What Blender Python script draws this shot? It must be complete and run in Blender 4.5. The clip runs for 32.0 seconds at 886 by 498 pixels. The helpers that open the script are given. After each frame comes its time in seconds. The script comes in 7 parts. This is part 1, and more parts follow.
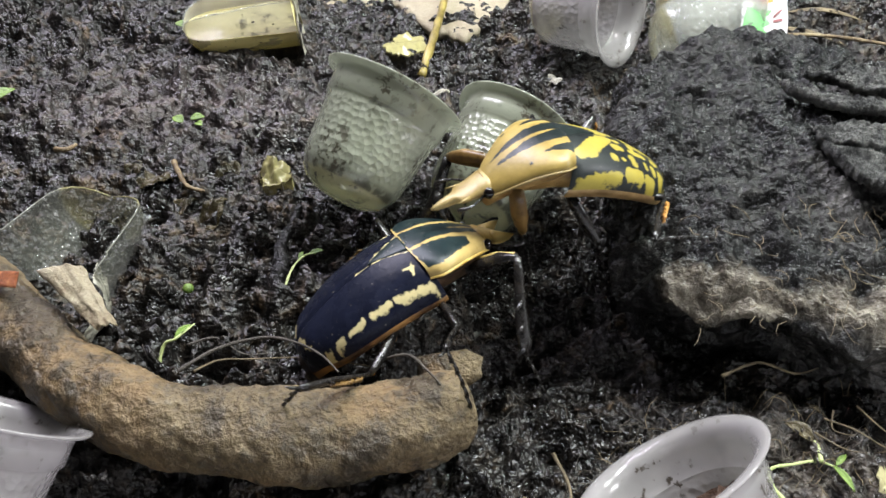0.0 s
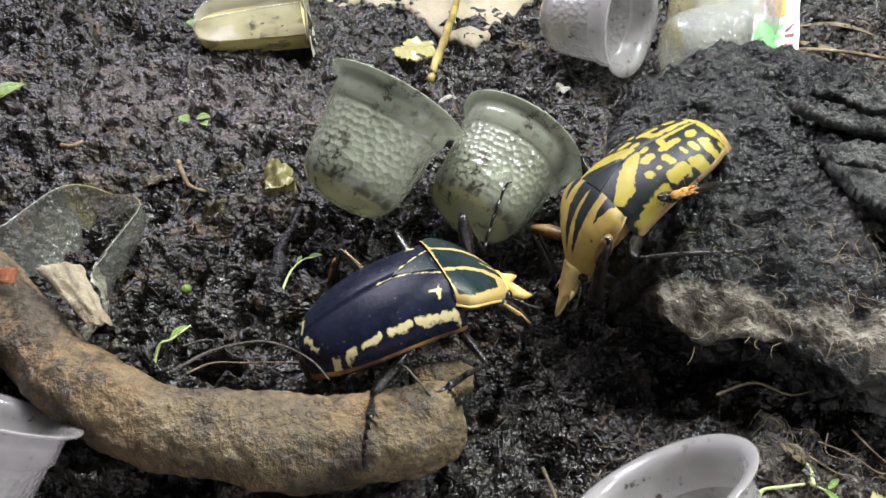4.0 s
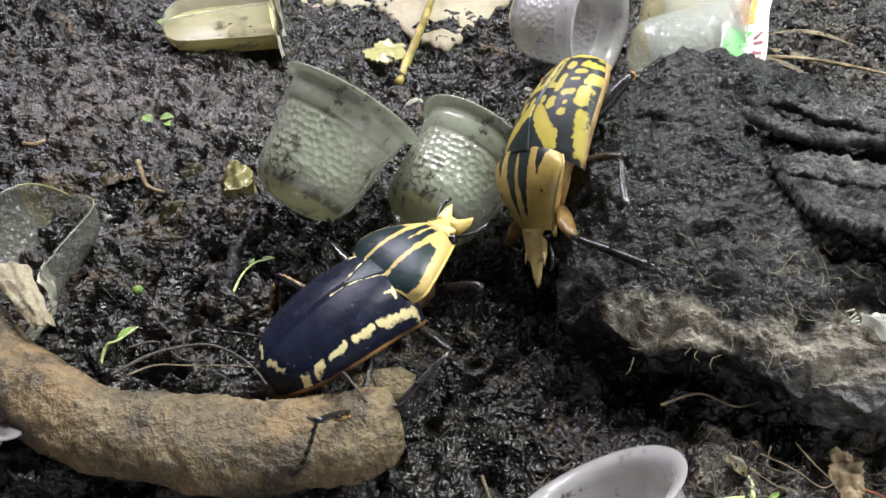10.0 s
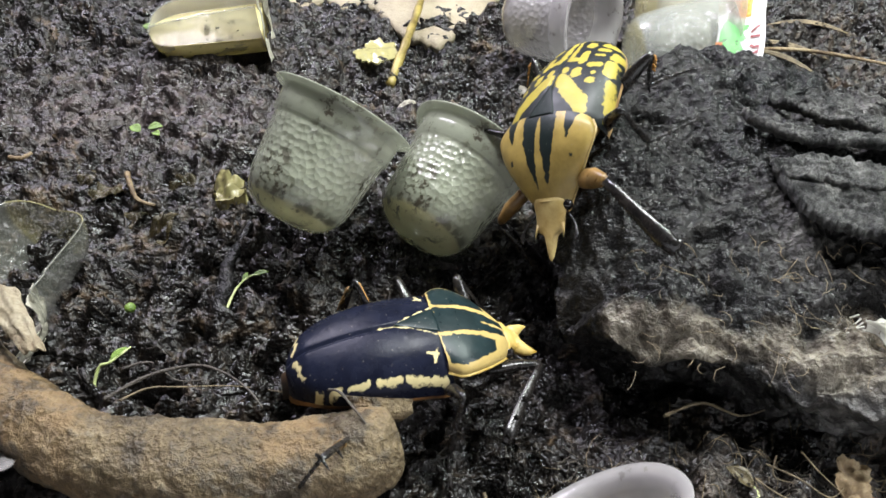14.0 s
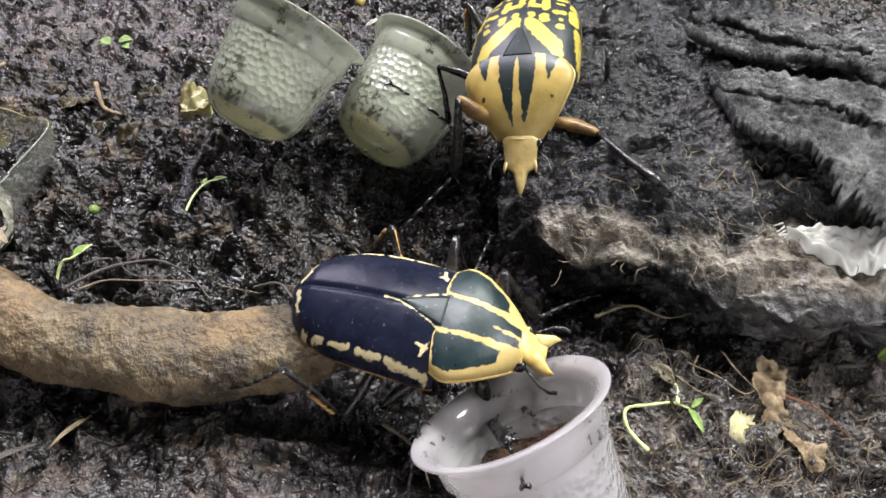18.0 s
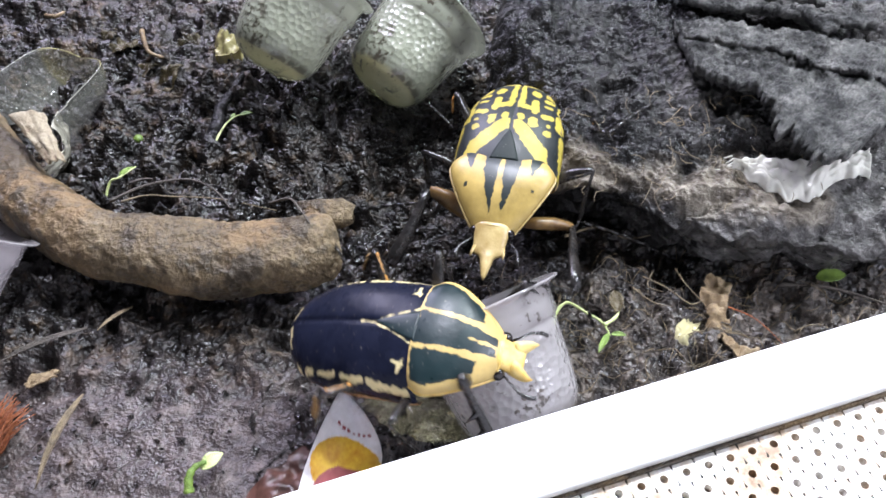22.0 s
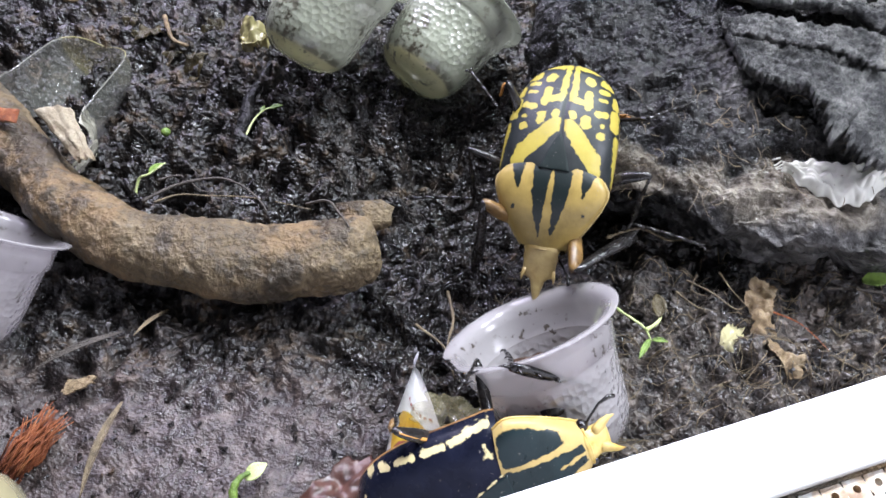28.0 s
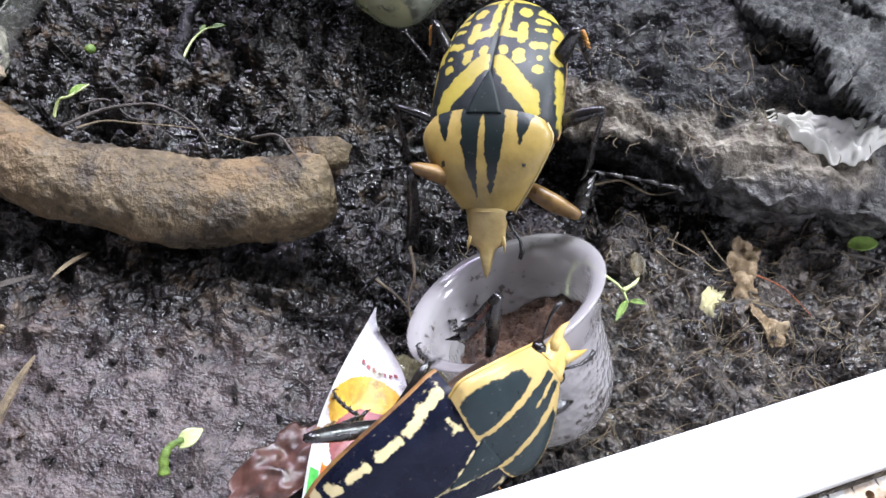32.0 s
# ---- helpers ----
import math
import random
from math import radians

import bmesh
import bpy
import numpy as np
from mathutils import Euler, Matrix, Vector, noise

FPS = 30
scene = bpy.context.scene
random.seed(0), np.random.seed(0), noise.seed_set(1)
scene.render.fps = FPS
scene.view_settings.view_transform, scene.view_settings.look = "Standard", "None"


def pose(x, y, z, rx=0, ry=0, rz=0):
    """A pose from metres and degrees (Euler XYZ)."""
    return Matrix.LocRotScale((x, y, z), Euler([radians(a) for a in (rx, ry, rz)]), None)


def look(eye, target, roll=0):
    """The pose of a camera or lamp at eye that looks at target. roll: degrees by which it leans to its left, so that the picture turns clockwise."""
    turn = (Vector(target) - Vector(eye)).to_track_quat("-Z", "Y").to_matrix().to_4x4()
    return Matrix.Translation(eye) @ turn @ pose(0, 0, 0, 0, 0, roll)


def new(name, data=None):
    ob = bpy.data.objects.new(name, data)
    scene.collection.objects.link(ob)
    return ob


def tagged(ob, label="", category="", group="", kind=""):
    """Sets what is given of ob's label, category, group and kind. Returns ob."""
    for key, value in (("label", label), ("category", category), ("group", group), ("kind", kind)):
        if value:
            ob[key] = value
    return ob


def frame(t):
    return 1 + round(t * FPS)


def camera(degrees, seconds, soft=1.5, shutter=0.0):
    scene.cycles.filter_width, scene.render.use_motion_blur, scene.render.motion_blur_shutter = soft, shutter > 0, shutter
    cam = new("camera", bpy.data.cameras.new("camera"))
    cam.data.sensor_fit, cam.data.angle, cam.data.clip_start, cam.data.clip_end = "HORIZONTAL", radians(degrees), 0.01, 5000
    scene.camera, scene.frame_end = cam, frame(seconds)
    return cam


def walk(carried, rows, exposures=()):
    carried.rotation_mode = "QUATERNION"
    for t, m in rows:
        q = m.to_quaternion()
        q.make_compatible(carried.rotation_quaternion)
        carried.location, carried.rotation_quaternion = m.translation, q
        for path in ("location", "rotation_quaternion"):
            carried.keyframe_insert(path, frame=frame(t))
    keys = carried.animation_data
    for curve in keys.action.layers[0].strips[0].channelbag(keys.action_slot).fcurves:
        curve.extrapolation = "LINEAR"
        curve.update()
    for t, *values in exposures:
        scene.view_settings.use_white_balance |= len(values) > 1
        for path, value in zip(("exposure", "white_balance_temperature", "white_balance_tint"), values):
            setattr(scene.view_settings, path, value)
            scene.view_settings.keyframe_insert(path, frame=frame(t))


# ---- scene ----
cam = camera(54.72, 32.0, shutter=0.5)
PATH = [
    (0, (-0.01922, -0.14332, 0.16471), (-0.01274, -0.00102, 0.02433), -0.70),
    (0.5, (-0.01982, -0.14132, 0.16478), (-0.01346, 0.00036, 0.02376), -0.78),
    (1, (-0.01834, -0.14087, 0.16401), (-0.01105, 0.00078, 0.02300), -0.13),
    (1.5, (-0.01763, -0.13992, 0.16276), (-0.00951, 0.00180, 0.02187), 0.59),
    (2, (-0.01783, -0.14045, 0.16234), (-0.01020, 0.00149, 0.02166), 0.71),
    (2.5, (-0.01481, -0.13979, 0.16489), (-0.00781, 0.00217, 0.02418), 0.76),
    (3, (-0.01507, -0.14083, 0.16570), (-0.00958, 0.00129, 0.02508), 0.41),
    (3.5, (-0.01470, -0.14127, 0.16591), (-0.01065, 0.00091, 0.02532), 0.18),
    (5.5, (-0.01445, -0.14235, 0.16756), (-0.01364, -0.00021, 0.02687), -0.36),
    (6, (-0.01415, -0.14327, 0.16672), (-0.01319, -0.00053, 0.02664), -0.10),
    (6.5, (-0.00654, -0.14443, 0.16741), (-0.00547, -0.00088, 0.02816), 0.14),
    (7, (-0.00065, -0.14146, 0.16802), (0.00087, 0.00262, 0.02932), 0.41),
    (7.5, (-0.00048, -0.14046, 0.16778), (0.00147, 0.00368, 0.02914), 0.58),
    (8, (-0.00020, -0.14053, 0.16673), (0.00176, 0.00337, 0.02785), 0.61),
    (8.5, (-0.00013, -0.14129, 0.16772), (0.00153, 0.00164, 0.02783), 0.57),
    (9, (-0.00000, -0.14141, 0.16812), (0.00123, 0.00100, 0.02770), 0.50),
    (9.5, (0.00000, -0.14082, 0.16729), (0.00127, 0.00096, 0.02623), 0.47),
    (10, (-0.00008, -0.13985, 0.16732), (0.00127, 0.00206, 0.02640), 0.41),
    (10.5, (0.00055, -0.13994, 0.16667), (0.00160, 0.00266, 0.02643), 0.12),
    (11, (-0.00006, -0.13858, 0.16970), (0.00098, 0.00457, 0.03003), -0.21),
    (11.5, (-0.00005, -0.13747, 0.16957), (0.00107, 0.00637, 0.03062), -0.49),
    (12, (0.00095, -0.13612, 0.17063), (0.00223, 0.00801, 0.03198), -0.70),
    (12.5, (0.00083, -0.13141, 0.17016), (0.00320, 0.01091, 0.02967), -0.90),
    (13, (0.00088, -0.13077, 0.17026), (0.00318, 0.01065, 0.02886), -0.92),
    (13.5, (0.00029, -0.13141, 0.17055), (0.00240, 0.00881, 0.02796), -0.87),
    (15.5, (0.00376, -0.13877, 0.16386), (0.00481, -0.00248, 0.01749), 0.00),
    (16, (0.00987, -0.14646, 0.16574), (0.01027, -0.01122, 0.01841), 0.12),
    (16.5, (0.01265, -0.14846, 0.16561), (0.01252, -0.01460, 0.01701), 0.11),
    (17, (0.01443, -0.14793, 0.16499), (0.01396, -0.01589, 0.01476), 0.03),
    (17.5, (0.01514, -0.14700, 0.16613), (0.01484, -0.01631, 0.01474), -0.03),
    (18, (0.01696, -0.14587, 0.16918), (0.01596, -0.01605, 0.01704), -0.60),
    (18.5, (0.02003, -0.14462, 0.17465), (0.01703, -0.01565, 0.02183), -1.54),
    (19, (0.01948, -0.14538, 0.17665), (0.01557, -0.01707, 0.02328), -1.94),
    (19.5, (0.01973, -0.14751, 0.17423), (0.01617, -0.01904, 0.02098), -1.68),
    (20, (0.02343, -0.15427, 0.18054), (0.02052, -0.02472, 0.02820), -1.19),
    (20.5, (0.02824, -0.15088, 0.18094), (0.02571, -0.02208, 0.02796), -0.96),
    (21, (0.02701, -0.15434, 0.18042), (0.02297, -0.02688, 0.02634), -1.28),
    (21.5, (0.02877, -0.15537, 0.17998), (0.02183, -0.02939, 0.02480), -1.91),
    (22, (0.03390, -0.17556, 0.18528), (0.02154, -0.05166, 0.02877), -3.38),
    (22.5, (0.03356, -0.17378, 0.18204), (0.01682, -0.05241, 0.02396), -5.03),
    (23, (0.02985, -0.17802, 0.18649), (0.01029, -0.05902, 0.02695), -6.32),
    (23.5, (0.02697, -0.17189, 0.18875), (0.00817, -0.05428, 0.02808), -6.14),
    (24, (0.02632, -0.17208, 0.18971), (0.00991, -0.05291, 0.02994), -4.94),
    (24.5, (0.02583, -0.16727, 0.18804), (0.01153, -0.04786, 0.02824), -4.20),
    (25, (0.02531, -0.16450, 0.18849), (0.01244, -0.04469, 0.02887), -3.69),
    (25.5, (0.02388, -0.16534, 0.18756), (0.01172, -0.04561, 0.02781), -3.39),
    (27.5, (0.02062, -0.16533, 0.19018), (0.00919, -0.04824, 0.02844), -3.16),
    (28, (0.02147, -0.16373, 0.18970), (0.01021, -0.04778, 0.02713), -3.15),
    (28.5, (0.02281, -0.16375, 0.18524), (0.01278, -0.05082, 0.02049), -2.37),
    (29, (0.02211, -0.16240, 0.18362), (0.01363, -0.05093, 0.01778), -1.72),
    (29.5, (0.02202, -0.16061, 0.18444), (0.01573, -0.05047, 0.01762), -0.72),
    (30, (0.02269, -0.15592, 0.17950), (0.01925, -0.04795, 0.01118), 0.76),
    (30.5, (0.01707, -0.15298, 0.17586), (0.01774, -0.04712, 0.00618), 3.15),
    (31, (0.01390, -0.15242, 0.17191), (0.01829, -0.04627, 0.00247), 5.42),
    (31.5, (0.01306, -0.15112, 0.17027), (0.01880, -0.04509, 0.00079), 6.14),
    (32, (0.01307, -0.15115, 0.17193), (0.01826, -0.04511, 0.00244), 5.79),
]
# the film's own exposure and white balance shift a little as it goes
TONES = [(0, -0.18, 6500, 2), (13.5, -0.18, 6500, 2), (16, 0.10, 6500, 7), (21, 0.10, 6500, 8), (22.2, 0.05, 5950, 11), (32, 0.05, 5950, 11)]
walk(cam, [(t, look(eye, target, roll)) for t, eye, target, roll in PATH], TONES)

# ---- light ----
world = bpy.data.worlds.new("room_light")
scene.world = world
world.use_nodes = True
world.node_tree.nodes["Background"].inputs[0].default_value = (0.86, 0.93, 1.0, 1)
world.node_tree.nodes["Background"].inputs[1].default_value = 0.025


def panel(name, eye, target, wide, deep, watts, colour):
    lamp = bpy.data.lights.new(name, "AREA")
    lamp.shape, lamp.size, lamp.size_y = "RECTANGLE", wide, deep
    lamp.energy, lamp.color = watts, colour
    new(name, lamp).matrix_world = look(eye, target)


panel("tank_lamp", (0.06, 0.17, 0.46), (0.02, 0.0, 0.0), 0.16, 0.10, 3.7, (0.97, 0.95, 1.0))
panel("grow_lamp", (-0.27, 0.47, 0.46), (-0.10, 0.06, 0.0), 0.20, 0.46, 7.0, (0.88, 0.80, 1.0))
panel("ceiling_tube", (0.29, 0.25, 0.45), (0.05, 0.0, 0.0), 0.20, 0.06, 3.6, (0.94, 1.0, 0.96))
panel("room_lamp", (0.44, -0.02, 0.36), (0.08, -0.04, 0.0), 0.12, 0.12, 2.4, (0.95, 0.93, 1.0))

# ---- helpers: all shapes below are in centimetres ----
CM = 0.01
RND = random.Random(7)


def at(x, y, z, rx=0, ry=0, rz=0):
    return pose(x * CM, y * CM, z * CM, rx, ry, rz)


def along(base, way):
    """The pose of a thing whose own z points along way."""
    return Matrix.Translation(Vector(base) * CM) @ Vector(way).to_track_quat("Z", "Y").to_matrix().to_4x4()


class Geo:
    """Vertices, faces and values per vertex of one mesh."""

    def __init__(self):
        self.v, self.f, self.a = [], [], {}

    def grid(self, rows, wrap=False, flip=False):
        """Joins rows of equally many points by quads."""
        n, start = len(rows[0]), len(self.v)
        for row in rows:
            self.v.extend(tuple(p) for p in row)
        for i in range(len(rows) - 1):
            for j in range(n if wrap else n - 1):
                k = (j + 1) % n
                q = (start + i * n + j, start + i * n + k, start + (i + 1) * n + k, start + (i + 1) * n + j)
                self.f.append(q[::-1] if flip else q)
        return self

    def cap(self, count, first=False, start=0):
        """Closes a ring of count vertices: the last ones, or those from start."""
        ids = list(range(start, start + count)) if first else list(range(len(self.v) - count, len(self.v)))
        self.f.append(tuple(ids[::-1] if first else ids))
        return self

    def tube(self, pts, radii, n=8, flat=1.0, cap=True):
        """A tube along points; flat squeezes it in its own second direction."""
        pts = [Vector(p) for p in pts]
        side = None
        rows = []
        for i, p in enumerate(pts):
            way = (pts[min(i + 1, len(pts) - 1)] - pts[max(i - 1, 0)]).normalized()
            side = (side - way * side.dot(way)).normalized() if side else way.orthogonal().normalized()
            up = way.cross(side)
            r = radii[i] if isinstance(radii, (list, tuple)) else radii
            rows.append([p + side * (r * math.cos(a)) + up * (r * flat * math.sin(a)) for a in (2 * math.pi * j / n for j in range(n))])
        start = len(self.v)
        self.grid(rows, wrap=True)
        if cap:
            self.f.append(tuple(range(start + n - 1, start - 1, -1)))
            self.f.append(tuple(range(len(self.v) - n, len(self.v))))
        return self

    def lathe(self, profile, n=48, wob=None):
        """Turns (height, radius) pairs about z."""
        rows = []
        for h, r in profile:
            row = []
            for j in range(n):
                a = 2 * math.pi * j / n
                k = r + (wob(h, a) if wob else 0)
                row.append((k * math.cos(a), k * math.sin(a), h))
            rows.append(row)
        return self.grid(rows, wrap=True)

    def ball(self, c, r, n=12, m=8, squash=(1, 1, 1)):
        rows = []
        for i in range(m + 1):
            b = math.pi * (i / m - 0.5)
            cb = max(math.cos(b), 0.02)
            rows.append([(c[0] + r * squash[0] * cb * math.cos(2 * math.pi * j / n), c[1] + r * squash[1] * cb * math.sin(2 * math.pi * j / n), c[2] + r * squash[2] * math.sin(b)) for j in range(n)])
        return self.grid(rows, wrap=True)

    def sheet(self, top, thick):
        """A sheet with thickness from rows of points: top face, underside and rim."""
        n, m, s = len(top[0]), len(top), len(self.v)
        self.grid(top, flip=True)
        s2 = len(self.v)
        self.grid([[(p[0], p[1], p[2] - thick) for p in row] for row in top])
        edge = [j for j in range(n)] + [i * n + n - 1 for i in range(1, m)] + [(m - 1) * n + j for j in range(n - 2, -1, -1)] + [i * n for i in range(m - 2, 0, -1)]
        for a, b in zip(edge, edge[1:] + edge[:1]):
            self.f.append((s + a, s + b, s2 + b, s2 + a))
        return self

    def mesh(self, name, smooth=True, origin=(0, 0, 0)):
        me = bpy.data.meshes.new(name)
        me.from_pydata([((x - origin[0]) * CM, (y - origin[1]) * CM, (z - origin[2]) * CM) for x, y, z in self.v], [], self.f)
        for key, values in self.a.items():
            me.attributes.new(key, "FLOAT", "POINT").data.foreach_set("value", np.array(values, dtype=np.float32))
        me.polygons.foreach_set("use_smooth", [smooth] * len(me.polygons))
        me.update()
        return me


def part(name, geo, material, parent, label="", smooth=True, origin=(0, 0, 0)):
    me = geo.mesh(name, smooth, origin)
    me.materials.append(material)
    ob = new(name, me)
    ob.parent = parent
    ob.location = Vector(origin) * CM
    return tagged(ob, label) if label else ob


def thing(name, label, category, m=None, group="", kind=""):
    ob = new(name)
    ob.empty_display_size = 0.005
    if m is not None:
        ob.matrix_world = m
    return tagged(ob, label, category, group, kind)


def solid(name, geo, material, label, category, m=None, group="", kind="", smooth=True):
    ob = part(name, geo, material, None, smooth=smooth)
    if m is not None:
        ob.matrix_world = m
    return tagged(ob, label, category, group, kind)


def lattice(x, y, seed):
    """Smooth noise from 0 to 1 over arrays of x and y."""
    xi, yi = np.floor(x).astype(np.int64), np.floor(y).astype(np.int64)
    fx, fy = x - xi, y - yi
    fx, fy = fx * fx * (3 - 2 * fx), fy * fy * (3 - 2 * fy)

    def h(a, b):
        n = (a * 374761393 + b * 668265263 + seed * 974711) & 0x7FFFFFFF
        n = ((n ^ (n >> 13)) * 1274126177) & 0x7FFFFFFF
        return ((n ^ (n >> 16)) & 0xFFFF) / 65535.0

    return (h(xi, yi) * (1 - fx) + h(xi + 1, yi) * fx) * (1 - fy) + (h(xi, yi + 1) * (1 - fx) + h(xi + 1, yi + 1) * fx) * fy


def cloud(p, scale, seed=0.0):
    return noise.noise((p[0] * scale + seed, p[1] * scale - seed, p[2] * scale + 2 * seed))


# ---- materials ----
def material(name):
    m = bpy.data.materials.new(name)
    m.use_nodes = True
    return m, m.node_tree.nodes, m.node_tree.links, m.node_tree.nodes["Principled BSDF"]


def noisy(nodes, links, scale, detail=6.0, rough=0.6, coord=None, stretch=None):
    if coord is None:
        coord = nodes.new("ShaderNodeTexCoord").outputs["Object"]
    if stretch:
        mp = nodes.new("ShaderNodeMapping")
        mp.inputs["Scale"].default_value = stretch
        links.new(coord, mp.inputs["Vector"])
        coord = mp.outputs[0]
    t = nodes.new("ShaderNodeTexNoise")
    t.inputs["Scale"].default_value, t.inputs["Detail"].default_value, t.inputs["Roughness"].default_value = scale, detail, rough
    links.new(coord, t.inputs["Vector"])
    return t.outputs["Fac"]


def ramp(nodes, links, value, stops):
    r = nodes.new("ShaderNodeValToRGB")
    while len(r.color_ramp.elements) < len(stops):
        r.color_ramp.elements.new(0.5)
    for e, (pos, c) in zip(r.color_ramp.elements, stops):
        e.position, e.color = pos, (*c, 1) if len(c) == 3 else c
    links.new(value, r.inputs[0])
    return r.outputs[0]


def span(nodes, links, value, a, b, c, d):
    m = nodes.new("ShaderNodeMapRange")
    for n, v in zip(("From Min", "From Max", "To Min", "To Max"), (a, b, c, d)):
        m.inputs[n].default_value = v
    links.new(value, m.inputs["Value"])
    return m.outputs[0]


def blend(nodes, links, fac, a, b):
    m = nodes.new("ShaderNodeMix")
    m.data_type = "RGBA"
    for socket, v in ((m.inputs[0], fac), (m.inputs[6], a), (m.inputs[7], b)):
        if isinstance(v, (tuple, float, int)):
            socket.default_value = (*v, 1) if isinstance(v, tuple) and len(v) == 3 else v
        else:
            links.new(v, socket)
    return m.outputs[2]


def add(nodes, links, a, b, op="ADD"):
    m = nodes.new("ShaderNodeMath")
    m.operation = op
    for socket, v in zip(m.inputs, (a, b)):
        if isinstance(v, (float, int)):
            socket.default_value = v
        else:
            links.new(v, socket)
    return m.outputs[0]


def bump(nodes, links, bsdf, height, strength, distance):
    b = nodes.new("ShaderNodeBump")
    b.inputs["Strength"].default_value, b.inputs["Distance"].default_value = strength, distance
    links.new(height, b.inputs["Height"])
    links.new(b.outputs[0], bsdf.inputs["Normal"])
    links.new(b.outputs[0], bsdf.inputs["Coat Normal"])


def rough_stuff(name, stops, scale, rough, bump_scale, depth, stretch=None, spec=0.5, fine=None):
    """Earth, bark, wood: colour by a coarse and a fine noise, relief by a third."""
    m, n, l, b = material(name)
    coarse = noisy(n, l, scale, 8, 0.65, stretch=stretch)
    grain = noisy(n, l, scale * 6, 6, 0.7, stretch=stretch)
    l.new(ramp(n, l, add(n, l, add(n, l, coarse, 0.65, "MULTIPLY"), add(n, l, grain, 0.35, "MULTIPLY")), stops), b.inputs["Base Color"])
    l.new(span(n, l, grain, 0.3, 0.7, rough[0], rough[1]), b.inputs["Roughness"])
    b.inputs["Specular IOR Level"].default_value = spec
    h = add(n, l, noisy(n, l, bump_scale, 8, 0.7, stretch=stretch), add(n, l, noisy(n, l, bump_scale * 5, 4, 0.6), 0.35, "MULTIPLY"))
    bump(n, l, b, h, 1.0, depth)
    return m


def wet_earth(name, dark, mid, pale, gloss, depth):
    """Wet earth: near-black crumbs with smooth wet skins, paler dry tops, a shine that comes and goes."""
    m, n, l, b = material(name)
    tc = n.new("ShaderNodeTexCoord").outputs["Object"]
    wide, tone = noisy(n, l, 38, 4, 0.55, tc), noisy(n, l, 75, 3, 0.5, tc)
    lump, grit, fine = noisy(n, l, 170, 3, 0.5, tc), noisy(n, l, 520, 2, 0.45, tc), noisy(n, l, 1500, 3, 0.55, tc)
    mixed = add(n, l, add(n, l, lump, 0.40, "MULTIPLY"), add(n, l, add(n, l, grit, 0.32, "MULTIPLY"), add(n, l, wide, 0.28, "MULTIPLY")))
    warm = tuple(c * k for c, k in zip(pale, (1.25, 1.02, 0.62)))
    body = ramp(n, l, mixed, [(0.40, dark), (0.50, mid), (0.58, tuple(0.4 * u + 0.3 * v for u, v in zip(mid, pale))), (0.68, pale)])
    brown = ramp(n, l, mixed, [(0.40, dark), (0.52, mid), (0.68, warm)])
    colour = blend(n, l, span(n, l, tone, 0.45, 0.62, 0, 1), body, brown)
    a, d = n.new("ShaderNodeAttribute"), n.new("ShaderNodeAttribute")
    a.attribute_name, d.attribute_name = "trodden", "dry"
    clay = ramp(n, l, mixed, [(0.38, (0.016, 0.0125, 0.0115)), (0.50, (0.053, 0.041, 0.038)), (0.64, (0.135, 0.107, 0.096))])
    colour = blend(n, l, a.outputs["Fac"], colour, clay)
    # colour where dry is high: brown fibre mat, lightened to stand in for light
    mat = ramp(n, l, mixed, [(0.40, tuple(2 * c for c in dark)), (0.48, (0.026, 0.021, 0.017)), (0.56, (0.085, 0.070, 0.056)), (0.68, (0.20, 0.165, 0.13))])
    colour = blend(n, l, span(n, l, add(n, l, d.outputs["Fac"], add(n, l, add(n, l, lump, -0.5), 1.2, "MULTIPLY")), 0.25, 0.75, 0, 1), colour, mat)
    l.new(blend(n, l, span(n, l, fine, 0.62, 0.72, 0, 0.35), colour, pale), b.inputs["Base Color"])
    l.new(span(n, l, add(n, l, add(n, l, wide, 0.6, "MULTIPLY"), add(n, l, grit, 0.4, "MULTIPLY")), 0.40, 0.60, gloss[0], gloss[1]), b.inputs["Roughness"])
    b.inputs["Specular IOR Level"].default_value = 0.55
    v = n.new("ShaderNodeTexVoronoi")
    v.feature = "SMOOTH_F1"
    v.inputs["Scale"].default_value, v.inputs["Smoothness"].default_value = 480, 0.25
    l.new(tc, v.inputs["Vector"])
    sand = noisy(n, l, 1050, 2, 0.5, tc)
    loose = add(n, l, add(n, l, lump, 0.9, "MULTIPLY"), add(n, l, add(n, l, grit, 0.7, "MULTIPLY"), add(n, l, add(n, l, v.outputs["Distance"], -0.28, "MULTIPLY"), add(n, l, sand, 0.30, "MULTIPLY"))))
    packed = add(n, l, add(n, l, grit, 0.22, "MULTIPLY"), add(n, l, sand, 0.34, "MULTIPLY"))
    mx = n.new("ShaderNodeMix")
    l.new(a.outputs["Fac"], mx.inputs[0])
    l.new(loose, mx.inputs[2])
    l.new(packed, mx.inputs[3])
    bump(n, l, b, mx.outputs[0], 1.0, depth)
    return m


SOIL = wet_earth("wet_soil", (0.0020, 0.0016, 0.0015), (0.0105, 0.0085, 0.0070), (0.085, 0.068, 0.055), (0.25, 0.52), 0.0025)
CRUMB = wet_earth("soil_crumbs", (0.003, 0.0025, 0.0025), (0.012, 0.0095, 0.0085), (0.07, 0.053, 0.047), (0.12, 0.4), 0.0015)


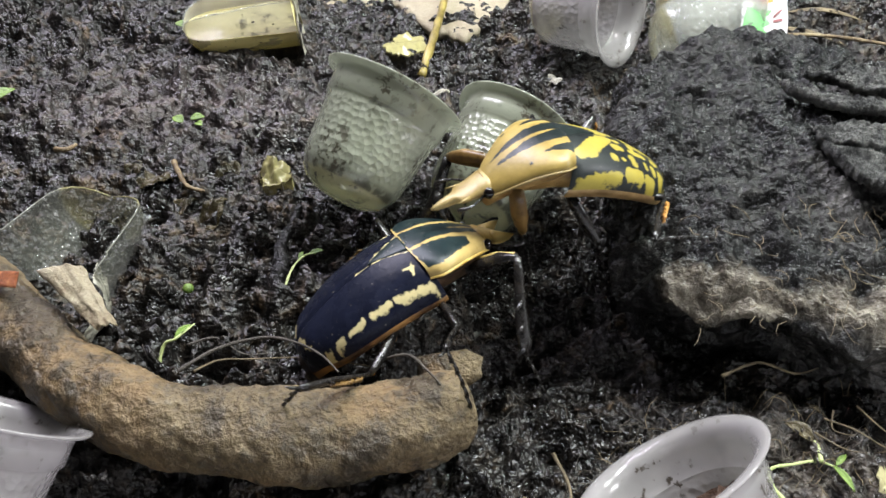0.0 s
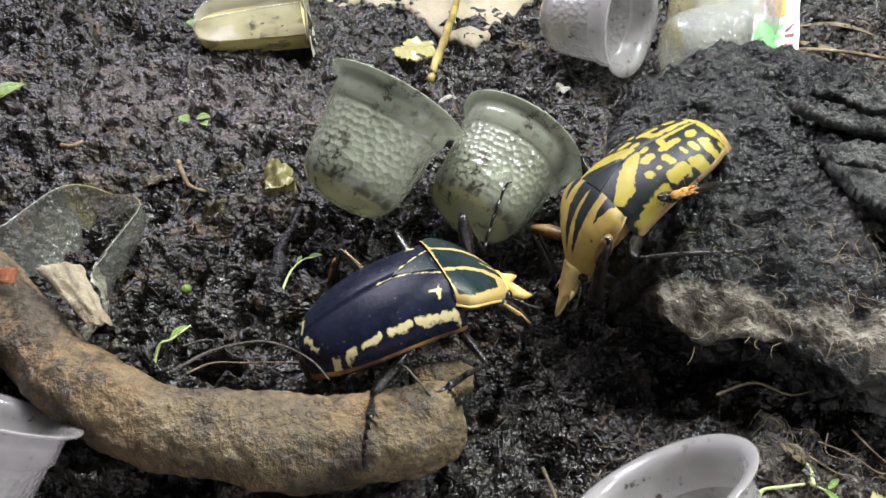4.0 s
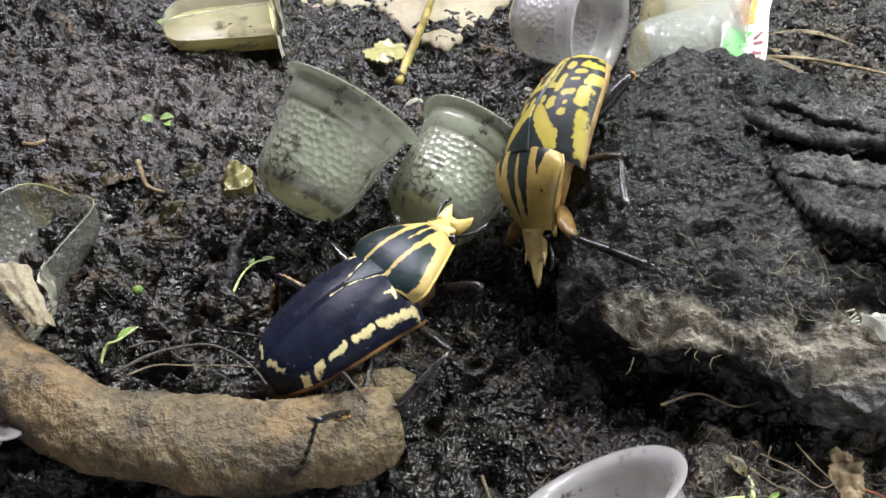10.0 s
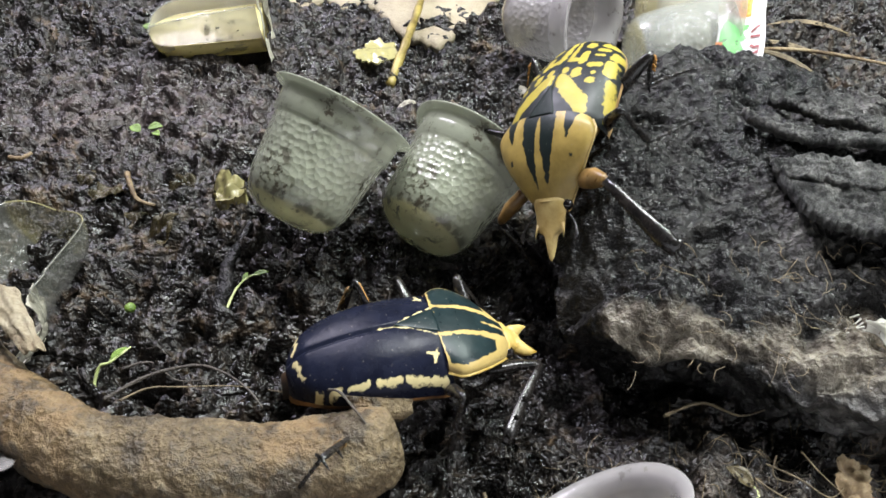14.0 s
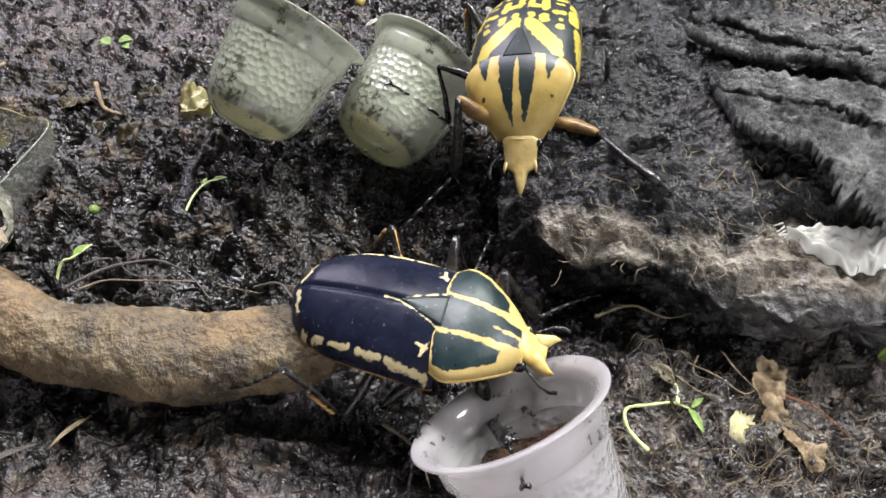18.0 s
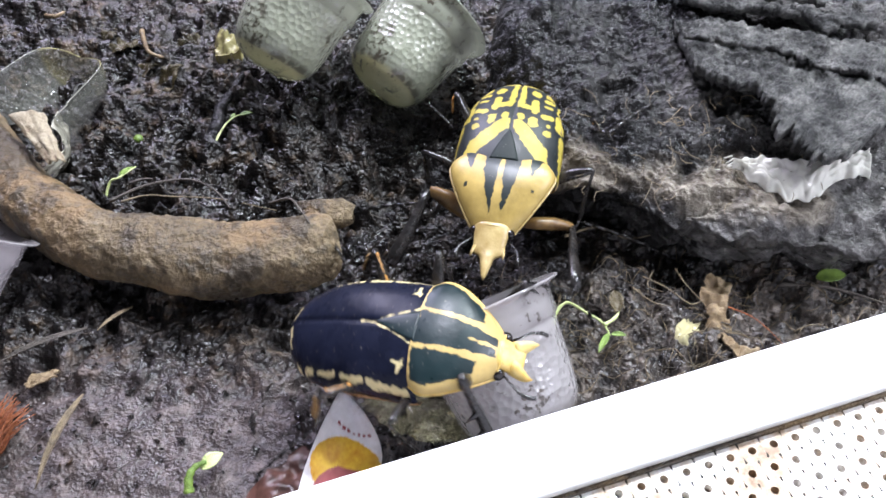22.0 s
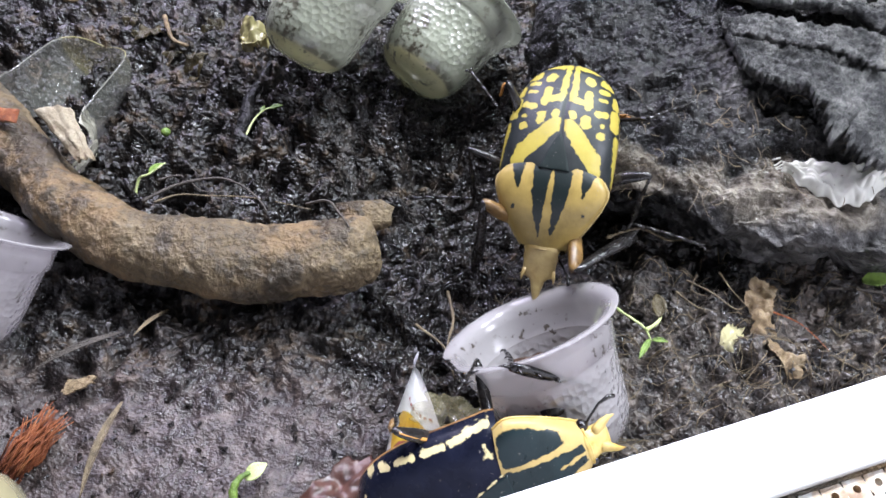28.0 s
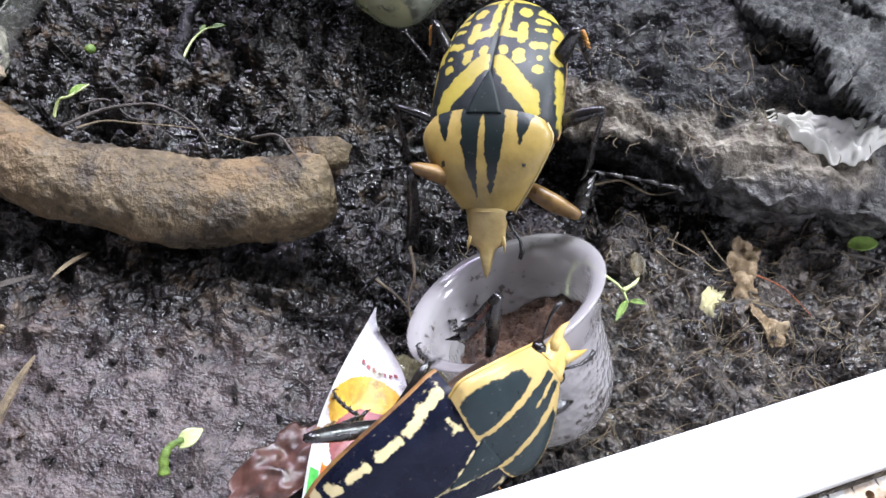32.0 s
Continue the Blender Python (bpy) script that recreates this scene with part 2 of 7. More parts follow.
def bark_skin(name):
    """Charred-looking bark, grained, with pale worn wood where the value pale is high."""
    m, n, l, b = material(name)
    tc = n.new("ShaderNodeTexCoord").outputs["Object"]
    coarse = noisy(n, l, 55, 7, 0.62, tc)
    grain = noisy(n, l, 260, 3, 0.55, tc, (0.85, 1.25, 1.1))
    fine = noisy(n, l, 950, 3, 0.6, tc)
    mixed = add(n, l, add(n, l, coarse, 0.42, "MULTIPLY"), add(n, l, add(n, l, grain, 0.38, "MULTIPLY"), add(n, l, fine, 0.20, "MULTIPLY")))
    dark = ramp(n, l, mixed, [(0.38, (0.002, 0.002, 0.002)), (0.48, (0.006, 0.0058, 0.0058)), (0.58, (0.019, 0.018, 0.017)), (0.70, (0.072, 0.068, 0.062))])
    pale = ramp(n, l, mixed, [(0.37, (0.02, 0.016, 0.012)), (0.46, (0.085, 0.071, 0.053)), (0.57, (0.20, 0.178, 0.138)), (0.72, (0.38, 0.355, 0.29))])
    grey = ramp(n, l, mixed, [(0.38, (0.008, 0.0075, 0.007)), (0.47, (0.032, 0.030, 0.028)), (0.57, (0.098, 0.094, 0.088)), (0.70, (0.28, 0.268, 0.25))])
    a = n.new("ShaderNodeAttribute")
    a.attribute_name = "pale"
    a2 = n.new("ShaderNodeAttribute")
    a2.attribute_name = "grey"
    swing = add(n, l, add(n, l, coarse, -0.5), 1.6, "MULTIPLY")
    k = span(n, l, add(n, l, a.outputs["Fac"], swing), 0.34, 0.70, 0, 1)
    k2 = span(n, l, add(n, l, a2.outputs["Fac"], swing), 0.25, 0.75, 0, 1)
    l.new(blend(n, l, k, blend(n, l, k2, dark, grey), pale), b.inputs["Base Color"])
    l.new(span(n, l, add(n, l, add(n, l, fine, 0.5, "MULTIPLY"), add(n, l, coarse, 0.5, "MULTIPLY")), 0.38, 0.62, 0.17, 0.55), b.inputs["Roughness"])
    b.inputs["Specular IOR Level"].default_value = 0.24
    h = add(n, l, add(n, l, grain, 0.9, "MULTIPLY"), add(n, l, add(n, l, fine, 0.35, "MULTIPLY"), add(n, l, coarse, 1.1, "MULTIPLY")))
    b.inputs["Coat Weight"].default_value = 0.18
    b.inputs["Coat Roughness"].default_value = 0.16
    bump(n, l, b, h, 1.0, 0.0022)
    return m


BARK = bark_skin("black_bark")
FLAKE = rough_stuff("grey_bark", [(0.36, (0.004, 0.004, 0.004)), (0.45, (0.040, 0.040, 0.038)), (0.54, (0.15, 0.148, 0.138)), (0.66, (0.38, 0.37, 0.34))], 130, (0.5, 0.85), 480, 0.0045)


def root_skin(name):
    """Tan wood with fine dents, dark wet stains in patches and pale scuffs."""
    m, n, l, b = material(name)
    tc = n.new("ShaderNodeTexCoord").outputs["Object"]
    patch, coarse, fine = noisy(n, l, 34, 5, 0.6, tc), noisy(n, l, 170, 6, 0.66, tc), noisy(n, l, 620, 4, 0.6, tc)
    mixed = add(n, l, add(n, l, coarse, 0.6, "MULTIPLY"), add(n, l, fine, 0.4, "MULTIPLY"))
    wood = ramp(n, l, mixed, [(0.33, (0.036, 0.025, 0.013)), (0.43, (0.105, 0.076, 0.038)), (0.54, (0.185, 0.137, 0.072)), (0.66, (0.31, 0.25, 0.155))])
    warm = blend(n, l, span(n, l, noisy(n, l, 48, 3, 0.5, tc), 0.46, 0.62, 0, 0.5), wood, (0.235, 0.145, 0.060))
    wet = ramp(n, l, mixed, [(0.36, (0.012, 0.009, 0.006)), (0.60, (0.050, 0.039, 0.024)), (0.72, (0.13, 0.107, 0.07))])
    k = span(n, l, add(n, l, patch, add(n, l, add(n, l, coarse, -0.5), 0.6, "MULTIPLY")), 0.455, 0.545, 0, 0.85)
    l.new(blend(n, l, k, warm, wet), b.inputs["Base Color"])
    l.new(span(n, l, add(n, l, mixed, add(n, l, k, -0.25, "MULTIPLY")), 0.2, 0.6, 0.22, 0.75), b.inputs["Roughness"])
    bump(n, l, b, add(n, l, add(n, l, coarse, 1.0, "MULTIPLY"), add(n, l, fine, 0.5, "MULTIPLY")), 1.0, 0.0026)
    return m


ROOT = root_skin("tan_root")
TWIG = rough_stuff("dark_twig", [(0.3, (0.02, 0.017, 0.014)), (0.6, (0.09, 0.075, 0.06))], 120, (0.4, 0.8), 400, 0.001)
STRAW = rough_stuff("pale_straw", [(0.36, (0.045, 0.033, 0.018)), (0.64, (0.24, 0.185, 0.105))], 140, (0.4, 0.8), 400, 0.0008)
RUST = rough_stuff("red_fibre", [(0.34, (0.07, 0.016, 0.006)), (0.52, (0.30, 0.085, 0.025)), (0.68, (0.52, 0.24, 0.09))], 160, (0.4, 0.8), 500, 0.0008, stretch=(4, 4, 0.4))
CREAM = rough_stuff("cream_board", [(0.30, (0.09, 0.062, 0.036)), (0.42, (0.24, 0.197, 0.13)), (0.62, (0.36, 0.31, 0.22))], 55, (0.45, 0.8), 200, 0.0007)
LID_CREAM = rough_stuff("stained_paper", [(0.36, (0.09, 0.036, 0.015)), (0.45, (0.20, 0.155, 0.090)), (0.62, (0.36, 0.315, 0.215))], 150, (0.4, 0.7), 240, 0.0012)
PAPER = rough_stuff("wet_paper", [(0.34, (0.12, 0.10, 0.07)), (0.43, (0.32, 0.30, 0.23)), (0.60, (0.55, 0.53, 0.44))], 110, (0.35, 0.7), 240, 0.0012)
LEAF = rough_stuff("leaf_green", [(0.36, (0.035, 0.075, 0.008)), (0.64, (0.20, 0.30, 0.05))], 120, (0.35, 0.6), 300, 0.0005)
PALE_GREEN = rough_stuff("pale_sprout", [(0.3, (0.28, 0.36, 0.10)), (0.6, (0.55, 0.60, 0.28))], 120, (0.3, 0.5), 300, 0.0004)
DRY = rough_stuff("dry_husk", [(0.36, (0.06, 0.035, 0.015)), (0.48, (0.20, 0.14, 0.07)), (0.66, (0.42, 0.35, 0.22))], 120, (0.4, 0.7), 300, 0.0008)
ROT = rough_stuff("rotten_leaf", [(0.36, (0.010, 0.008, 0.004)), (0.62, (0.075, 0.058, 0.024))], 90, (0.12, 0.45), 300, 0.0008)
WHITE = rough_stuff("white_plastic", [(0.3, (0.80, 0.80, 0.80)), (0.6, (0.86, 0.86, 0.86))], 30, (0.25, 0.4), 100, 0.00003)
DIRTY_WHITE = rough_stuff("dirty_white_plastic", [(0.38, (0.26, 0.17, 0.10)), (0.46, (0.52, 0.40, 0.28)), (0.53, (0.80, 0.77, 0.72)), (0.7, (0.86, 0.86, 0.85))], 70, (0.3, 0.6), 150, 0.0002)
# near-black colour for the shade seen through the tray's holes
HOLE_SHADE = rough_stuff("hole_shade", [(0.3, (0.01, 0.009, 0.008)), (0.6, (0.03, 0.026, 0.02))], 100, (0.6, 0.9), 200, 0.0005)


def cup_plastic(name, tint, dirt, clear, cells=True):
    """Milky thin plastic with a hammered band and specks of soil."""
    m, n, l, b = material(name)
    speck = noisy(n, l, 420, 5, 0.62)
    film = noisy(n, l, 70, 5, 0.6)
    mask = add(n, l, span(n, l, speck, 0.5 + 0.16 * (1 - dirt), 0.55 + 0.16 * (1 - dirt), 0, 1), span(n, l, film, 0.46, 0.58, 0, 1), "MULTIPLY")
    haze = span(n, l, film, 0.3, 0.7, 0.0, 0.45)
    up = n.new("ShaderNodeSeparateXYZ")
    l.new(n.new("ShaderNodeTexCoord").outputs["Object"], up.inputs[0])
    level = add(n, l, up.outputs[2], add(n, l, film, 0.002, "MULTIPLY"))
    ring = add(n, l, span(n, l, level, 0.0050, 0.0056, 0, 1), span(n, l, level, 0.0066, 0.0085, 1, 0), "MULTIPLY")
    ring = add(n, l, ring, span(n, l, speck, 0.40, 0.52, 0, dirt), "MULTIPLY")
    foot = span(n, l, level, 0.0050, 0.0064, 0.85, 0)
    skin = blend(n, l, foot, blend(n, l, haze, tint, tuple(0.62 * c for c in tint)), (0.50, 0.45, 0.20))
    mask = add(n, l, mask, ring, "MAXIMUM")
    blot = add(n, l, span(n, l, noisy(n, l, 300, 4, 0.6), 0.61, 0.63, 0, dirt), span(n, l, noisy(n, l, 45, 2, 0.5), 0.46, 0.56, 0, 1), "MULTIPLY")
    mask = add(n, l, mask, blot, "MAXIMUM")
    l.new(blend(n, l, mask, skin, (0.05, 0.04, 0.03)), b.inputs["Base Color"])
    l.new(span(n, l, film, 0.3, 0.7, 0.07, 0.24), b.inputs["Roughness"])
    l.new(span(n, l, mask, 0, 1, 1 - clear, 1.0), b.inputs["Alpha"])
    b.inputs["Coat Weight"].default_value, b.inputs["Coat Roughness"].default_value = 0.7, 0.06
    b.inputs["IOR"].default_value = 1.5
    if cells:
        tc = n.new("ShaderNodeTexCoord").outputs["Object"]
        v = n.new("ShaderNodeTexVoronoi")
        v.inputs["Scale"].default_value, v.inputs["Randomness"].default_value = 560, 0.8
        l.new(tc, v.inputs["Vector"])
        sep = n.new("ShaderNodeSeparateXYZ")
        l.new(tc, sep.inputs[0])
        band = add(n, l, span(n, l, sep.outputs[2], 0.006, 0.010, 0, 1), span(n, l, sep.outputs[2], 0.0235, 0.0255, 1, 0), "MULTIPLY")
        bump(n, l, b, add(n, l, v.outputs["Distance"], band, "MULTIPLY"), 0.6, 0.0010)
    out = n["Material Output"]
    tr = n.new("ShaderNodeBsdfTranslucent")
    tr.inputs[0].default_value = (*tint, 1)
    mx = n.new("ShaderNodeMixShader")
    mx.inputs[0].default_value = 0.30 * (1 - clear)
    l.new(b.outputs[0], mx.inputs[1])
    l.new(tr.outputs[0], mx.inputs[2])
    l.new(mx.outputs[0], out.inputs[0])
    return m


CUP_GREY = cup_plastic("grey_green_cup", (0.40, 0.42, 0.325), 0.85, 0.38)
CUP_WHITE = cup_plastic("milky_cup", (0.53, 0.505, 0.50), 0.65, 0.54)
CUP_CLEAR = cup_plastic("clear_cup", (0.60, 0.62, 0.58), 0.4, 0.80)
CUP_GLASSY = cup_plastic("glassy_cup", (0.27, 0.275, 0.235), 0.45, 0.83)
CUP_EDGE = cup_plastic("cut_plastic_edge", (0.30, 0.30, 0.25), 0.3, 0.45, cells=False)
CUP_CREAM = cup_plastic("cream_cup", (0.66, 0.63, 0.50), 0.5, 0.62, cells=False)
TISSUE = cup_plastic("wet_tissue", (0.80, 0.79, 0.71), 0.3, 0.30, cells=False)
CLUMP = rough_stuff("brown_clumps", [(0.36, (0.02, 0.012, 0.008)), (0.5, (0.10, 0.055, 0.035)), (0.66, (0.24, 0.15, 0.10))], 160, (0.15, 0.5), 380, 0.003)
JELLY = cup_plastic("yellow_jelly", (0.80, 0.72, 0.36), 0.2, 0.05, cells=False)


def shell(name, base, mark, gloss, tone=0.0, shine=0.45):
    """Horn-hard wing case: marks where the value sd is above nought, with ragged edges."""
    m, n, l, b = material(name)
    a = n.new("ShaderNodeAttribute")
    a.attribute_name = "sd"
    edge = add(n, l, noisy(n, l, 620, 3, 0.6), -0.5)
    v = add(n, l, a.outputs["Fac"], add(n, l, edge, 0.16, "MULTIPLY"))
    fac = span(n, l, v, -0.012, 0.012, 0, 1)
    shade = noisy(n, l, 160, 5, 0.6)
    dark = blend(n, l, span(n, l, shade, 0.3, 0.7, 0, 1), base, tuple(min(1, c * 1.9 + tone) for c in base))
    light = blend(n, l, span(n, l, shade, 0.35, 0.7, 0, 0.75), mark, tuple(c * 0.72 for c in mark))
    dust = span(n, l, noisy(n, l, 1300, 2, 0.5), 0.70, 0.74, 0, 0.5)
    l.new(blend(n, l, dust, blend(n, l, fac, dark, light), (0.22, 0.20, 0.17)), b.inputs["Base Color"])
    l.new(span(n, l, noisy(n, l, 300, 4, 0.6), 0.3, 0.7, gloss, gloss + 0.16), b.inputs["Roughness"])
    b.inputs["Specular IOR Level"].default_value = shine
    bump(n, l, b, add(n, l, noisy(n, l, 700, 5, 0.6), add(n, l, fac, 0.15, "MULTIPLY")), 0.18, 0.0004)
    return m


def horny(name, a, c, gloss, scale=220):
    m, n, l, b = material(name)
    l.new(ramp(n, l, noisy(n, l, scale, 5, 0.6), [(0.35, a), (0.65, c)]), b.inputs["Base Color"])
    l.new(span(n, l, noisy(n, l, scale * 2, 3), 0.3, 0.7, gloss, gloss + 0.2), b.inputs["Roughness"])
    bump(n, l, b, noisy(n, l, scale * 4, 4), 0.2, 0.0004)
    return m


WING_YELLOW = shell("yellow_spotted_wing", (0.008, 0.010, 0.010), (0.37, 0.298, 0.050), 0.36, shine=0.3)
SHIELD_YELLOW = shell("ochre_shield", (0.22, 0.157, 0.044), (0.010, 0.016, 0.015), 0.30)
WING_BLACK = shell("black_wing", (0.0055, 0.0065, 0.013), (0.62, 0.53, 0.28), 0.20, shine=0.09)
SHIELD_BLACK = shell("green_black_shield", (0.006, 0.012, 0.013), (0.47, 0.345, 0.125), 0.26, shine=0.25)
HEAD_TAN = horny("tan_head", (0.26, 0.18, 0.06), (0.44, 0.34, 0.14), 0.28)
HEAD_YELLOW = horny("yellow_head", (0.46, 0.29, 0.05), (0.62, 0.48, 0.17), 0.28)
LEG_BLACK = horny("black_leg", (0.006, 0.006, 0.006), (0.020, 0.017, 0.015), 0.14)
LEG_TAN = horny("tan_leg", (0.07, 0.036, 0.010), (0.23, 0.138, 0.044), 0.25)
LEG_ORANGE = horny("orange_leg", (0.30, 0.12, 0.02), (0.55, 0.28, 0.06), 0.4)
BELLY = horny("dark_belly", (0.015, 0.010, 0.008), (0.07, 0.04, 0.02), 0.3)
BELLY_TAN = horny("tan_belly", (0.22, 0.12, 0.03), (0.48, 0.32, 0.12), 0.35)
SCUT_DARK = shell("dark_scutellum", (0.008, 0.012, 0.011), (0.008, 0.012, 0.011), 0.42, shine=0.15)
EDGE_TAN = horny("tan_wing_edge", (0.20, 0.12, 0.045), (0.42, 0.28, 0.12), 0.35)
EDGE_BROWN = horny("brown_wing_edge", (0.05, 0.022, 0.008), (0.36, 0.19, 0.06), 0.35, 120)
EYE = horny("eye", (0.004, 0.003, 0.003), (0.010, 0.007, 0.006), 0.06)

# ---- ground ----
HEIGHTS = [(-9, 8.5, -0.1), (-8, 1.5, -0.35), (-5.3, 2.2, -0.3), (-2, 14, -0.95), (3.3, 11.5, -0.85), (7.5, -3.6, -0.85), (9.3, -3.8, -1.1), (12.4, -2.9, -1.3),
           (-8.3, -7, -0.75), (-3.5, -9.6, -0.75), (-1, -6, -0.95), (1.5, -3.6, -1.55), (1.8, -0.6, -1.9), (2.0, 1.8, -1.9), (3, -7, -1.15), (-12, 12, 0.0), (10, 14, -0.7), (16, 6, -1.0), (-14, 0, -0.5), (0, 4.5, -0.55), (-6.7, 12.7, -0.1)]


def lie(x, y):
    """The smooth height of the soil, without clods; takes arrays too."""
    top, low = 0.0, 1e-9
    for a, b, h in HEIGHTS:
        w = np.exp(-((x - a) ** 2 + (y - b) ** 2) / 9.0) + 1e-5
        top, low = top + w * h, low + w
    return top / low


def clods(x, y):
    """Clods and pits: coarse lumps, ridges and crumbs; flat and fine on the trodden patch in front."""
    wx, wy = x + 0.5 * lattice(x / 0.9, y / 0.9 + 3, 31), y + 0.5 * lattice(x / 0.9 + 7, y / 0.9, 33)
    a = lattice(wx / 2.1, wy / 1.8, 3) - 0.5
    b = np.abs(lattice(wx / 1.0 + 9, wy / 0.85, 5) - 0.5)
    c = lattice(wx / 0.46, wy / 0.38 + 4, 8) - 0.5
    d = np.abs(lattice(wx / 0.24 + 2, wy / 0.2, 12) - 0.5)
    e = lattice(x / 0.11, y / 0.1 + 7, 17) - 0.5
    flat = 1 / (1 + np.exp((y + 6.7) / 0.45)) / (1 + np.exp((x - 0.6) / 0.5))
    calm = (0.55 + 0.75 * lattice(x / 4.2 + 3, y / 4.2, 21)) * (1 - 0.80 * flat)
    deep = np.exp(-((x + 3.5) / 5.5) ** 4 - ((y - 1.0) / 3.4) ** 4)
    calm = calm * (1 + 0.35 * deep)
    pit = np.maximum(0.0, lattice(wx / 1.3 + 5, wy / 1.1 + 2, 41) - 0.68) * (1 - flat)
    return calm * (0.55 * a + 0.65 * (0.22 - b) + 0.75 * c + 0.65 * (0.22 - d)) - 1.6 * pit * (1 + 1.4 * deep) + (0.12 - 0.05 * flat) * e


def soil_at(x, y):
    return float(lie(np.float64(x), np.float64(y)) + clods(np.array([x]), np.array([y]))[0])


def build_ground():
    xs = np.concatenate([np.linspace(-60, -17.2, 12), np.arange(-17, 17.9, 0.08), np.linspace(18.2, 60, 12)])
    ys = np.concatenate([np.arange(-12.8, 20.2, 0.08), np.linspace(20.6, 60, 12)])
    gx, gy = np.meshgrid(xs, ys)
    gz = lie(gx, gy) + clods(gx, gy)
    n = len(xs)
    g = Geo()
    g.v = list(zip(gx.ravel().tolist(), gy.ravel().tolist(), gz.ravel().tolist()))
    k = (np.arange(len(ys) - 1)[:, None] * n + np.arange(n - 1)[None, :]).ravel()
    flat = 1 / (1 + np.exp((gy + 6.7) / 0.45)) / (1 + np.exp((gx - 0.6) / 0.5))
    back = np.exp(-((gx + 9.5) / 5) ** 2 - ((gy - 10) / 2.2) ** 2)
    # browner fibrous soil at the right front, its colour also carrying brighter light
    g.a["dry"] = (1 / (1 + np.exp((gy + 3.3) / 0.5)) / (1 + np.exp((4.2 - gx) / 0.8))).ravel().tolist()
    g.a["trodden"] = np.maximum(flat, 0.7 * back).ravel().tolist()
    g.f = np.stack([k, k + 1, k + n + 1, k + n], 1).tolist()
    return solid("ground", g, SOIL, "dark wet lumpy soil with crumbs and fibres", "soil", kind="structure")


build_ground()

# ---- the box: a white rim in front, plain walls round the soil ----
RIM_AT, RIM_SLOPE = (2.38, -12.02, 6.7), math.degrees(math.atan(0.367))
RIM = at(*RIM_AT, rz=RIM_SLOPE)


def bevel_box(x0, x1, y0, y1, z0, z1, r=0.08):
    bm = bmesh.new()
    bmesh.ops.create_cube(bm, size=1.0)
    for v in bm.verts:
        v.co = Vector(((x0 + x1) / 2 + v.co.x * (x1 - x0), (y0 + y1) / 2 + v.co.y * (y1 - y0), (z0 + z1) / 2 + v.co.z * (z1 - z0)))
    bmesh.ops.bevel(bm, geom=bm.edges[:], offset=r, segments=3, affect="EDGES", profile=0.6)
    g = Geo()
    bm.verts.index_update()
    g.v = [tuple(v.co) for v in bm.verts]
    g.f = [tuple(v.index for v in f.verts) for f in bm.faces]
    bm.free()
    return g


box = thing("box_wall", "white plastic box wall with a wide smooth flat rim", "box", RIM, kind="structure")
part("rim", bevel_box(-45, 45, -1.22, 0.0, -0.5, 0.0, 0.1), WHITE, box)
part("wall", bevel_box(-45, 45, -0.6, -0.3, -9.5, -0.5, 0.03), WHITE, box)
part("joint_strip", bevel_box(-45, 45, -1.27, -1.2, -0.5, -0.12, 0.02), ROOT, box, "thin brown strip of dried dirt along the rim")


def perforated():
    """A plate with rows of round holes, each a real opening."""
    g, p, r, k = Geo(), 0.36, 0.062, 12
    for i in range(46):
        for j in range(14):
            cx, cy = (i - 22) * p + (p / 2 if j % 2 else 0), -1.43 - j * p * 0.9
            h = (p / 2, p * 0.45)
            s = len(g.v)
            ring, square = [], []
            for q in range(k):
                a = 2 * math.pi * (q + 0.5) / k
                c, d = math.cos(a), math.sin(a)
                m = min(h[0] / max(abs(c), 1e-6), h[1] / max(abs(d), 1e-6))
                ring.append((cx + r * c, cy + r * d))
                square.append((cx + m * c, cy + m * d))
            g.v += [(x, y, -0.22) for x, y in square] + [(x, y, -0.22) for x, y in ring] + [(x, y, -0.42) for x, y in ring]
            for q in range(k):
                w = (q + 1) % k
                g.f.append((s + q, s + w, s + k + w, s + k + q))
                g.f.append((s + k + q, s + k + w, s + 2 * k + w, s + 2 * k + q))
    return g


plate = thing("perforated_tray", "dirty white plastic tray with rows of small holes beside the box", "tray", RIM)
part("perforated_sheet", perforated(), DIRTY_WHITE, plate, smooth=False)
# an added dark sheet: its colour gives the holes their shade
part("underside", bevel_box(-9, 9, -6.2, -1.4, -1.2, -0.9, 0.03), HOLE_SHADE, plate, "dark sheet standing in for shade under the holes")
part("ledge", bevel_box(-45, 45, -40, -6.15, -1.3, -0.25, 0.1), DIRTY_WHITE, plate)

# ---- the large bark block ----
BARK_EDGE = [(3.1, 0.6), (3.3, -0.5), (4.3, -1.25), (5.6, -1.6), (7.0, -2.0), (8.4, -2.8), (9.8, -3.25), (11.3, -3.2), (13.5, -3.3), (16, -2), (17.2, 2), (15.2, 5), (12.2, 5.4), (10.5, 7.0), (8.6, 8.3), (6.2, 7.9), (4.2, 6.2), (3.2, 4.0), (2.9, 2.2)]


def bark_top(x, y):
    z = 2.05 + 0.24 * min(max(y + 1.4, -1.5), 5.2) - 0.075 * max(x - 5.5, 0) * max(0.0, 1 - (y + 2.5) / 5.0)
    z -= 1.0 * math.exp(-((x - 3.4) / 1.6) ** 2 - ((y - 0.5) / 1.7) ** 2)
    return z - 0.35 * max(0.0, 4.2 - x) * (1 if y > 0 else 0.3)


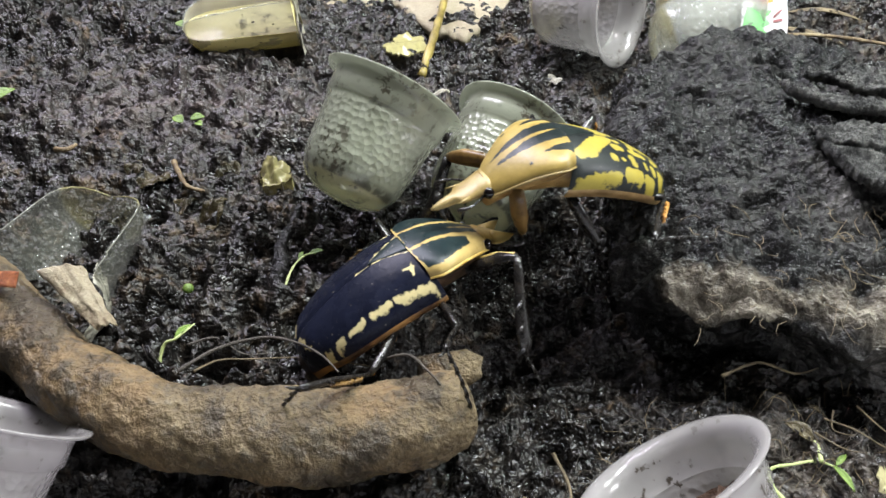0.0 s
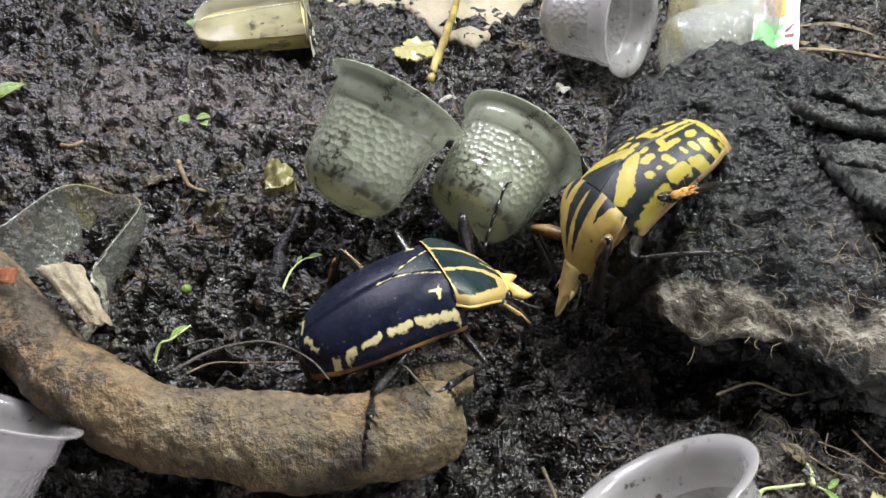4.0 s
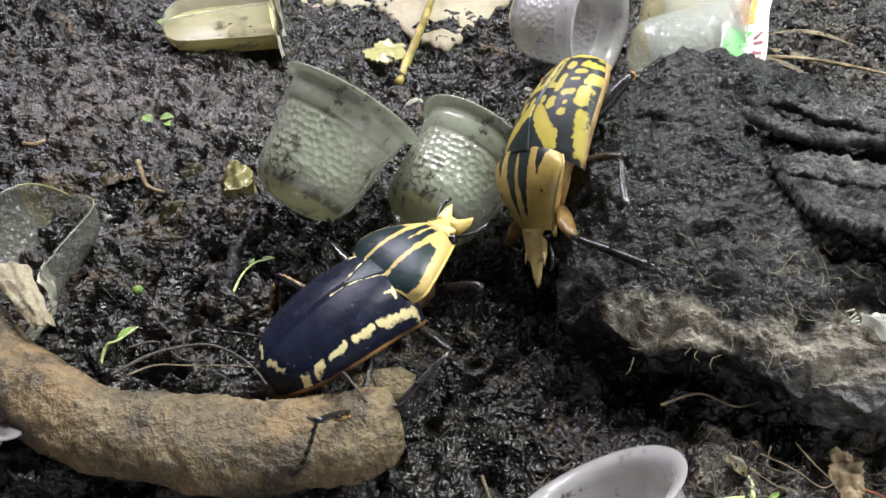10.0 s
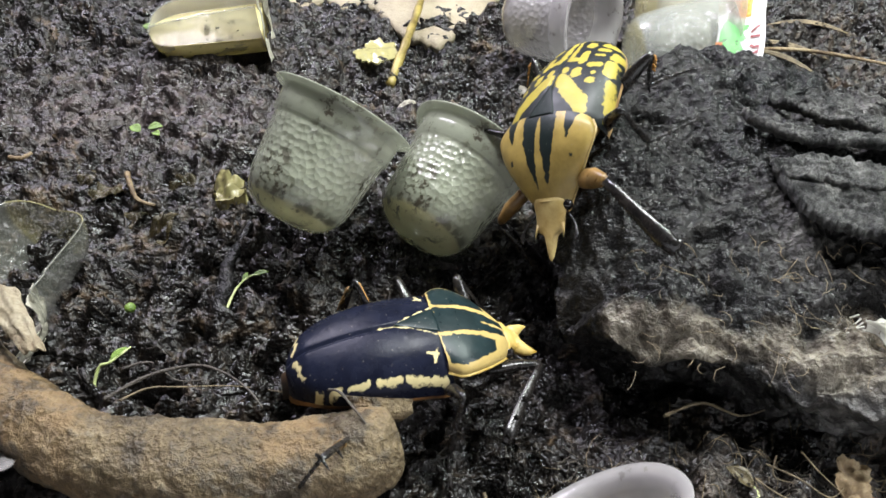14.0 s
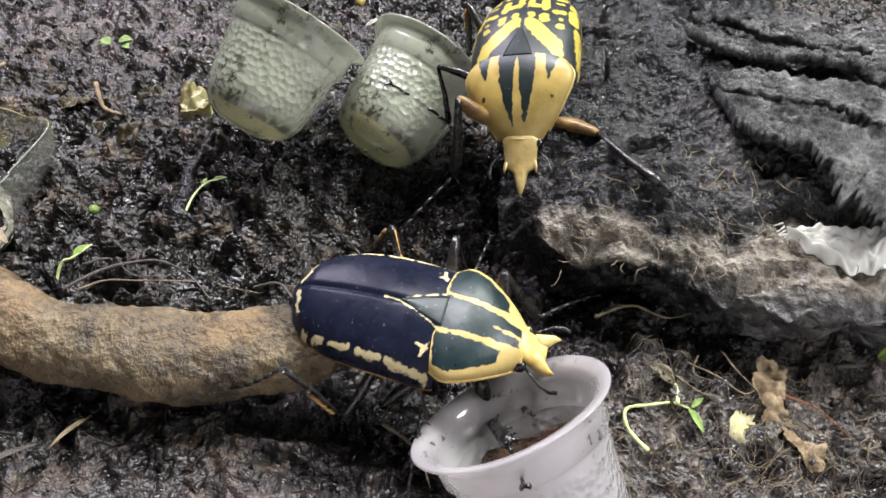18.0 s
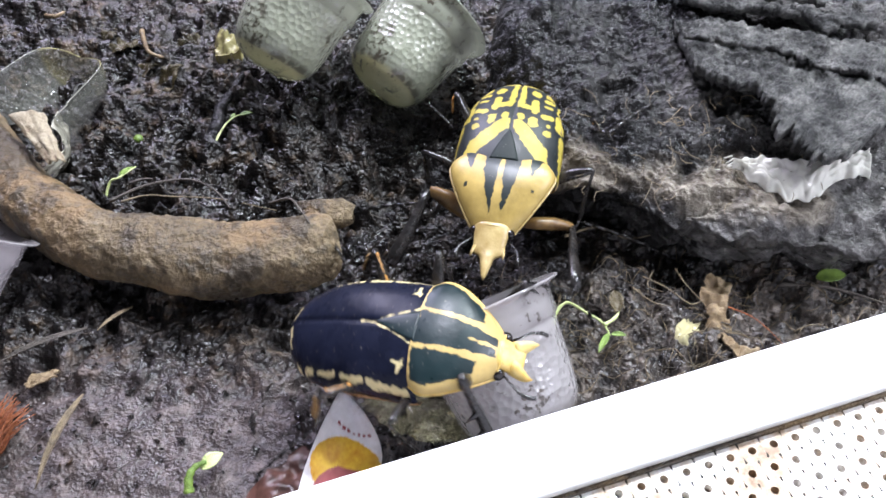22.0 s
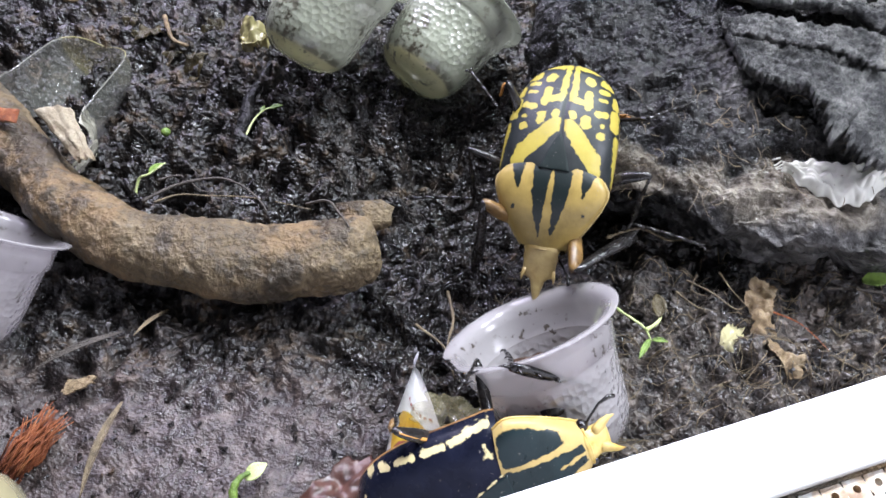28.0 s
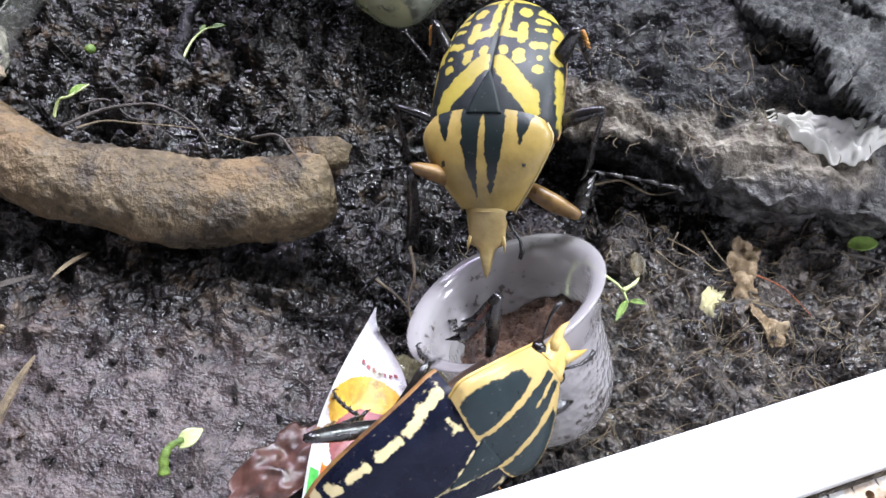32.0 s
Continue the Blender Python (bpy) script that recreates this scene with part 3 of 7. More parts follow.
def build_bark():
    cx, cy, n, m = 9.0, 2.4, 640, 190
    edge = []
    for j in range(n):
        a = 2 * math.pi * j / n
        d, best = Vector((math.cos(a), math.sin(a))), 0
        for p, q in zip(BARK_EDGE, BARK_EDGE[1:] + BARK_EDGE[:1]):
            ex, ey, fx, fy = p[0] - cx, p[1] - cy, q[0] - p[0], q[1] - p[1]
            det = d.x * -fy + d.y * fx
            if abs(det) > 1e-9:
                t, u = (ex * -fy + ey * fx) / det, (d.x * ey - d.y * ex) / det
                if t > 0 and -1e-6 <= u <= 1 + 1e-6:
                    best = max(best, t)
        edge.append((d, best))
    smooth = [sum(edge[(j + k) % n][1] for k in range(-5, 6)) / 11 for j in range(n)]
    rows = []
    for i in range(m + 1):
        u = i / m
        row = []
        for j in range(n):
            d, r = edge[j][0], smooth[j]
            if u < 0.72:
                k, drop, inset = u / 0.72, 0.0, 0.0
                rr = r * k
                drop = 0.45 * max(0.0, k - 0.86) ** 2 / 0.02
            else:
                w = (u - 0.72) / 0.28
                drop, rr = 0.45 + 3.6 * w, r - 1.05 * math.sin(min(w * 1.5, 1) * math.pi / 2) + 0.15 * w
            x, y = cx + d.x * rr, cy + d.y * rr
            p = (x, y, -drop)
            streak = noise.noise((x * 0.5 + y * 0.25, y * 1.5 - x * 0.5, 3.0)) * 0.12 + noise.noise((x * 1.3 + y * 0.6, y * 4.0 - x * 1.3, 8.0)) * 0.05
            lump = cloud(p, 0.42, 1.3) * 0.30 + cloud(p, 1.1, 4.1) * 0.26 + cloud(p, 2.6, 7.7) * 0.17 + cloud(p, 5.5, 2.2) * 0.10 + cloud(p, 11.0, 3.2) * 0.05 - 0.9 * max(0.0, cloud((x * 0.7 + 0.3 * y, y * 1.5 - 0.5 * x, 2), 0.9, 6.3) - 0.20)
            z = bark_top(x, y) - drop + lump + streak
            ragged = 0.0 if u < 0.5 else (cloud(p, 1.4, 9.0) * 0.35 + cloud(p, 4.0, 5.0) * 0.12) * min(1, (u - 0.5) * 4)
            row.append((x + d.x * ragged, y + d.y * ragged, max(z, -2.2)))
        rows.append(row)
    g = Geo().grid(rows, wrap=True)
    worn = [(4.3, -0.9, 0.8), (5.3, -1.3, 0.9), (6.3, -1.6, 0.7), (7.6, -1.5, 0.8), (8.8, -2.2, 0.8), (9.6, -1.0, 0.7), (10.2, -2.0, 0.9), (11.4, -2.2, 1.0)]
    g.a["pale"] = [sum(0.72 * math.exp(-((x - a) ** 2 + (y - c) ** 2 + 0.8 * (z - 1.75) ** 2) / (r * r)) for a, c, r in worn) for x, y, z in g.v]
    g.a["grey"] = [0.50 * min(1, max(0, (x - 6.2 - 0.45 * y) / 3.6)) + 0.25 * min(1, max(0, (x - 8.5) / 2)) for x, y, z in g.v]
    block = thing("bark_block", "large rough black bark block with grey flaking layers", "bark")
    part("block", g, BARK, block)
    return block


bark = build_bark()


def flake(back, front, height, seed, thick=0.3, nu=200, nv=40):
    """A splintered layer between two lines of plan points: ridged along its length, toothed along its front."""
    rows = []
    bx, by = zip(*back)
    fx, fy = zip(*front)
    for i in range(nu):
        u = i / (nu - 1)
        kb, kf = u * (len(back) - 1), u * (len(front) - 1)
        b = (np.interp(kb, range(len(bx)), bx), np.interp(kb, range(len(by)), by))
        f = (np.interp(kf, range(len(fx)), fx), np.interp(kf, range(len(fy)), fy))
        j = 1 + 0.16 * cloud((f[0], f[1], 0), 1.6, seed) + 0.16 * abs(cloud((f[0], f[1], 0), 4.5, seed + 3)) + 0.07 * cloud((f[0], f[1], 0), 12, seed + 5)
        row = []
        for q in range(nv):
            v = q / (nv - 1) * j
            x, y = b[0] + (f[0] - b[0]) * v, b[1] + (f[1] - b[1]) * v
            run, over = x * 0.94 - y * 0.34, x * 0.34 + y * 0.94
            ridge = 0.26 * abs(cloud((run * 0.6, over * 2.8, 1), 1.0, seed)) + 0.18 * abs(cloud((run * 1.5, over * 6.0, 1), 1.0, seed + 2)) + 0.10 * cloud((x * 5, y * 6, 1), 1.0, seed + 4) + 0.07 * cloud((x * 12, y * 13, 1), 1.0, seed + 6)
            z = height(x, y) + 0.16 * cloud((x * 0.8, y * 0.8, 1), 1.0, seed) - ridge + 0.45 * max(0.0, v - 0.82)
            row.append((x, y, z))
        rows.append(row)
    part("flake", Geo().sheet(rows, thick), FLAKE, bark, "grey splintered bark layer")


flake([(8.37, 2.35), (8.9, 2.5), (9.4, 2.4), (10.0, 2.25), (10.7, 2.1), (11.6, 2.0), (12.6, 1.9), (14.0, 1.8), (15.6, 1.5)], [(8.37, 1.9), (8.6, 1.1), (9.05, 0.45), (9.6, 0.22), (10.2, 0.28), (10.32, -0.25), (10.62, -0.8), (11.1, -1.5), (12.0, -2.1)], lambda x, y: 3.38 - 0.10 * max(0, x - 10) + 0.05 * y, 2.0, 0.30)
flake([(8.30, 2.75), (8.9, 2.8), (9.5, 2.7), (10.4, 2.5), (11.4, 2.4), (12.8, 2.2), (14.6, 2.0)], [(8.25, 2.35), (8.7, 1.95), (9.4, 1.75), (10.2, 1.60), (11.0, 1.35), (12.2, 1.0), (13.8, 0.6)], lambda x, y: 3.56 - 0.09 * max(0, x - 10) + 0.03 * y, 3.3, 0.20, 180, 26)
flake([(7.95, 4.35), (8.6, 3.85), (9.3, 3.45), (10.2, 3.35), (11.2, 3.3), (12.6, 3.2), (13.8, 3.0)], [(8.0, 4.05), (8.62, 3.42), (9.3, 3.0), (10.2, 2.9), (11.2, 2.8), (12.6, 2.7), (13.8, 2.5)], lambda x, y: 3.78 - 0.07 * max(0, x - 10.5), 5.0, 0.28, 170, 20)
flake([(8.9, 5.2), (9.6, 4.7), (10.4, 4.2), (11.4, 3.9), (12.6, 3.7)], [(8.8, 4.95), (9.5, 4.35), (10.3, 3.85), (11.3, 3.5), (12.5, 3.3)], lambda x, y: 3.80 - 0.06 * max(0, x - 10.5), 6.4, 0.22, 130, 16)
flake([(10.0, 5.3), (10.6, 4.6), (11.2, 3.9), (11.9, 3.2), (12.8, 2.6)], [(9.7, 4.9), (10.3, 4.2), (10.9, 3.5), (11.6, 2.9), (12.4, 2.3)], lambda x, y: 3.72 - 0.05 * max(0, x - 10.5), 8.0, 0.25, 120, 20)

# ---- the tan root ----
def build_root():
    pts = [(-15, 2.9, 0.5), (-13.4, 1.5, 0.5), (-12.0, 0.1, 0.45), (-10.6, -1.3, 0.42), (-9.3, -2.35, 0.4), (-8.0, -3.0, 0.42), (-6.4, -3.45, 0.42), (-4.6, -3.72, 0.4), (-3.0, -3.62, 0.38), (-2.0, -3.38, 0.35), (-1.3, -3.12, 0.33), (-1.0, -3.0, 0.3)]
    rad = [0.95, 0.95, 0.95, 0.93, 0.92, 0.94, 0.97, 1.0, 1.05, 1.1, 1.03, 0.7]
    line, radii = [], []
    vs = [Vector(p) for p in pts]
    for i in range(len(vs) - 1):
        p0, p1, p2, p3 = vs[max(i - 1, 0)], vs[i], vs[i + 1], vs[min(i + 2, len(vs) - 1)]
        for k in range(24):
            t = k / 24
            line.append(0.5 * (2 * p1 + (p2 - p0) * t + (2 * p0 - 5 * p1 + 4 * p2 - p3) * t * t + (3 * p1 - p0 - 3 * p2 + p3) * t ** 3))
            radii.append(rad[i] + (rad[i + 1] - rad[i]) * t)
    line.append(vs[-1])
    radii.append(rad[-1])
    g = Geo().tube(line, radii, 96)
    out = []
    for x, y, z in g.v:
        q = (x, y, z)
        k = min(range(0, len(line), 4), key=lambda i: (line[i].x - x) ** 2 + (line[i].y - y) ** 2)
        c = line[k]
        d = Vector((x, y, z)) - c
        s = 1 + 0.18 * cloud(q, 0.55, 3) + 0.10 * cloud(q, 1.5, 6) + 0.05 * cloud(q, 4.0, 1) + 0.03 * cloud(q, 9.0, 2)
        d *= s
        out.append(tuple(c + d))
    g.v = out
    root = thing("root", "curved tan woody root with dark wet patches", "root")
    part("root_body", g, ROOT, root)
    stub = Geo().tube([(-1.9, -2.6, 0.80), (-1.3, -2.42, 0.80), (-0.85, -2.32, 0.78), (-0.55, -2.30, 0.74)], [0.50, 0.46, 0.42, 0.26], 28, 0.8)
    stub.v = [(x + 0.10 * cloud((x, y, z), 3.1, 2), y + 0.10 * cloud((x, y, z), 3.1, 5), z + 0.12 * cloud((x, y, z), 3.1, 8)) for x, y, z in stub.v]
    part("knot", stub, ROOT, root)
    return root


build_root()


# ---- jelly cups ----
CUP_PROFILE = [(0.0, 0.05), (0.03, 0.50), (0.10, 0.80), (0.24, 1.07), (0.45, 1.27), (0.78, 1.41), (1.35, 1.49), (2.42, 1.60), (2.50, 1.63), (2.54, 1.69), (2.95, 1.71), (3.14, 1.74), (3.22, 1.84), (3.26, 2.0), (3.30, 2.02), (3.32, 1.98),
               (3.30, 1.80), (3.18, 1.66), (2.95, 1.62), (2.56, 1.58), (2.44, 1.50), (1.35, 1.42), (0.80, 1.34), (0.49, 1.20), (0.29, 1.0), (0.15, 0.5), (0.13, 0.05)]


def cup(label, mat, m, size=1.0, squash=0.0, group="jelly cups", fill=None):
    c = thing("jelly_cup", label, "cup", m, group=group)
    wob = (lambda h, a: squash * math.cos(2 * a + 0.6) * h / 3.3 + 0.012 * math.sin(5 * a + h)) if squash else None
    prof = [(h * size, r * size) for h, r in CUP_PROFILE]
    body, rim = prof[:11] + prof[20:], prof[10:21]
    part("cup_body", Geo().lathe(body[:11], 72, wob), mat, c)
    part("cup_inside", Geo().lathe(prof[20:], 72, wob), mat, c)
    part("collar", Geo().lathe(rim, 72, wob), mat, c)
    if fill:
        level, what = fill
        r = 1.50 * size
        rows = []
        for i in range(30):
            k = i / 29
            rows.append([(max(k, 0.02) * r * math.cos(2 * math.pi * j / 40), max(k, 0.02) * r * math.sin(2 * math.pi * j / 40), level + 0.22 * cloud((k * 9 * math.cos(2 * math.pi * j / 40), k * 9 * math.sin(2 * math.pi * j / 40), 3), 1.0, 9) + 0.4 * cloud((k * 3 * math.cos(2 * math.pi * j / 40), k * 3 * math.sin(2 * math.pi * j / 40), 1), 1.0, 4) + 0.14 * k * k) for j in range(40)])
        part("residue", Geo().grid(rows, wrap=True), what, c, "brown food residue")
    return c


cup("upturned grey-green plastic jelly cup lying tilted on soil", CUP_GREY, along((-3.93, 3.0, 1.37), (0.493, 0.682, 0.54)), 1.0, 0.03)
cup("grey-green plastic jelly cup lying tilted beside another", CUP_GREY, along((-0.6, 3.3, 0.30), (0.56, 0.765, 0.31)), 1.0, 0.02)
cup("milky plastic jelly cup lying on its side, mouth open", CUP_WHITE, along((3.0, 14.1, 0.8), (0.78, -0.58, 0.22)), 1.0, 0.05)
moved_cup = cup("milky plastic jelly cup holding brown food residue", CUP_WHITE, along((4.48, -7.74, -1.05), (-0.46, 0.60, 0.654)), 1.07, 0.02, fill=(2.05, CLUMP))
cup("milky white jelly cup half buried beside the root", CUP_WHITE, along((-11.9, -6.0, -0.2), (0.33, 0.75, 0.57)), 1.0, 0.0)
cup("milky white jelly cup lying on wet soil", CUP_WHITE, along((-7.9, -10.6, 0.3), (-0.84, -0.53, 0.1)), 1.0, 0.0)


def cut_cup(label, m, mat, sweep, centre=-math.pi / 2, size=1.0, foil=True, slim=1.0, upto=15):
    """A cup cut open lengthways: a curved wall with thickness, open towards its own +y."""
    c = thing("cut_cup", label, "cup", m, group="cut cups")
    angles = np.linspace(centre - sweep / 2, centre + sweep / 2, 44).tolist()
    rows = [[(slim * size * r * math.cos(a), slim * size * r * math.sin(a), size * h) for a in angles] for h, r in CUP_PROFILE[:upto]]
    inner = [[(0.955 * x, 0.955 * y, z) for x, y, z in row] for row in rows]
    g, n = Geo().grid(rows), len(angles)
    g.grid(inner, flip=True)
    k = len(rows) * n
    for i in range(len(rows) - 1):
        for j in (0, n - 1):
            g.f.append((i * n + j, (i + 1) * n + j, k + (i + 1) * n + j, k + i * n + j))
    part("wall", g, mat, c)
    for j in (0, n - 1):
        part("cut_edge", Geo().tube([row[j] for row in rows], 0.02, 7), CUP_EDGE, c)
    if foil:
        rows = []
        for i in range(22):
            u = i / 21
            a = angles[-1] - u * 1.5
            rows.append([(size * (1.75 + 0.25 * v) * math.cos(a) + 0.1 * cloud((u * 4, v * 4, 0), 1.5, 3), size * (1.75 + 0.25 * v) * math.sin(a), size * (3.15 + 0.45 * v + 0.25 * cloud((u * 6, v, 2), 1.2, 5))) for v in np.linspace(-0.6, 1, 10).tolist()])
        part("torn_foil", Geo().sheet(rows, 0.03), PAPER, c, "torn white paper lid edge")
    return c


def shreds(c):
    """Torn strips of the paper lid hanging from a cup's mouth."""
    for k, (a, w, lo) in enumerate([(-0.35, 0.30, 1.0), (-0.75, 0.34, 0.8), (-1.15, 0.26, 0.55)]):
        rows = []
        for i in range(16):
            u = i / 15
            rows.append([(1.98 * math.cos(a + w * v) + 0.10 * cloud((u * 4, v * 2, k), 1.0, 3), 1.98 * math.sin(a + w * v) + 0.08 * cloud((u * 4, v * 2, k), 1.0, 7), 3.3 + lo * u * (1 + 0.4 * cloud((v * 5, k, 0), 1.0, 2)) + 0.1 * u) for v in np.linspace(-0.5, 0.5, 9).tolist()])
        part("paper_strip", Geo().sheet(rows, 0.025), PAPER, c, "torn cream paper strip")


glassy = cut_cup("clear plastic jelly cup cut open, torn paper at its mouth", along((-10.3, 4.15, 0.85), (-0.33, -0.94, 0.05)), CUP_GLASSY, 3.7, size=1.0)


def build_half_cup():
    """A cup lying on its side and cut open along its length, yellow jelly set in its lower half, a paper lid at its mouth."""
    c = thing("cut_cup", "clouded jelly cup cut lengthways, half full of yellow jelly", "cup", at(-9.75, 13.35, -0.35, 0, -5, 7), group="cut cups")
    xs = np.linspace(0, 1, 26).tolist()
    radius = lambda u: 1.18 * (1 - (1 - min(1, u * 3.2)) ** 2.4) ** 0.5 * (0.93 + 0.17 * u) + 0.02
    wall = []
    for u in xs:
        r = radius(u)
        wall.append([(4.0 * u, r * 0.92 * math.cos(a) + 0.015 * math.sin(9 * u + a * 3), 1.12 + r * math.sin(a) + 0.02 * math.sin(7 * a + u * 5)) for a in np.linspace(-math.pi * 1.22, math.pi * 0.16, 40).tolist()])
    g = Geo().grid(wall)
    g.grid([[(x, 0.955 * y, 1.12 + 0.955 * (z - 1.12)) for x, y, z in row] for row in wall], flip=True)
    part("wall", g, CUP_CREAM, c)
    part("cut_edge", Geo().tube([row[0] for row in wall], 0.04, 7), CUP_CLEAR, c, "shiny ragged cut edge")
    part("cut_edge", Geo().tube([row[-1] for row in wall], 0.04, 7), CUP_CLEAR, c, "shiny ragged cut edge")
    rows = []
    for u in xs:
        r = radius(u) * 1.006
        rows.append([(0.03 + 3.94 * u, r * 0.925 * math.cos(a), 1.12 + min(r * math.sin(a), -0.05 - 0.16 * u + 0.02 * math.sin(5 * u))) for a in (2 * math.pi * k / 48 for k in range(48))])
    part("jelly", Geo().grid(rows, wrap=True).cap(48).cap(48, True), JELLY, c, "pale yellow jelly")
    lid = []
    for k in range(30):
        a = math.pi * (1.15 - 1.75 * k / 29)
        far = 1.12 + 0.10 * math.sin(5 * a) + 0.06 * math.sin(13 * a)
        lid.append([(4.02 + 0.16 * cloud((a, v * 2, 0), 1.3, 4) + 0.10 * v, -1.22 * v * far * math.cos(a), 1.12 - 1.34 * v * far * math.sin(a) - 0.10 * v * v) for v in np.linspace(0.62, 1.12, 9).tolist()])
    part("torn_lid", Geo().sheet(lid, 0.03), PAPER, c, "torn white paper lid edge")
    part("lid_print", Geo().sheet([[(4.06 + 0.1 * u, -0.1 + 0.5 * v, 2.0 + 0.35 * u - 0.2 * v) for v in np.linspace(0, 1, 5).tolist()] for u in np.linspace(0, 1, 6).tolist()], 0.02), RUST, c, "orange print on the torn lid")
    for k in range(26):
        u, a = RND.uniform(0.1, 0.95), -math.pi * RND.uniform(0.15, 1.1)
        r = radius(u) * 1.005
        part("soil_speck", Geo().ball((4.0 * u, r * 0.92 * math.cos(a), 1.12 + r * math.sin(a)), RND.uniform(0.02, 0.055), 7, 5, (1.5, 1, 0.5)), CRUMB, c)
    return c


build_half_cup()
cup("cream plastic jelly cup lying on its side with a printed lid", CUP_CREAM, along((7.3, 13.7, 1.15), (0.99, -0.06, -0.05)), 0.98, 0.06)
cup("crushed clear jelly cup lying behind the bark", CUP_CLEAR, along((6.5, 11.1, 0.75), (0.96, 0.06, 0.12)), 1.0, 0.10)


def printed(name, label, surface, nu, nv, inside, prints, m=None, thick=0.025):
    """A printed sheet: surface(u, v) gives its points, prints are areas of ink a hair above it."""
    t = thing(name, label, "packaging", m)
    pts = [[surface(i / (nu - 1), j / (nv - 1)) for j in range(nv)] for i in range(nu)]

    def area(test, lift):
        g = Geo()
        ids = {}
        for i in range(nu - 1):
            for j in range(nv - 1):
                if inside((i + 0.5) / (nu - 1), (j + 0.5) / (nv - 1)) and test((i + 0.5) / (nu - 1), (j + 0.5) / (nv - 1)):
                    q = []
                    for a, b in ((i, j), (i, j + 1), (i + 1, j + 1), (i + 1, j)):
                        if (a, b) not in ids:
                            ids[a, b] = len(g.v)
                            x, y, z = pts[a][b]
                            p0, p1 = Vector(pts[max(a - 1, 0)][b]), Vector(pts[min(a + 1, nu - 1)][b])
                            q0, q1 = Vector(pts[a][max(b - 1, 0)]), Vector(pts[a][min(b + 1, nv - 1)])
                            nrm = (p1 - p0).cross(q1 - q0).normalized() * lift
                            g.v.append((x + nrm.x, y + nrm.y, z + nrm.z))
                        q.append(ids[a, b])
                    g.f.append(tuple(q))
        return g

    part("film", area(lambda u, v: True, 0.0), FILM, t)
    part("film_back", area(lambda u, v: True, -thick), FILM, t)
    for k, (pname, mat, test) in enumerate(prints):
        part(pname, area(test, 0.006 * (k + 1)), mat, t)
    return t


FILM = rough_stuff("white_film", [(0.34, (0.42, 0.34, 0.30)), (0.42, (0.62, 0.60, 0.60)), (0.6, (0.76, 0.76, 0.78))], 120, (0.25, 0.5), 120, 0.0006)
INK_YELLOW = rough_stuff("yellow_ink", [(0.35, (0.45, 0.20, 0.02)), (0.6, (0.72, 0.50, 0.05))], 110, (0.25, 0.45), 160, 0.0003)
INK_RED = rough_stuff("red_ink", [(0.35, (0.17, 0.035, 0.035)), (0.6, (0.36, 0.10, 0.10))], 80, (0.3, 0.5), 160, 0.0003)
INK_ORANGE = rough_stuff("orange_ink", [(0.40, (0.78, 0.10, 0.01)), (0.52, (0.78, 0.26, 0.02)), (0.64, (0.82, 0.60, 0.12))], 110, (0.25, 0.45), 160, 0.0003)
INK_GREEN = rough_stuff("green_ink", [(0.35, (0.05, 0.42, 0.06)), (0.6, (0.20, 0.70, 0.16))], 110, (0.3, 0.5), 160, 0.0003)
INK_PINK = rough_stuff("pink_ink", [(0.35, (0.75, 0.35, 0.42)), (0.6, (0.85, 0.55, 0.58))], 110, (0.3, 0.5), 160, 0.0003)
INK_DARK = rough_stuff("dark_ink", [(0.35, (0.10, 0.02, 0.02)), (0.6, (0.16, 0.05, 0.04))], 110, (0.3, 0.5), 160, 0.0003)


def peel_point(u, v):
    """u runs down the strip, v across it; the strip curls up along both edges."""
    y = 2.5 - 4.9 * u
    left = 0.35 - 1.25 * math.sin(min(1, u * 1.25) * math.pi / 2) ** 1.1 - 0.1 * u
    right = 0.35 + 1.05 * math.sin(min(1, u * 2.6) * math.pi / 2) - 0.75 * max(0, u - 0.38)
    x = left + (right - left) * v
    x *= 0.8
    return (x, y - 0.55 * v * (1 - 0.4 * u), 0.55 * (2 * v - 1) ** 2 * (0.4 + 0.6 * u) - 0.25 * (1 - u) + 0.05 * math.sin(7 * u + 3 * v))


def ellipse(u, v, cu, cv, ru, rv):
    return ((u - cu) / ru) ** 2 + ((v - cv) / rv) ** 2 < 1


PEEL_PRINTS = [
    ("yellow_print", INK_YELLOW, lambda u, v: ellipse(u, v, 0.47, 0.52, 0.17, 0.50) and u < 0.60),
    ("red_print", INK_RED, lambda u, v: ellipse(u, v, 0.62, 0.55, 0.17, 0.40) and u > 0.46),
    ("orange_print", INK_ORANGE, lambda u, v: u > 0.66 + 0.10 * math.sin(v * 9) and v > 0.14 and not ellipse(u, v, 0.64, 0.6, 0.17, 0.36)),
    ("green_print", INK_GREEN, lambda u, v: u > 0.80 and 0.02 < v < 0.12),
    ("scribble_print", INK_RED, lambda u, v: abs(u - 0.24 - 0.03 * math.sin(3 * v)) < 0.008 and math.sin(60 * v) > -0.3 and 0.2 < v < 0.9),
    ("pink_print", INK_PINK, lambda u, v: ellipse(u, v, 0.69, 0.46, 0.022, 0.06) or ellipse(u, v, 0.73, 0.80, 0.022, 0.06)),
    ("line_print", INK_DARK, lambda u, v: abs(v - 0.60) < 0.012 and 0.62 < u < 0.74),
]
peel = printed("lid_film", "white peeled lid film with yellow, red and orange print", peel_point, 110, 60, lambda u, v: True, PEEL_PRINTS, at(0.15, -8.35, -0.15))


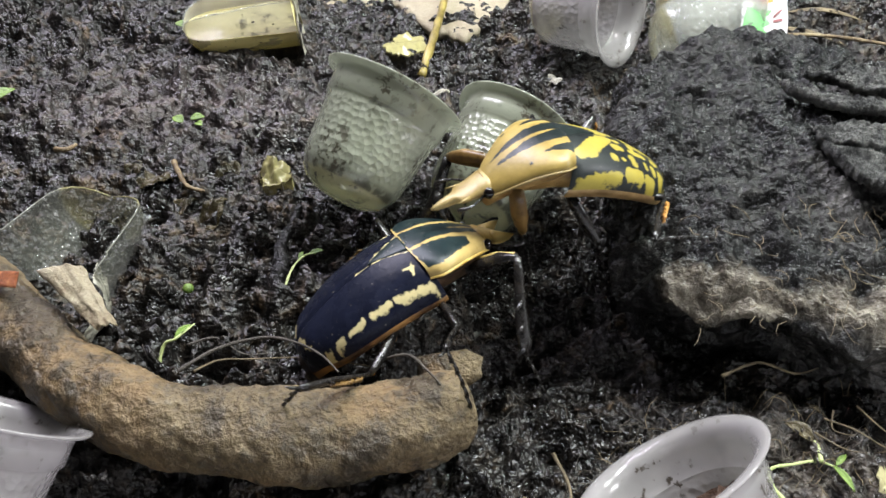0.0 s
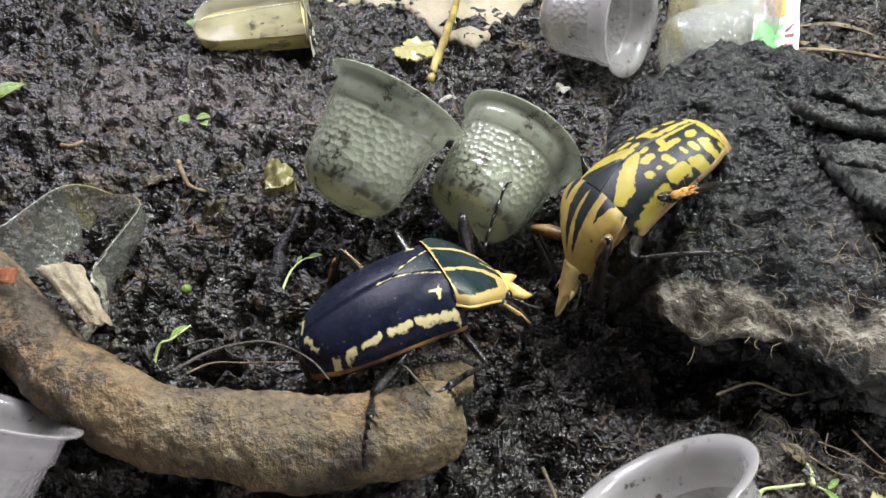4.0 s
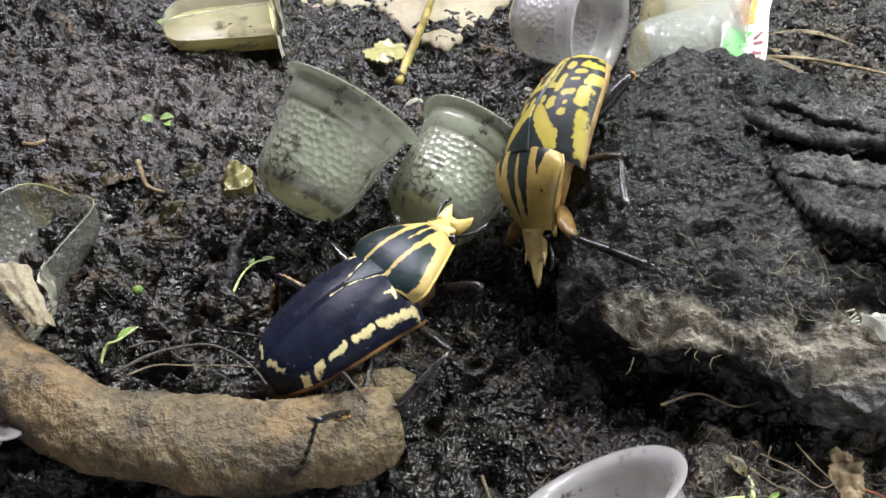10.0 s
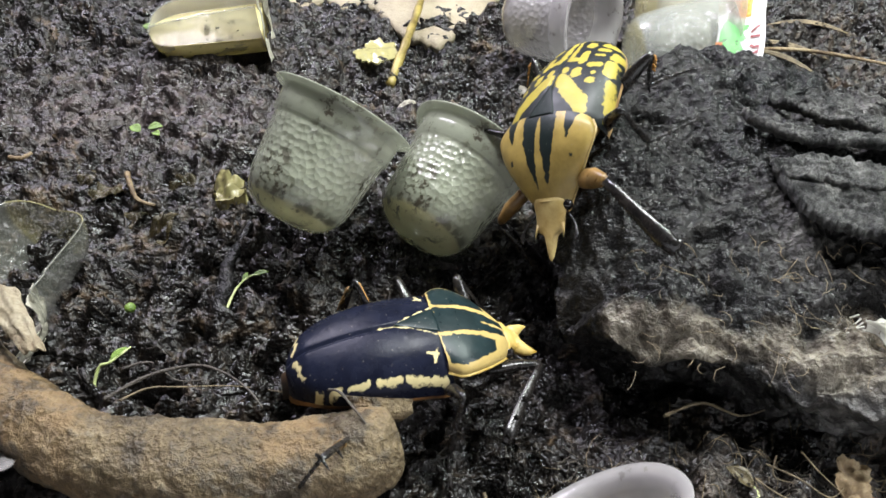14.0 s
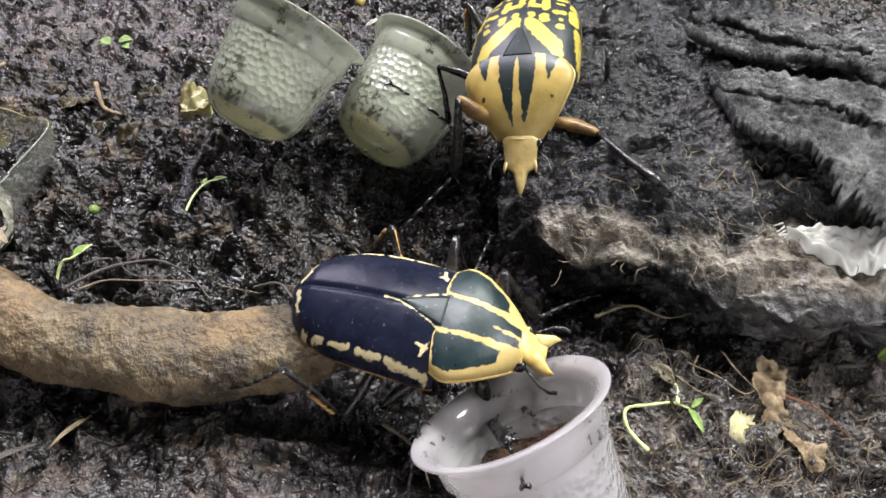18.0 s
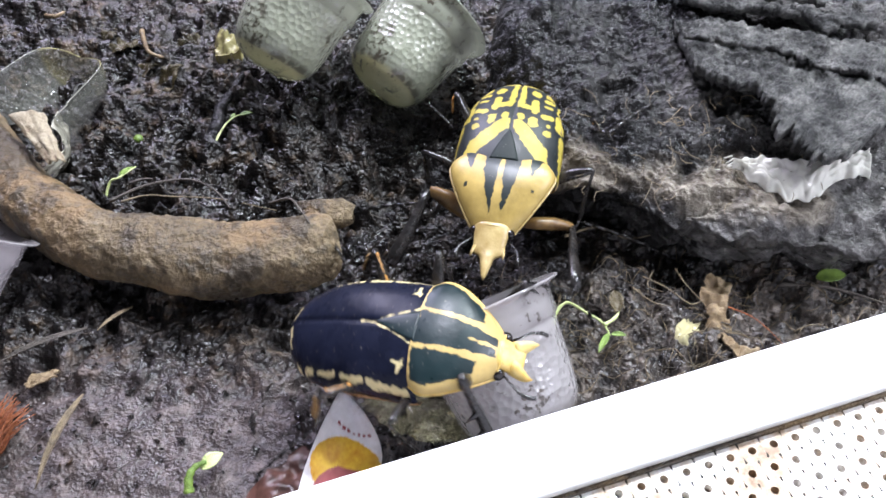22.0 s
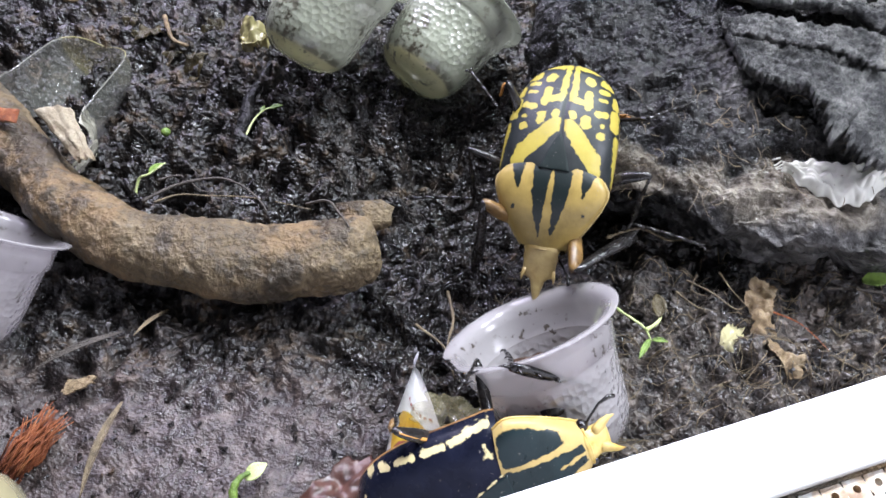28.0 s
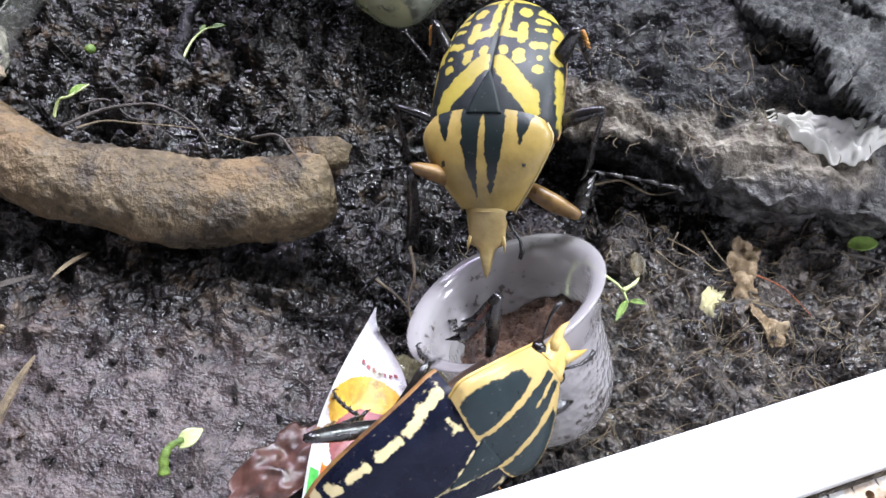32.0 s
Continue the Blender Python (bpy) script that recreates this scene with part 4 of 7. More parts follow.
def label_point(u, v):
    """u runs across the lid film, v up along it, leaning back."""
    low = Vector((9.45 + 1.3 * u, 11.15 - 0.9 * u, 0.9))
    high = Vector((9.96 + 1.6 * u, 13.0, 2.2))
    p = low.lerp(high, v * 1.45)
    return (p.x + 0.06 * math.sin(9 * v), p.y, p.z + 0.10 * math.sin(7 * u + 3 * v))


LABEL_PRINTS = [
    ("green_print", INK_GREEN, lambda u, v: 0.04 < v < 0.36 and 0.05 + 0.5 * max(0, v - 0.2) < u < 0.46 + 0.5 * v + 0.05 * math.sin(60 * v)),
    ("orange_print", INK_ORANGE, lambda u, v: (u < 0.14 and v < 0.10) or (0.46 < u < 0.72 and 0.43 < v < 0.98)),
    ("red_print", INK_RED, lambda u, v: 0.10 < u < 0.46 and 0.44 < v < 0.50 + 0.5 * u),
    ("yellow_print", INK_YELLOW, lambda u, v: (u < 0.09 and 0.42 < v < 0.50) or ellipse(u, v, 0.57, 0.58, 0.08, 0.05)),
    ("pink_print", INK_RED, lambda u, v: 0.72 < u < 0.90 and (abs(v - 0.10 - 0.2 * (u - 0.8)) < 0.012 or abs(v - 0.16 + 0.1 * (u - 0.8)) < 0.012 or abs(v - 0.25) < 0.010 or abs(v - 0.31 - 0.3 * (u - 0.8)) < 0.010)),
]
printed("lid_film", "white lid film with green leaf and orange fruit print", label_point, 60, 90, lambda u, v: True, LABEL_PRINTS)


# ---- litter: boards, twigs, leaves, shoots ----
def blob_sheet(cx, cy, z, rx, ry, seed, thick=0.05, rise=0.1, n=60, m=16, turn=0.0):
    """A flat ragged piece of uneven outline."""
    rows = []
    for i in range(m):
        k = max(i / (m - 1), 0.02)
        row = []
        for j in range(n):
            a = 2 * math.pi * j / n
            e = 1 + 0.45 * cloud((math.cos(a) * 1.3, math.sin(a) * 1.3, 0), 1.3, seed) + 0.2 * cloud((math.cos(a) * 4, math.sin(a) * 4, 0), 1.3, seed + 2)
            x, y = k * e * rx * math.cos(a), k * e * ry * math.sin(a)
            x, y = x * math.cos(turn) - y * math.sin(turn), x * math.sin(turn) + y * math.cos(turn)
            row.append((cx + x, cy + y, z + rise * cloud((x, y, 0), 1.2, seed + 4) * 2 + 0.6 * rise * cloud((x, y, 0), 4.5, seed + 8) - 0.3 * rise * k * k))
        rows.append(row)
    g = Geo().grid(rows, wrap=True)
    s = len(g.v)
    g.grid([[(x, y, zz - thick) for x, y, zz in row] for row in rows], wrap=True, flip=True)
    o = (m - 1) * n
    for j in range(n):
        g.f.append((o + j, o + (j + 1) % n, s + o + (j + 1) % n, s + o + j)[::-1])
    return g


def build_board():
    rows = []
    for i in range(150):
        x = -11.5 + 15.0 * i / 149
        front = np.interp(x, [-11.5, -10, -7.8, -5.6, -4.2, -2.2, -0.9, 0.3, 1.2, 2.3, 3.5], [19.6, 18.2, 17.7, 17.0, 17.8, 17.5, 15.2, 14.6, 15.4, 17.0, 18.8])
        front += 0.5 * cloud((x, 0, 0), 1.3, 2) + 0.25 * cloud((x, 0, 0), 4, 5)
        rows.append([(x, front + (26 - front) * v, -0.55 + 0.12 * cloud((x, v * 8, 0), 0.5, 7) - 0.25 * (1 - min(1, v * 8))) for v in np.linspace(0, 1, 30).tolist()])
    g = Geo().sheet(rows, 0.3)
    solid("cream_board", g, CREAM, "flat cream board partly covered by soil", "board")
    solid("jelly_flake", blob_sheet(-1.95, 13.9, -0.5, 0.72, 0.80, 3.0, 0.06, 0.10), cup_plastic("dried_jelly", (0.40, 0.40, 0.24), 0.3, 0.1, cells=False), "pale yellow-green dried jelly flake on soil", "flake")


build_board()


def strand(name, pts, r, mat, label, category, taper=0.4, n=6, group="", steps=6):
    """A thin bent strand through the points."""
    vs, line = [Vector(p) for p in pts], []
    for i in range(len(vs) - 1):
        p0, p1, p2, p3 = vs[max(i - 1, 0)], vs[i], vs[i + 1], vs[min(i + 2, len(vs) - 1)]
        for k in range(steps):
            t = k / steps
            line.append(0.5 * (2 * p1 + (p2 - p0) * t + (2 * p0 - 5 * p1 + 4 * p2 - p3) * t * t + (3 * p1 - p0 - 3 * p2 + p3) * t ** 3))
    line.append(vs[-1])
    radii = [r * (1 - (1 - taper) * i / (len(line) - 1)) * (1 + 0.12 * math.sin(i * 1.7)) for i in range(len(line))]
    return solid(name, Geo().tube(line, radii, n), mat, label, category, group=group) if label else Geo().tube(line, radii, n)


def leaf_geo(c, way, long, wide, cup_=0.15, n=14, m=7):
    """A pointed leaf with a bent blade."""
    d = Vector(way).normalized()
    s = Vector((-d.y, d.x, 0)).normalized()
    rows = []
    for i in range(n):
        u = i / (n - 1)
        w = wide * math.sin(math.pi * min(0.97, 0.04 + 0.96 * u)) ** 0.8 * (1 - 0.25 * u)
        rows.append([tuple(Vector(c) + d * (long * u) + s * (w * v) + Vector((0, 0, cup_ * (v * v - 0.3) * w * 2 + 0.12 * long * math.sin(u * 2.6)))) for v in np.linspace(-1, 1, m).tolist()])
    return Geo().sheet(rows, 0.02)


strand("stem", [(-1.45, 12.0, -0.75), (-1.0, 13.6, -0.45), (-0.68, 14.9, -0.3), (-0.25, 17.0, -0.15), (0.15, 20.0, 0.2)], 0.17, horny("yellow_stem", (0.12, 0.085, 0.02), (0.34, 0.27, 0.075), 0.3), "smooth yellow-brown plant stem lying on soil", "stem", 0.75, 10)
strand("twig", [(-5.75, 1.5, -0.42), (-5.6, 2.2, -0.25), (-5.66, 2.9, -0.2), (-5.42, 3.9, -0.2), (-5.2, 4.6, -0.1)], 0.28, BARK, "short dark rotten twig stub on soil", "twig", 0.25, 12)
sprig = thing("sprig", "thin pale green sprig with tiny leaves", "plant")
part("stalk", strand("", [(-5.5, 0.55, -0.25), (-5.38, 1.2, 0.0), (-5.2, 1.8, 0.12), (-4.9, 2.15, 0.2), (-4.6, 2.2, 0.22)], 0.045, PALE_GREEN, "", ""), PALE_GREEN, sprig)
part("leaf", leaf_geo((-4.8, 2.2, 0.2), (1, 0.25, 0), 0.42, 0.09), LEAF, sprig)
part("leaf", leaf_geo((-5.05, 2.05, 0.15), (0.3, 1, 0), 0.3, 0.07), LEAF, sprig)
bud = Geo().ball((-8.0, 1.5, -0.2), 0.15, 14, 10, (1, 1, 0.85))
solid("seed", bud, LEAF, "small round green seed on dark soil", "seed")
for k, (x, y, dx, dy, lo, wi) in enumerate([(-9.15, 8.35, -0.5, 0.4, 0.42, 0.20), (-8.95, 8.6, 0.9, 0.1, 0.45, 0.2), (-8.75, 8.4, 0.6, -0.5, 0.3, 0.14)]):
    solid("leaflet", leaf_geo((x, y, soil_at(x, y) + 0.15), (dx, dy, 0), lo, wi), LEAF, "small bright yellow-green leaf on soil", "leaf", group="green leaves")
for x, y, dx, dy, lo, wi, lab in [(-15.9, 9.5, 0.7, 0.7, 1.3, 0.42, "pale green leaf lying on soil"), (-11.7, 18.6, 0.9, 0.25, 1.0, 0.26, "bright green leaf lying on soil"), (12.2, -3.05, 0.9, 0.1, 0.8, 0.28, "bright green leaf under the bark edge"), (-10.0, 14.4, -0.8, 0.5, 0.5, 0.22, "bright green leaf beside the cut cup")]:
    solid("leaflet", leaf_geo((x, y, soil_at(x, y) + 0.18), (dx, dy, 0), lo, wi), LEAF, lab, "leaf", group="green leaves")
seedling = thing("seedling", "curled yellow-green seedling beside the root", "plant")
part("leaf", leaf_geo((-7.95, -0.5, 0.1), (0.6, 0.8, 0), 0.55, 0.10, 0.5), LEAF, seedling)
part("stalk", strand("", [(-8.35, -0.95, -0.3), (-8.2, -0.6, 0.05), (-7.9, -0.5, 0.15), (-7.5, -0.1, 0.2)], 0.05, PALE_GREEN, "", ""), PALE_GREEN, seedling)
curl = thing("shoot", "curled bright green shoot on wet soil", "plant")
part("stalk", strand("", [(-3.7, -9.9, -0.55), (-3.72, -9.6, -0.35), (-3.6, -9.35, -0.3), (-3.4, -9.2, -0.35)], 0.12, LEAF, "", "", n=10), LEAF, curl)
part("leaf", leaf_geo((-3.5, -9.35, -0.4), (0.8, 0.7, 0), 0.6, 0.22), PALE_GREEN, curl)

sprout = thing("sprout", "pale green curved sprout with small leaves on soil", "plant", at(6.6, -4.6, -1.0))
part("stalk", strand("", [(-0.35, -0.85, 0.1), (-0.75, -0.35, 0.2), (-0.75, 0.12, 0.3), (-0.2, 0.2, 0.35), (0.35, 0.25, 0.35), (0.75, 0.1, 0.3)], 0.055, PALE_GREEN, "", "", n=9), PALE_GREEN, sprout)
part("stalk", strand("", [(0.45, 0.22, 0.35), (0.5, 0.7, 0.35), (0.25, 1.1, 0.3)], 0.06, PALE_GREEN, "", ""), PALE_GREEN, sprout)
part("leaf", leaf_geo((0.45, 0.75, 0.4), (-0.7, 0.7, 0), 0.7, 0.22, 0.3), ROT, sprout, "dull olive leaf")
part("leaf", leaf_geo((0.7, 0.1, 0.35), (0.25, -0.9, 0), 0.7, 0.10, 0.3), LEAF, sprout)
part("leaf", leaf_geo((0.75, 0.12, 0.35), (0.8, 0.6, 0), 0.4, 0.08, 0.3), LEAF, sprout)

husk = thing("husk", "dry cream and brown plant husk on soil", "husk")
part("shred", blob_sheet(9.35, -3.75, -0.62, 0.42, 0.62, 4.0, 0.05, 0.3), DRY, husk)
part("shred", blob_sheet(9.3, -4.55, -0.68, 0.35, 0.5, 6.0, 0.05, 0.3), DRY, husk)
part("shred", blob_sheet(9.75, -5.3, -0.75, 0.34, 0.62, 9.0, 0.05, 0.35, turn=0.5), DRY, husk)
part("shred", blob_sheet(8.45, -4.95, -0.75, 0.28, 0.72, 12.0, 0.04, 0.3, turn=-0.6), TISSUE, husk, "pale shredded fibre")
for k, pts in enumerate([[(7.4, -3.4, -0.4), (8.0, -3.8, -0.35), (8.6, -4.2, -0.5), (9.0, -4.0, -0.5)], [(7.1, -3.7, -0.5), (7.6, -4.2, -0.45), (8.1, -4.3, -0.5)], [(8.3, -3.1, -0.4), (8.5, -3.7, -0.3), (8.9, -4.2, -0.4)], [(9.6, -4.2, -0.6), (10.3, -4.5, -0.7), (10.9, -5.2, -0.8)], [(7.7, -3.2, -0.4), (7.5, -3.7, -0.4), (7.9, -3.9, -0.4)]]):
    strand("rootlet", pts, 0.026, RUST if k == 3 else STRAW, "thin orange-brown rootlet on soil", "rootlet", 0.3, group="orange rootlets")
solid("shrivelled_leaf", blob_sheet(-8.35, -7.0, -0.5, 0.42, 0.22, 2.0, 0.05, 0.2, turn=0.5), DRY, "small pale dry leaf piece on soil", "leaf")
solid("straw_piece", leaf_geo((-6.95, -7.5, -0.35), (-0.1, -1, 0), 2.6, 0.12, 0.5), STRAW, "long flat pale brown straw on wet soil", "straw")
for x, y, w, dx in [(3.26, 11.57, 0.35, 0.5), (-11.0, 17.6, 0.35, -0.4), (-0.9, 10.6, 0.35, 0.9), (-13.2, 17.4, 0.5, 0.4)]:
    solid("paper_scrap", blob_sheet(x, y, soil_at(x, y) + 0.14, w * 0.5, w * 1.1, x, 0.03, 0.2, turn=dx), PAPER, "small crumpled white scrap on soil", "paper", group="white scraps")


def build_stick():
    stick = thing("fibre_stick", "broken red-brown fibrous bark stick on soil", "stick", at(-8.85, -8.75, -0.3, 0, 78, 58))
    for k in range(90):
        a, r = RND.uniform(0, 6.28), 0.36 * math.sqrt(RND.random())
        x, y, lean = r * math.cos(a), r * math.sin(a), RND.uniform(-0.12, 0.12)
        lo, hi = -0.8 + RND.uniform(-0.3, 0.2), 0.75 + RND.uniform(-0.45, 0.35)
        g = Geo().tube([(x, y, lo), (x * 1.05 + lean, y * 1.05 - lean, 0.3 * lo + 0.3 * hi), (x * 1.2 - lean, y * 1.15 + lean, hi)], [0.035 + 0.03 * RND.random(), 0.055, 0.012], 5, 0.6)
        part("fibre", g, RUST, stick)
    return stick


build_stick()


def build_paper():
    """A torn wet tissue lying over the bark's front."""
    t = thing("tissue", "torn white wet tissue clinging to bark", "tissue")
    rows = []
    for i in range(130):
        u = i / 129
        x = 9.55 + 3.6 * u
        low = -1.50 - 0.75 * math.sin(min(1, u * 2.2) * math.pi / 2) * (1 if u < 0.55 else max(0.15, 1 - 3.2 * (u - 0.55))) + 0.35 * cloud((u * 9, 0, 0), 1, 3) + 0.10 * cloud((u * 14, 0, 0), 1, 9)
        high = -1.35 + 0.75 * max(0, u - 0.45) + 0.18 * cloud((u * 12, 1, 0), 1, 6)
        rows.append([(x, low + (high - low) * v, bark_top(x, low + (high - low) * v) + 0.30 + 0.22 * abs(cloud((x * 1.6, v * 2.2, 0), 1.3, 8)) + 0.12 * abs(cloud((x * 3.5 + v, v * 4 - x, 0), 1.0, 3)) - 0.55 * max(0, 0.4 - v)) for v in np.linspace(0, 1, 40).tolist()])
    part("sheet", Geo().sheet(rows, 0.03), TISSUE, t)
    for k in range(7):
        y = -1.6 + 0.12 * k
        part("shred", strand("", [(9.7, y, 1.75), (9.4, y + 0.15 * math.sin(k), 1.7), (9.15 - 0.1 * (k % 3), y + 0.1, 1.72)], 0.025, TISSUE, "", ""), TISSUE, t)


build_paper()
strand("root_fibre", [(-7.4, -2.2, 1.0), (-6.6, -1.5, 0.9), (-5.6, -1.2, 0.85), (-4.8, -1.7, 1.25), (-4.1, -2.4, 1.6), (-3.7, -2.9, 1.6)], 0.045, TWIG, "thin dark curved root fibre over the root", "fibre", 0.5, group="root fibres")
strand("root_fibre", [(-7.0, -2.3, 1.1), (-6.6, -1.7, 0.7), (-5.9, -1.55, 0.5), (-4.6, -1.4, 0.25), (-3.0, -1.5, -0.1)], 0.03, STRAW, "thin pale root fibre behind the root", "fibre", 0.4, group="root fibres")
strand("root_fibre", [(-2.9, -2.1, 0.9), (-2.2, -2.4, 1.45), (-1.8, -2.9, 1.55), (-1.5, -3.3, 1.5)], 0.04, TWIG, "thin dark curved root fibre over the root", "fibre", 0.5, group="root fibres")
strand("root_fibre", [(-7.6, -0.7, 0.1), (-6.9, -0.6, 0.2), (-6.2, -1.1, 0.15), (-5.6, -1.0, 0.0)], 0.04, TWIG, "thin dark root fibre on soil", "fibre", 0.4, group="root fibres")
strand("root_fibre", [(5.3, -2.2, -0.2), (6.2, -2.0, 0.0), (7.0, -2.3, -0.1), (7.7, -2.1, -0.2)], 0.045, STRAW, "thin pale root fibre under the bark edge", "fibre", 0.4, group="root fibres")
strand("root_fibre", [(11.2, -3.2, -0.9), (12.5, -3.3, -0.85), (14, -3.8, -0.9)], 0.06, TWIG, "thin dark root fibre on soil", "fibre", 0.5, group="root fibres")
strand("root_fibre", [(1.0, -3.9, -0.5), (1.2, -4.9, -0.3), (1.1, -5.7, -0.25), (1.3, -6.5, -0.5)], 0.05, STRAW, "thin pale root fibre on soil", "fibre", 0.4, group="root fibres")
strand("root_fibre", [(0.2, -4.9, -0.6), (0.9, -5.5, -0.5), (1.3, -6.0, -0.6)], 0.045, STRAW, "thin pale root fibre on soil", "fibre", 0.4, group="root fibres")
solid("wood_splinter", leaf_geo((-6.5, -4.7, -0.5), (-0.5, -0.85, 0.2), 1.2, 0.07, 0.2), STRAW, "thin dark wood splinter leaning by the root", "splinter")
solid("wood_splinter", leaf_geo((-7.6, -5.4, -0.55), (-0.75, -0.6, 0.1), 2.4, 0.1, 0.2), TWIG, "long dark wood splinter on soil", "splinter")
solid("rotten_leaf", blob_sheet(-1.35, -9.6, -0.45, 1.25, 0.62, 15.0, 0.04, 0.14, turn=0.9), horny("red_brown_leaf", (0.035, 0.016, 0.012), (0.12, 0.055, 0.04), 0.3), "curled red-brown rotten leaf on soil", "leaf")
shreds(glassy)


def build_torn_lid():
    """The paper lid torn off the clear cup, hanging over the root."""
    lid = thing("torn_lid", "torn cream paper lid hanging over the root", "packaging")
    rows = []
    for i in range(26):
        u = i / 25
        ax, ay = -11.05 + 1.75 * u, 0.50 - 1.75 * u
        bx, by = ax + 1.05 + 0.14 * cloud((u * 5, 0, 0), 1.0, 3), ay + 0.10
        rows.append([(ax + (bx - ax) * v * (1 - 0.55 * u), ay + (by - ay) * v + 0.06 * cloud((u * 6, v * 5, 0), 1.0, 2), 1.72 - 0.25 * u + 0.10 * cloud((u * 5, v * 5, 2), 1.0, 6) + 0.10 * math.sin(v * 3.1)) for v in np.linspace(0, 1, 14).tolist()])
    part("sheet", Geo().sheet(rows, 0.03), LID_CREAM, lid)
    part("print", Geo().sheet([[(-12.85 + 1.4 * u, 0.15 + 0.10 * math.sin(5 * u) + 0.42 * v, 1.62 + 0.05 * math.sin(9 * u) + 0.1 * v) for v in np.linspace(0, 1, 6).tolist()] for u in np.linspace(0, 1, 14).tolist()], 0.03), RUST, lid, "orange printed strip of the lid")


build_torn_lid()
solid("lid_scrap", blob_sheet(1.55, -7.75, -0.35, 1.35, 0.6, 21.0, 0.06, 0.25, turn=-0.25), CUP_CLEAR, "torn clear plastic scrap beside the cup", "plastic")
solid("jelly_drop", blob_sheet(-6.05, 5.85, 0.2, 0.5, 0.42, 17.0, 0.5, 0.3), cup_plastic("brown_jelly", (0.11, 0.085, 0.035), 0.6, 0.35, cells=False), "translucent brown blob of jelly on soil", "jelly")
for x, y, s, tn in [(-9.6, 5.9, 2.0, 0.3), (-8.6, 5.2, 3.0, 1.2), (-10.4, 6.6, 4.0, 2.0), (-7.4, 6.4, 5.0, 0.7), (-12.0, 7.4, 6.0, 0.1), (-7.8, 4.4, 7.0, 1.0)]:
    solid("rotten_leaf", blob_sheet(x, y, soil_at(x, y) + 0.06, 0.6, 0.3, s, 0.03, 0.35, turn=tn), ROT, "curled rotten olive-brown leaf on soil", "leaf", group="rotten leaves")
for pts in [[(-9.1, 6.4, 0.25), (-8.8, 5.7, 0.3), (-8.5, 5.2, 0.25), (-8.0, 5.05, 0.15)], [(-12.9, 7.3, 0.2), (-12.5, 7.2, 0.25), (-12.3, 7.5, 0.2)], [(9.6, 13.0, -0.3), (13.0, 12.6, 0.0), (16, 11.5, 0.0)]]:
    strand("husk_strip", pts, 0.09, DRY, "curled pale husk strip on soil", "husk", 0.6, 7, group="husk strips")
for x, y, lo, a in [(14.5, 13.0, 3.6, 2.9), (13.4, 11.6, 2.6, 2.6), (15.6, 14.4, 3.0, 3.0), (13.2, 9.4, 1.6, 0.9)]:
    solid("wood_shred", leaf_geo((x, y, soil_at(x, y) + 0.25), (math.cos(a), math.sin(a), 0), lo, 0.16, 0.3), STRAW, "split orange-brown wood shred on soil", "wood", group="wood shreds")
solid("plastic_film", blob_sheet(14.6, 6.6, 0.2, 1.9, 1.0, 31.0, 0.05, 0.35, turn=-0.4), CUP_CLEAR, "crumpled clear plastic film behind the bark", "plastic")


# ---- crumbs and fibres on the soil ----
def build_crumbs():
    g = Geo()
    tet = [(1, 1, 1), (1, -1, -1), (-1, 1, -1), (-1, -1, 1), (0.2, 1.2, -0.3), (1.1, 0.1, -0.5)]
    faces = [(0, 1, 5), (0, 5, 4), (0, 4, 2), (0, 2, 3), (0, 3, 1), (1, 3, 2), (1, 2, 4), (1, 4, 5)]
    count = 4200
    xs = np.array([RND.uniform(-15, 17) for _ in range(count)])
    ys = np.array([RND.uniform(-12, 19) for _ in range(count)])
    hs = lie(xs, ys) + clods(xs, ys)
    for x, y, h in zip(xs, ys, hs):
        r = 0.035 + 0.10 * RND.random() ** 3
        e = Euler((RND.uniform(0, 6), RND.uniform(0, 6), RND.uniform(0, 6))).to_matrix()
        sq = Vector((1, RND.uniform(0.4, 1), RND.uniform(0.35, 0.9)))
        s = len(g.v)
        for v in tet:
            p = e @ Vector((v[0] * sq.x, v[1] * sq.y, v[2] * sq.z)) * (r * RND.uniform(0.8, 1.2))
            g.v.append((x + p.x, y + p.y, h + 0.3 * r + p.z))
        g.f += [tuple(s + i for i in f) for f in faces]
    return solid("soil_crumbs", g, CRUMB, "loose wet soil crumbs scattered over the ground", "soil", kind="stuff", smooth=False)


def build_fibres(count, spread, mat, label):
    """Fine root fibres over a stretch of soil."""
    g = Geo()
    x0, x1, y0, y1 = spread
    for k in range(count):
        x, y = RND.uniform(x0, x1), RND.uniform(y0, y1)
        if x > 3 and -2.5 < y < 7:
            continue
        a, lo = RND.uniform(0, 6.28), RND.uniform(0.3, 1.3)
        bend_ = RND.uniform(-2.8, 2.8)
        pts = []
        for i in range(5):
            b = a + bend_ * i / 4
            x, y = x + lo / 4 * math.cos(b), y + lo / 4 * math.sin(b)
            pts.append((x, y, soil_at(x, y) + 0.03 + 0.08 * RND.random()))
        g.tube(pts, [0.008, 0.014, 0.014, 0.011, 0.005], 4)
    return solid("soil_fibres", g, mat, label, "fibre", kind="stuff")


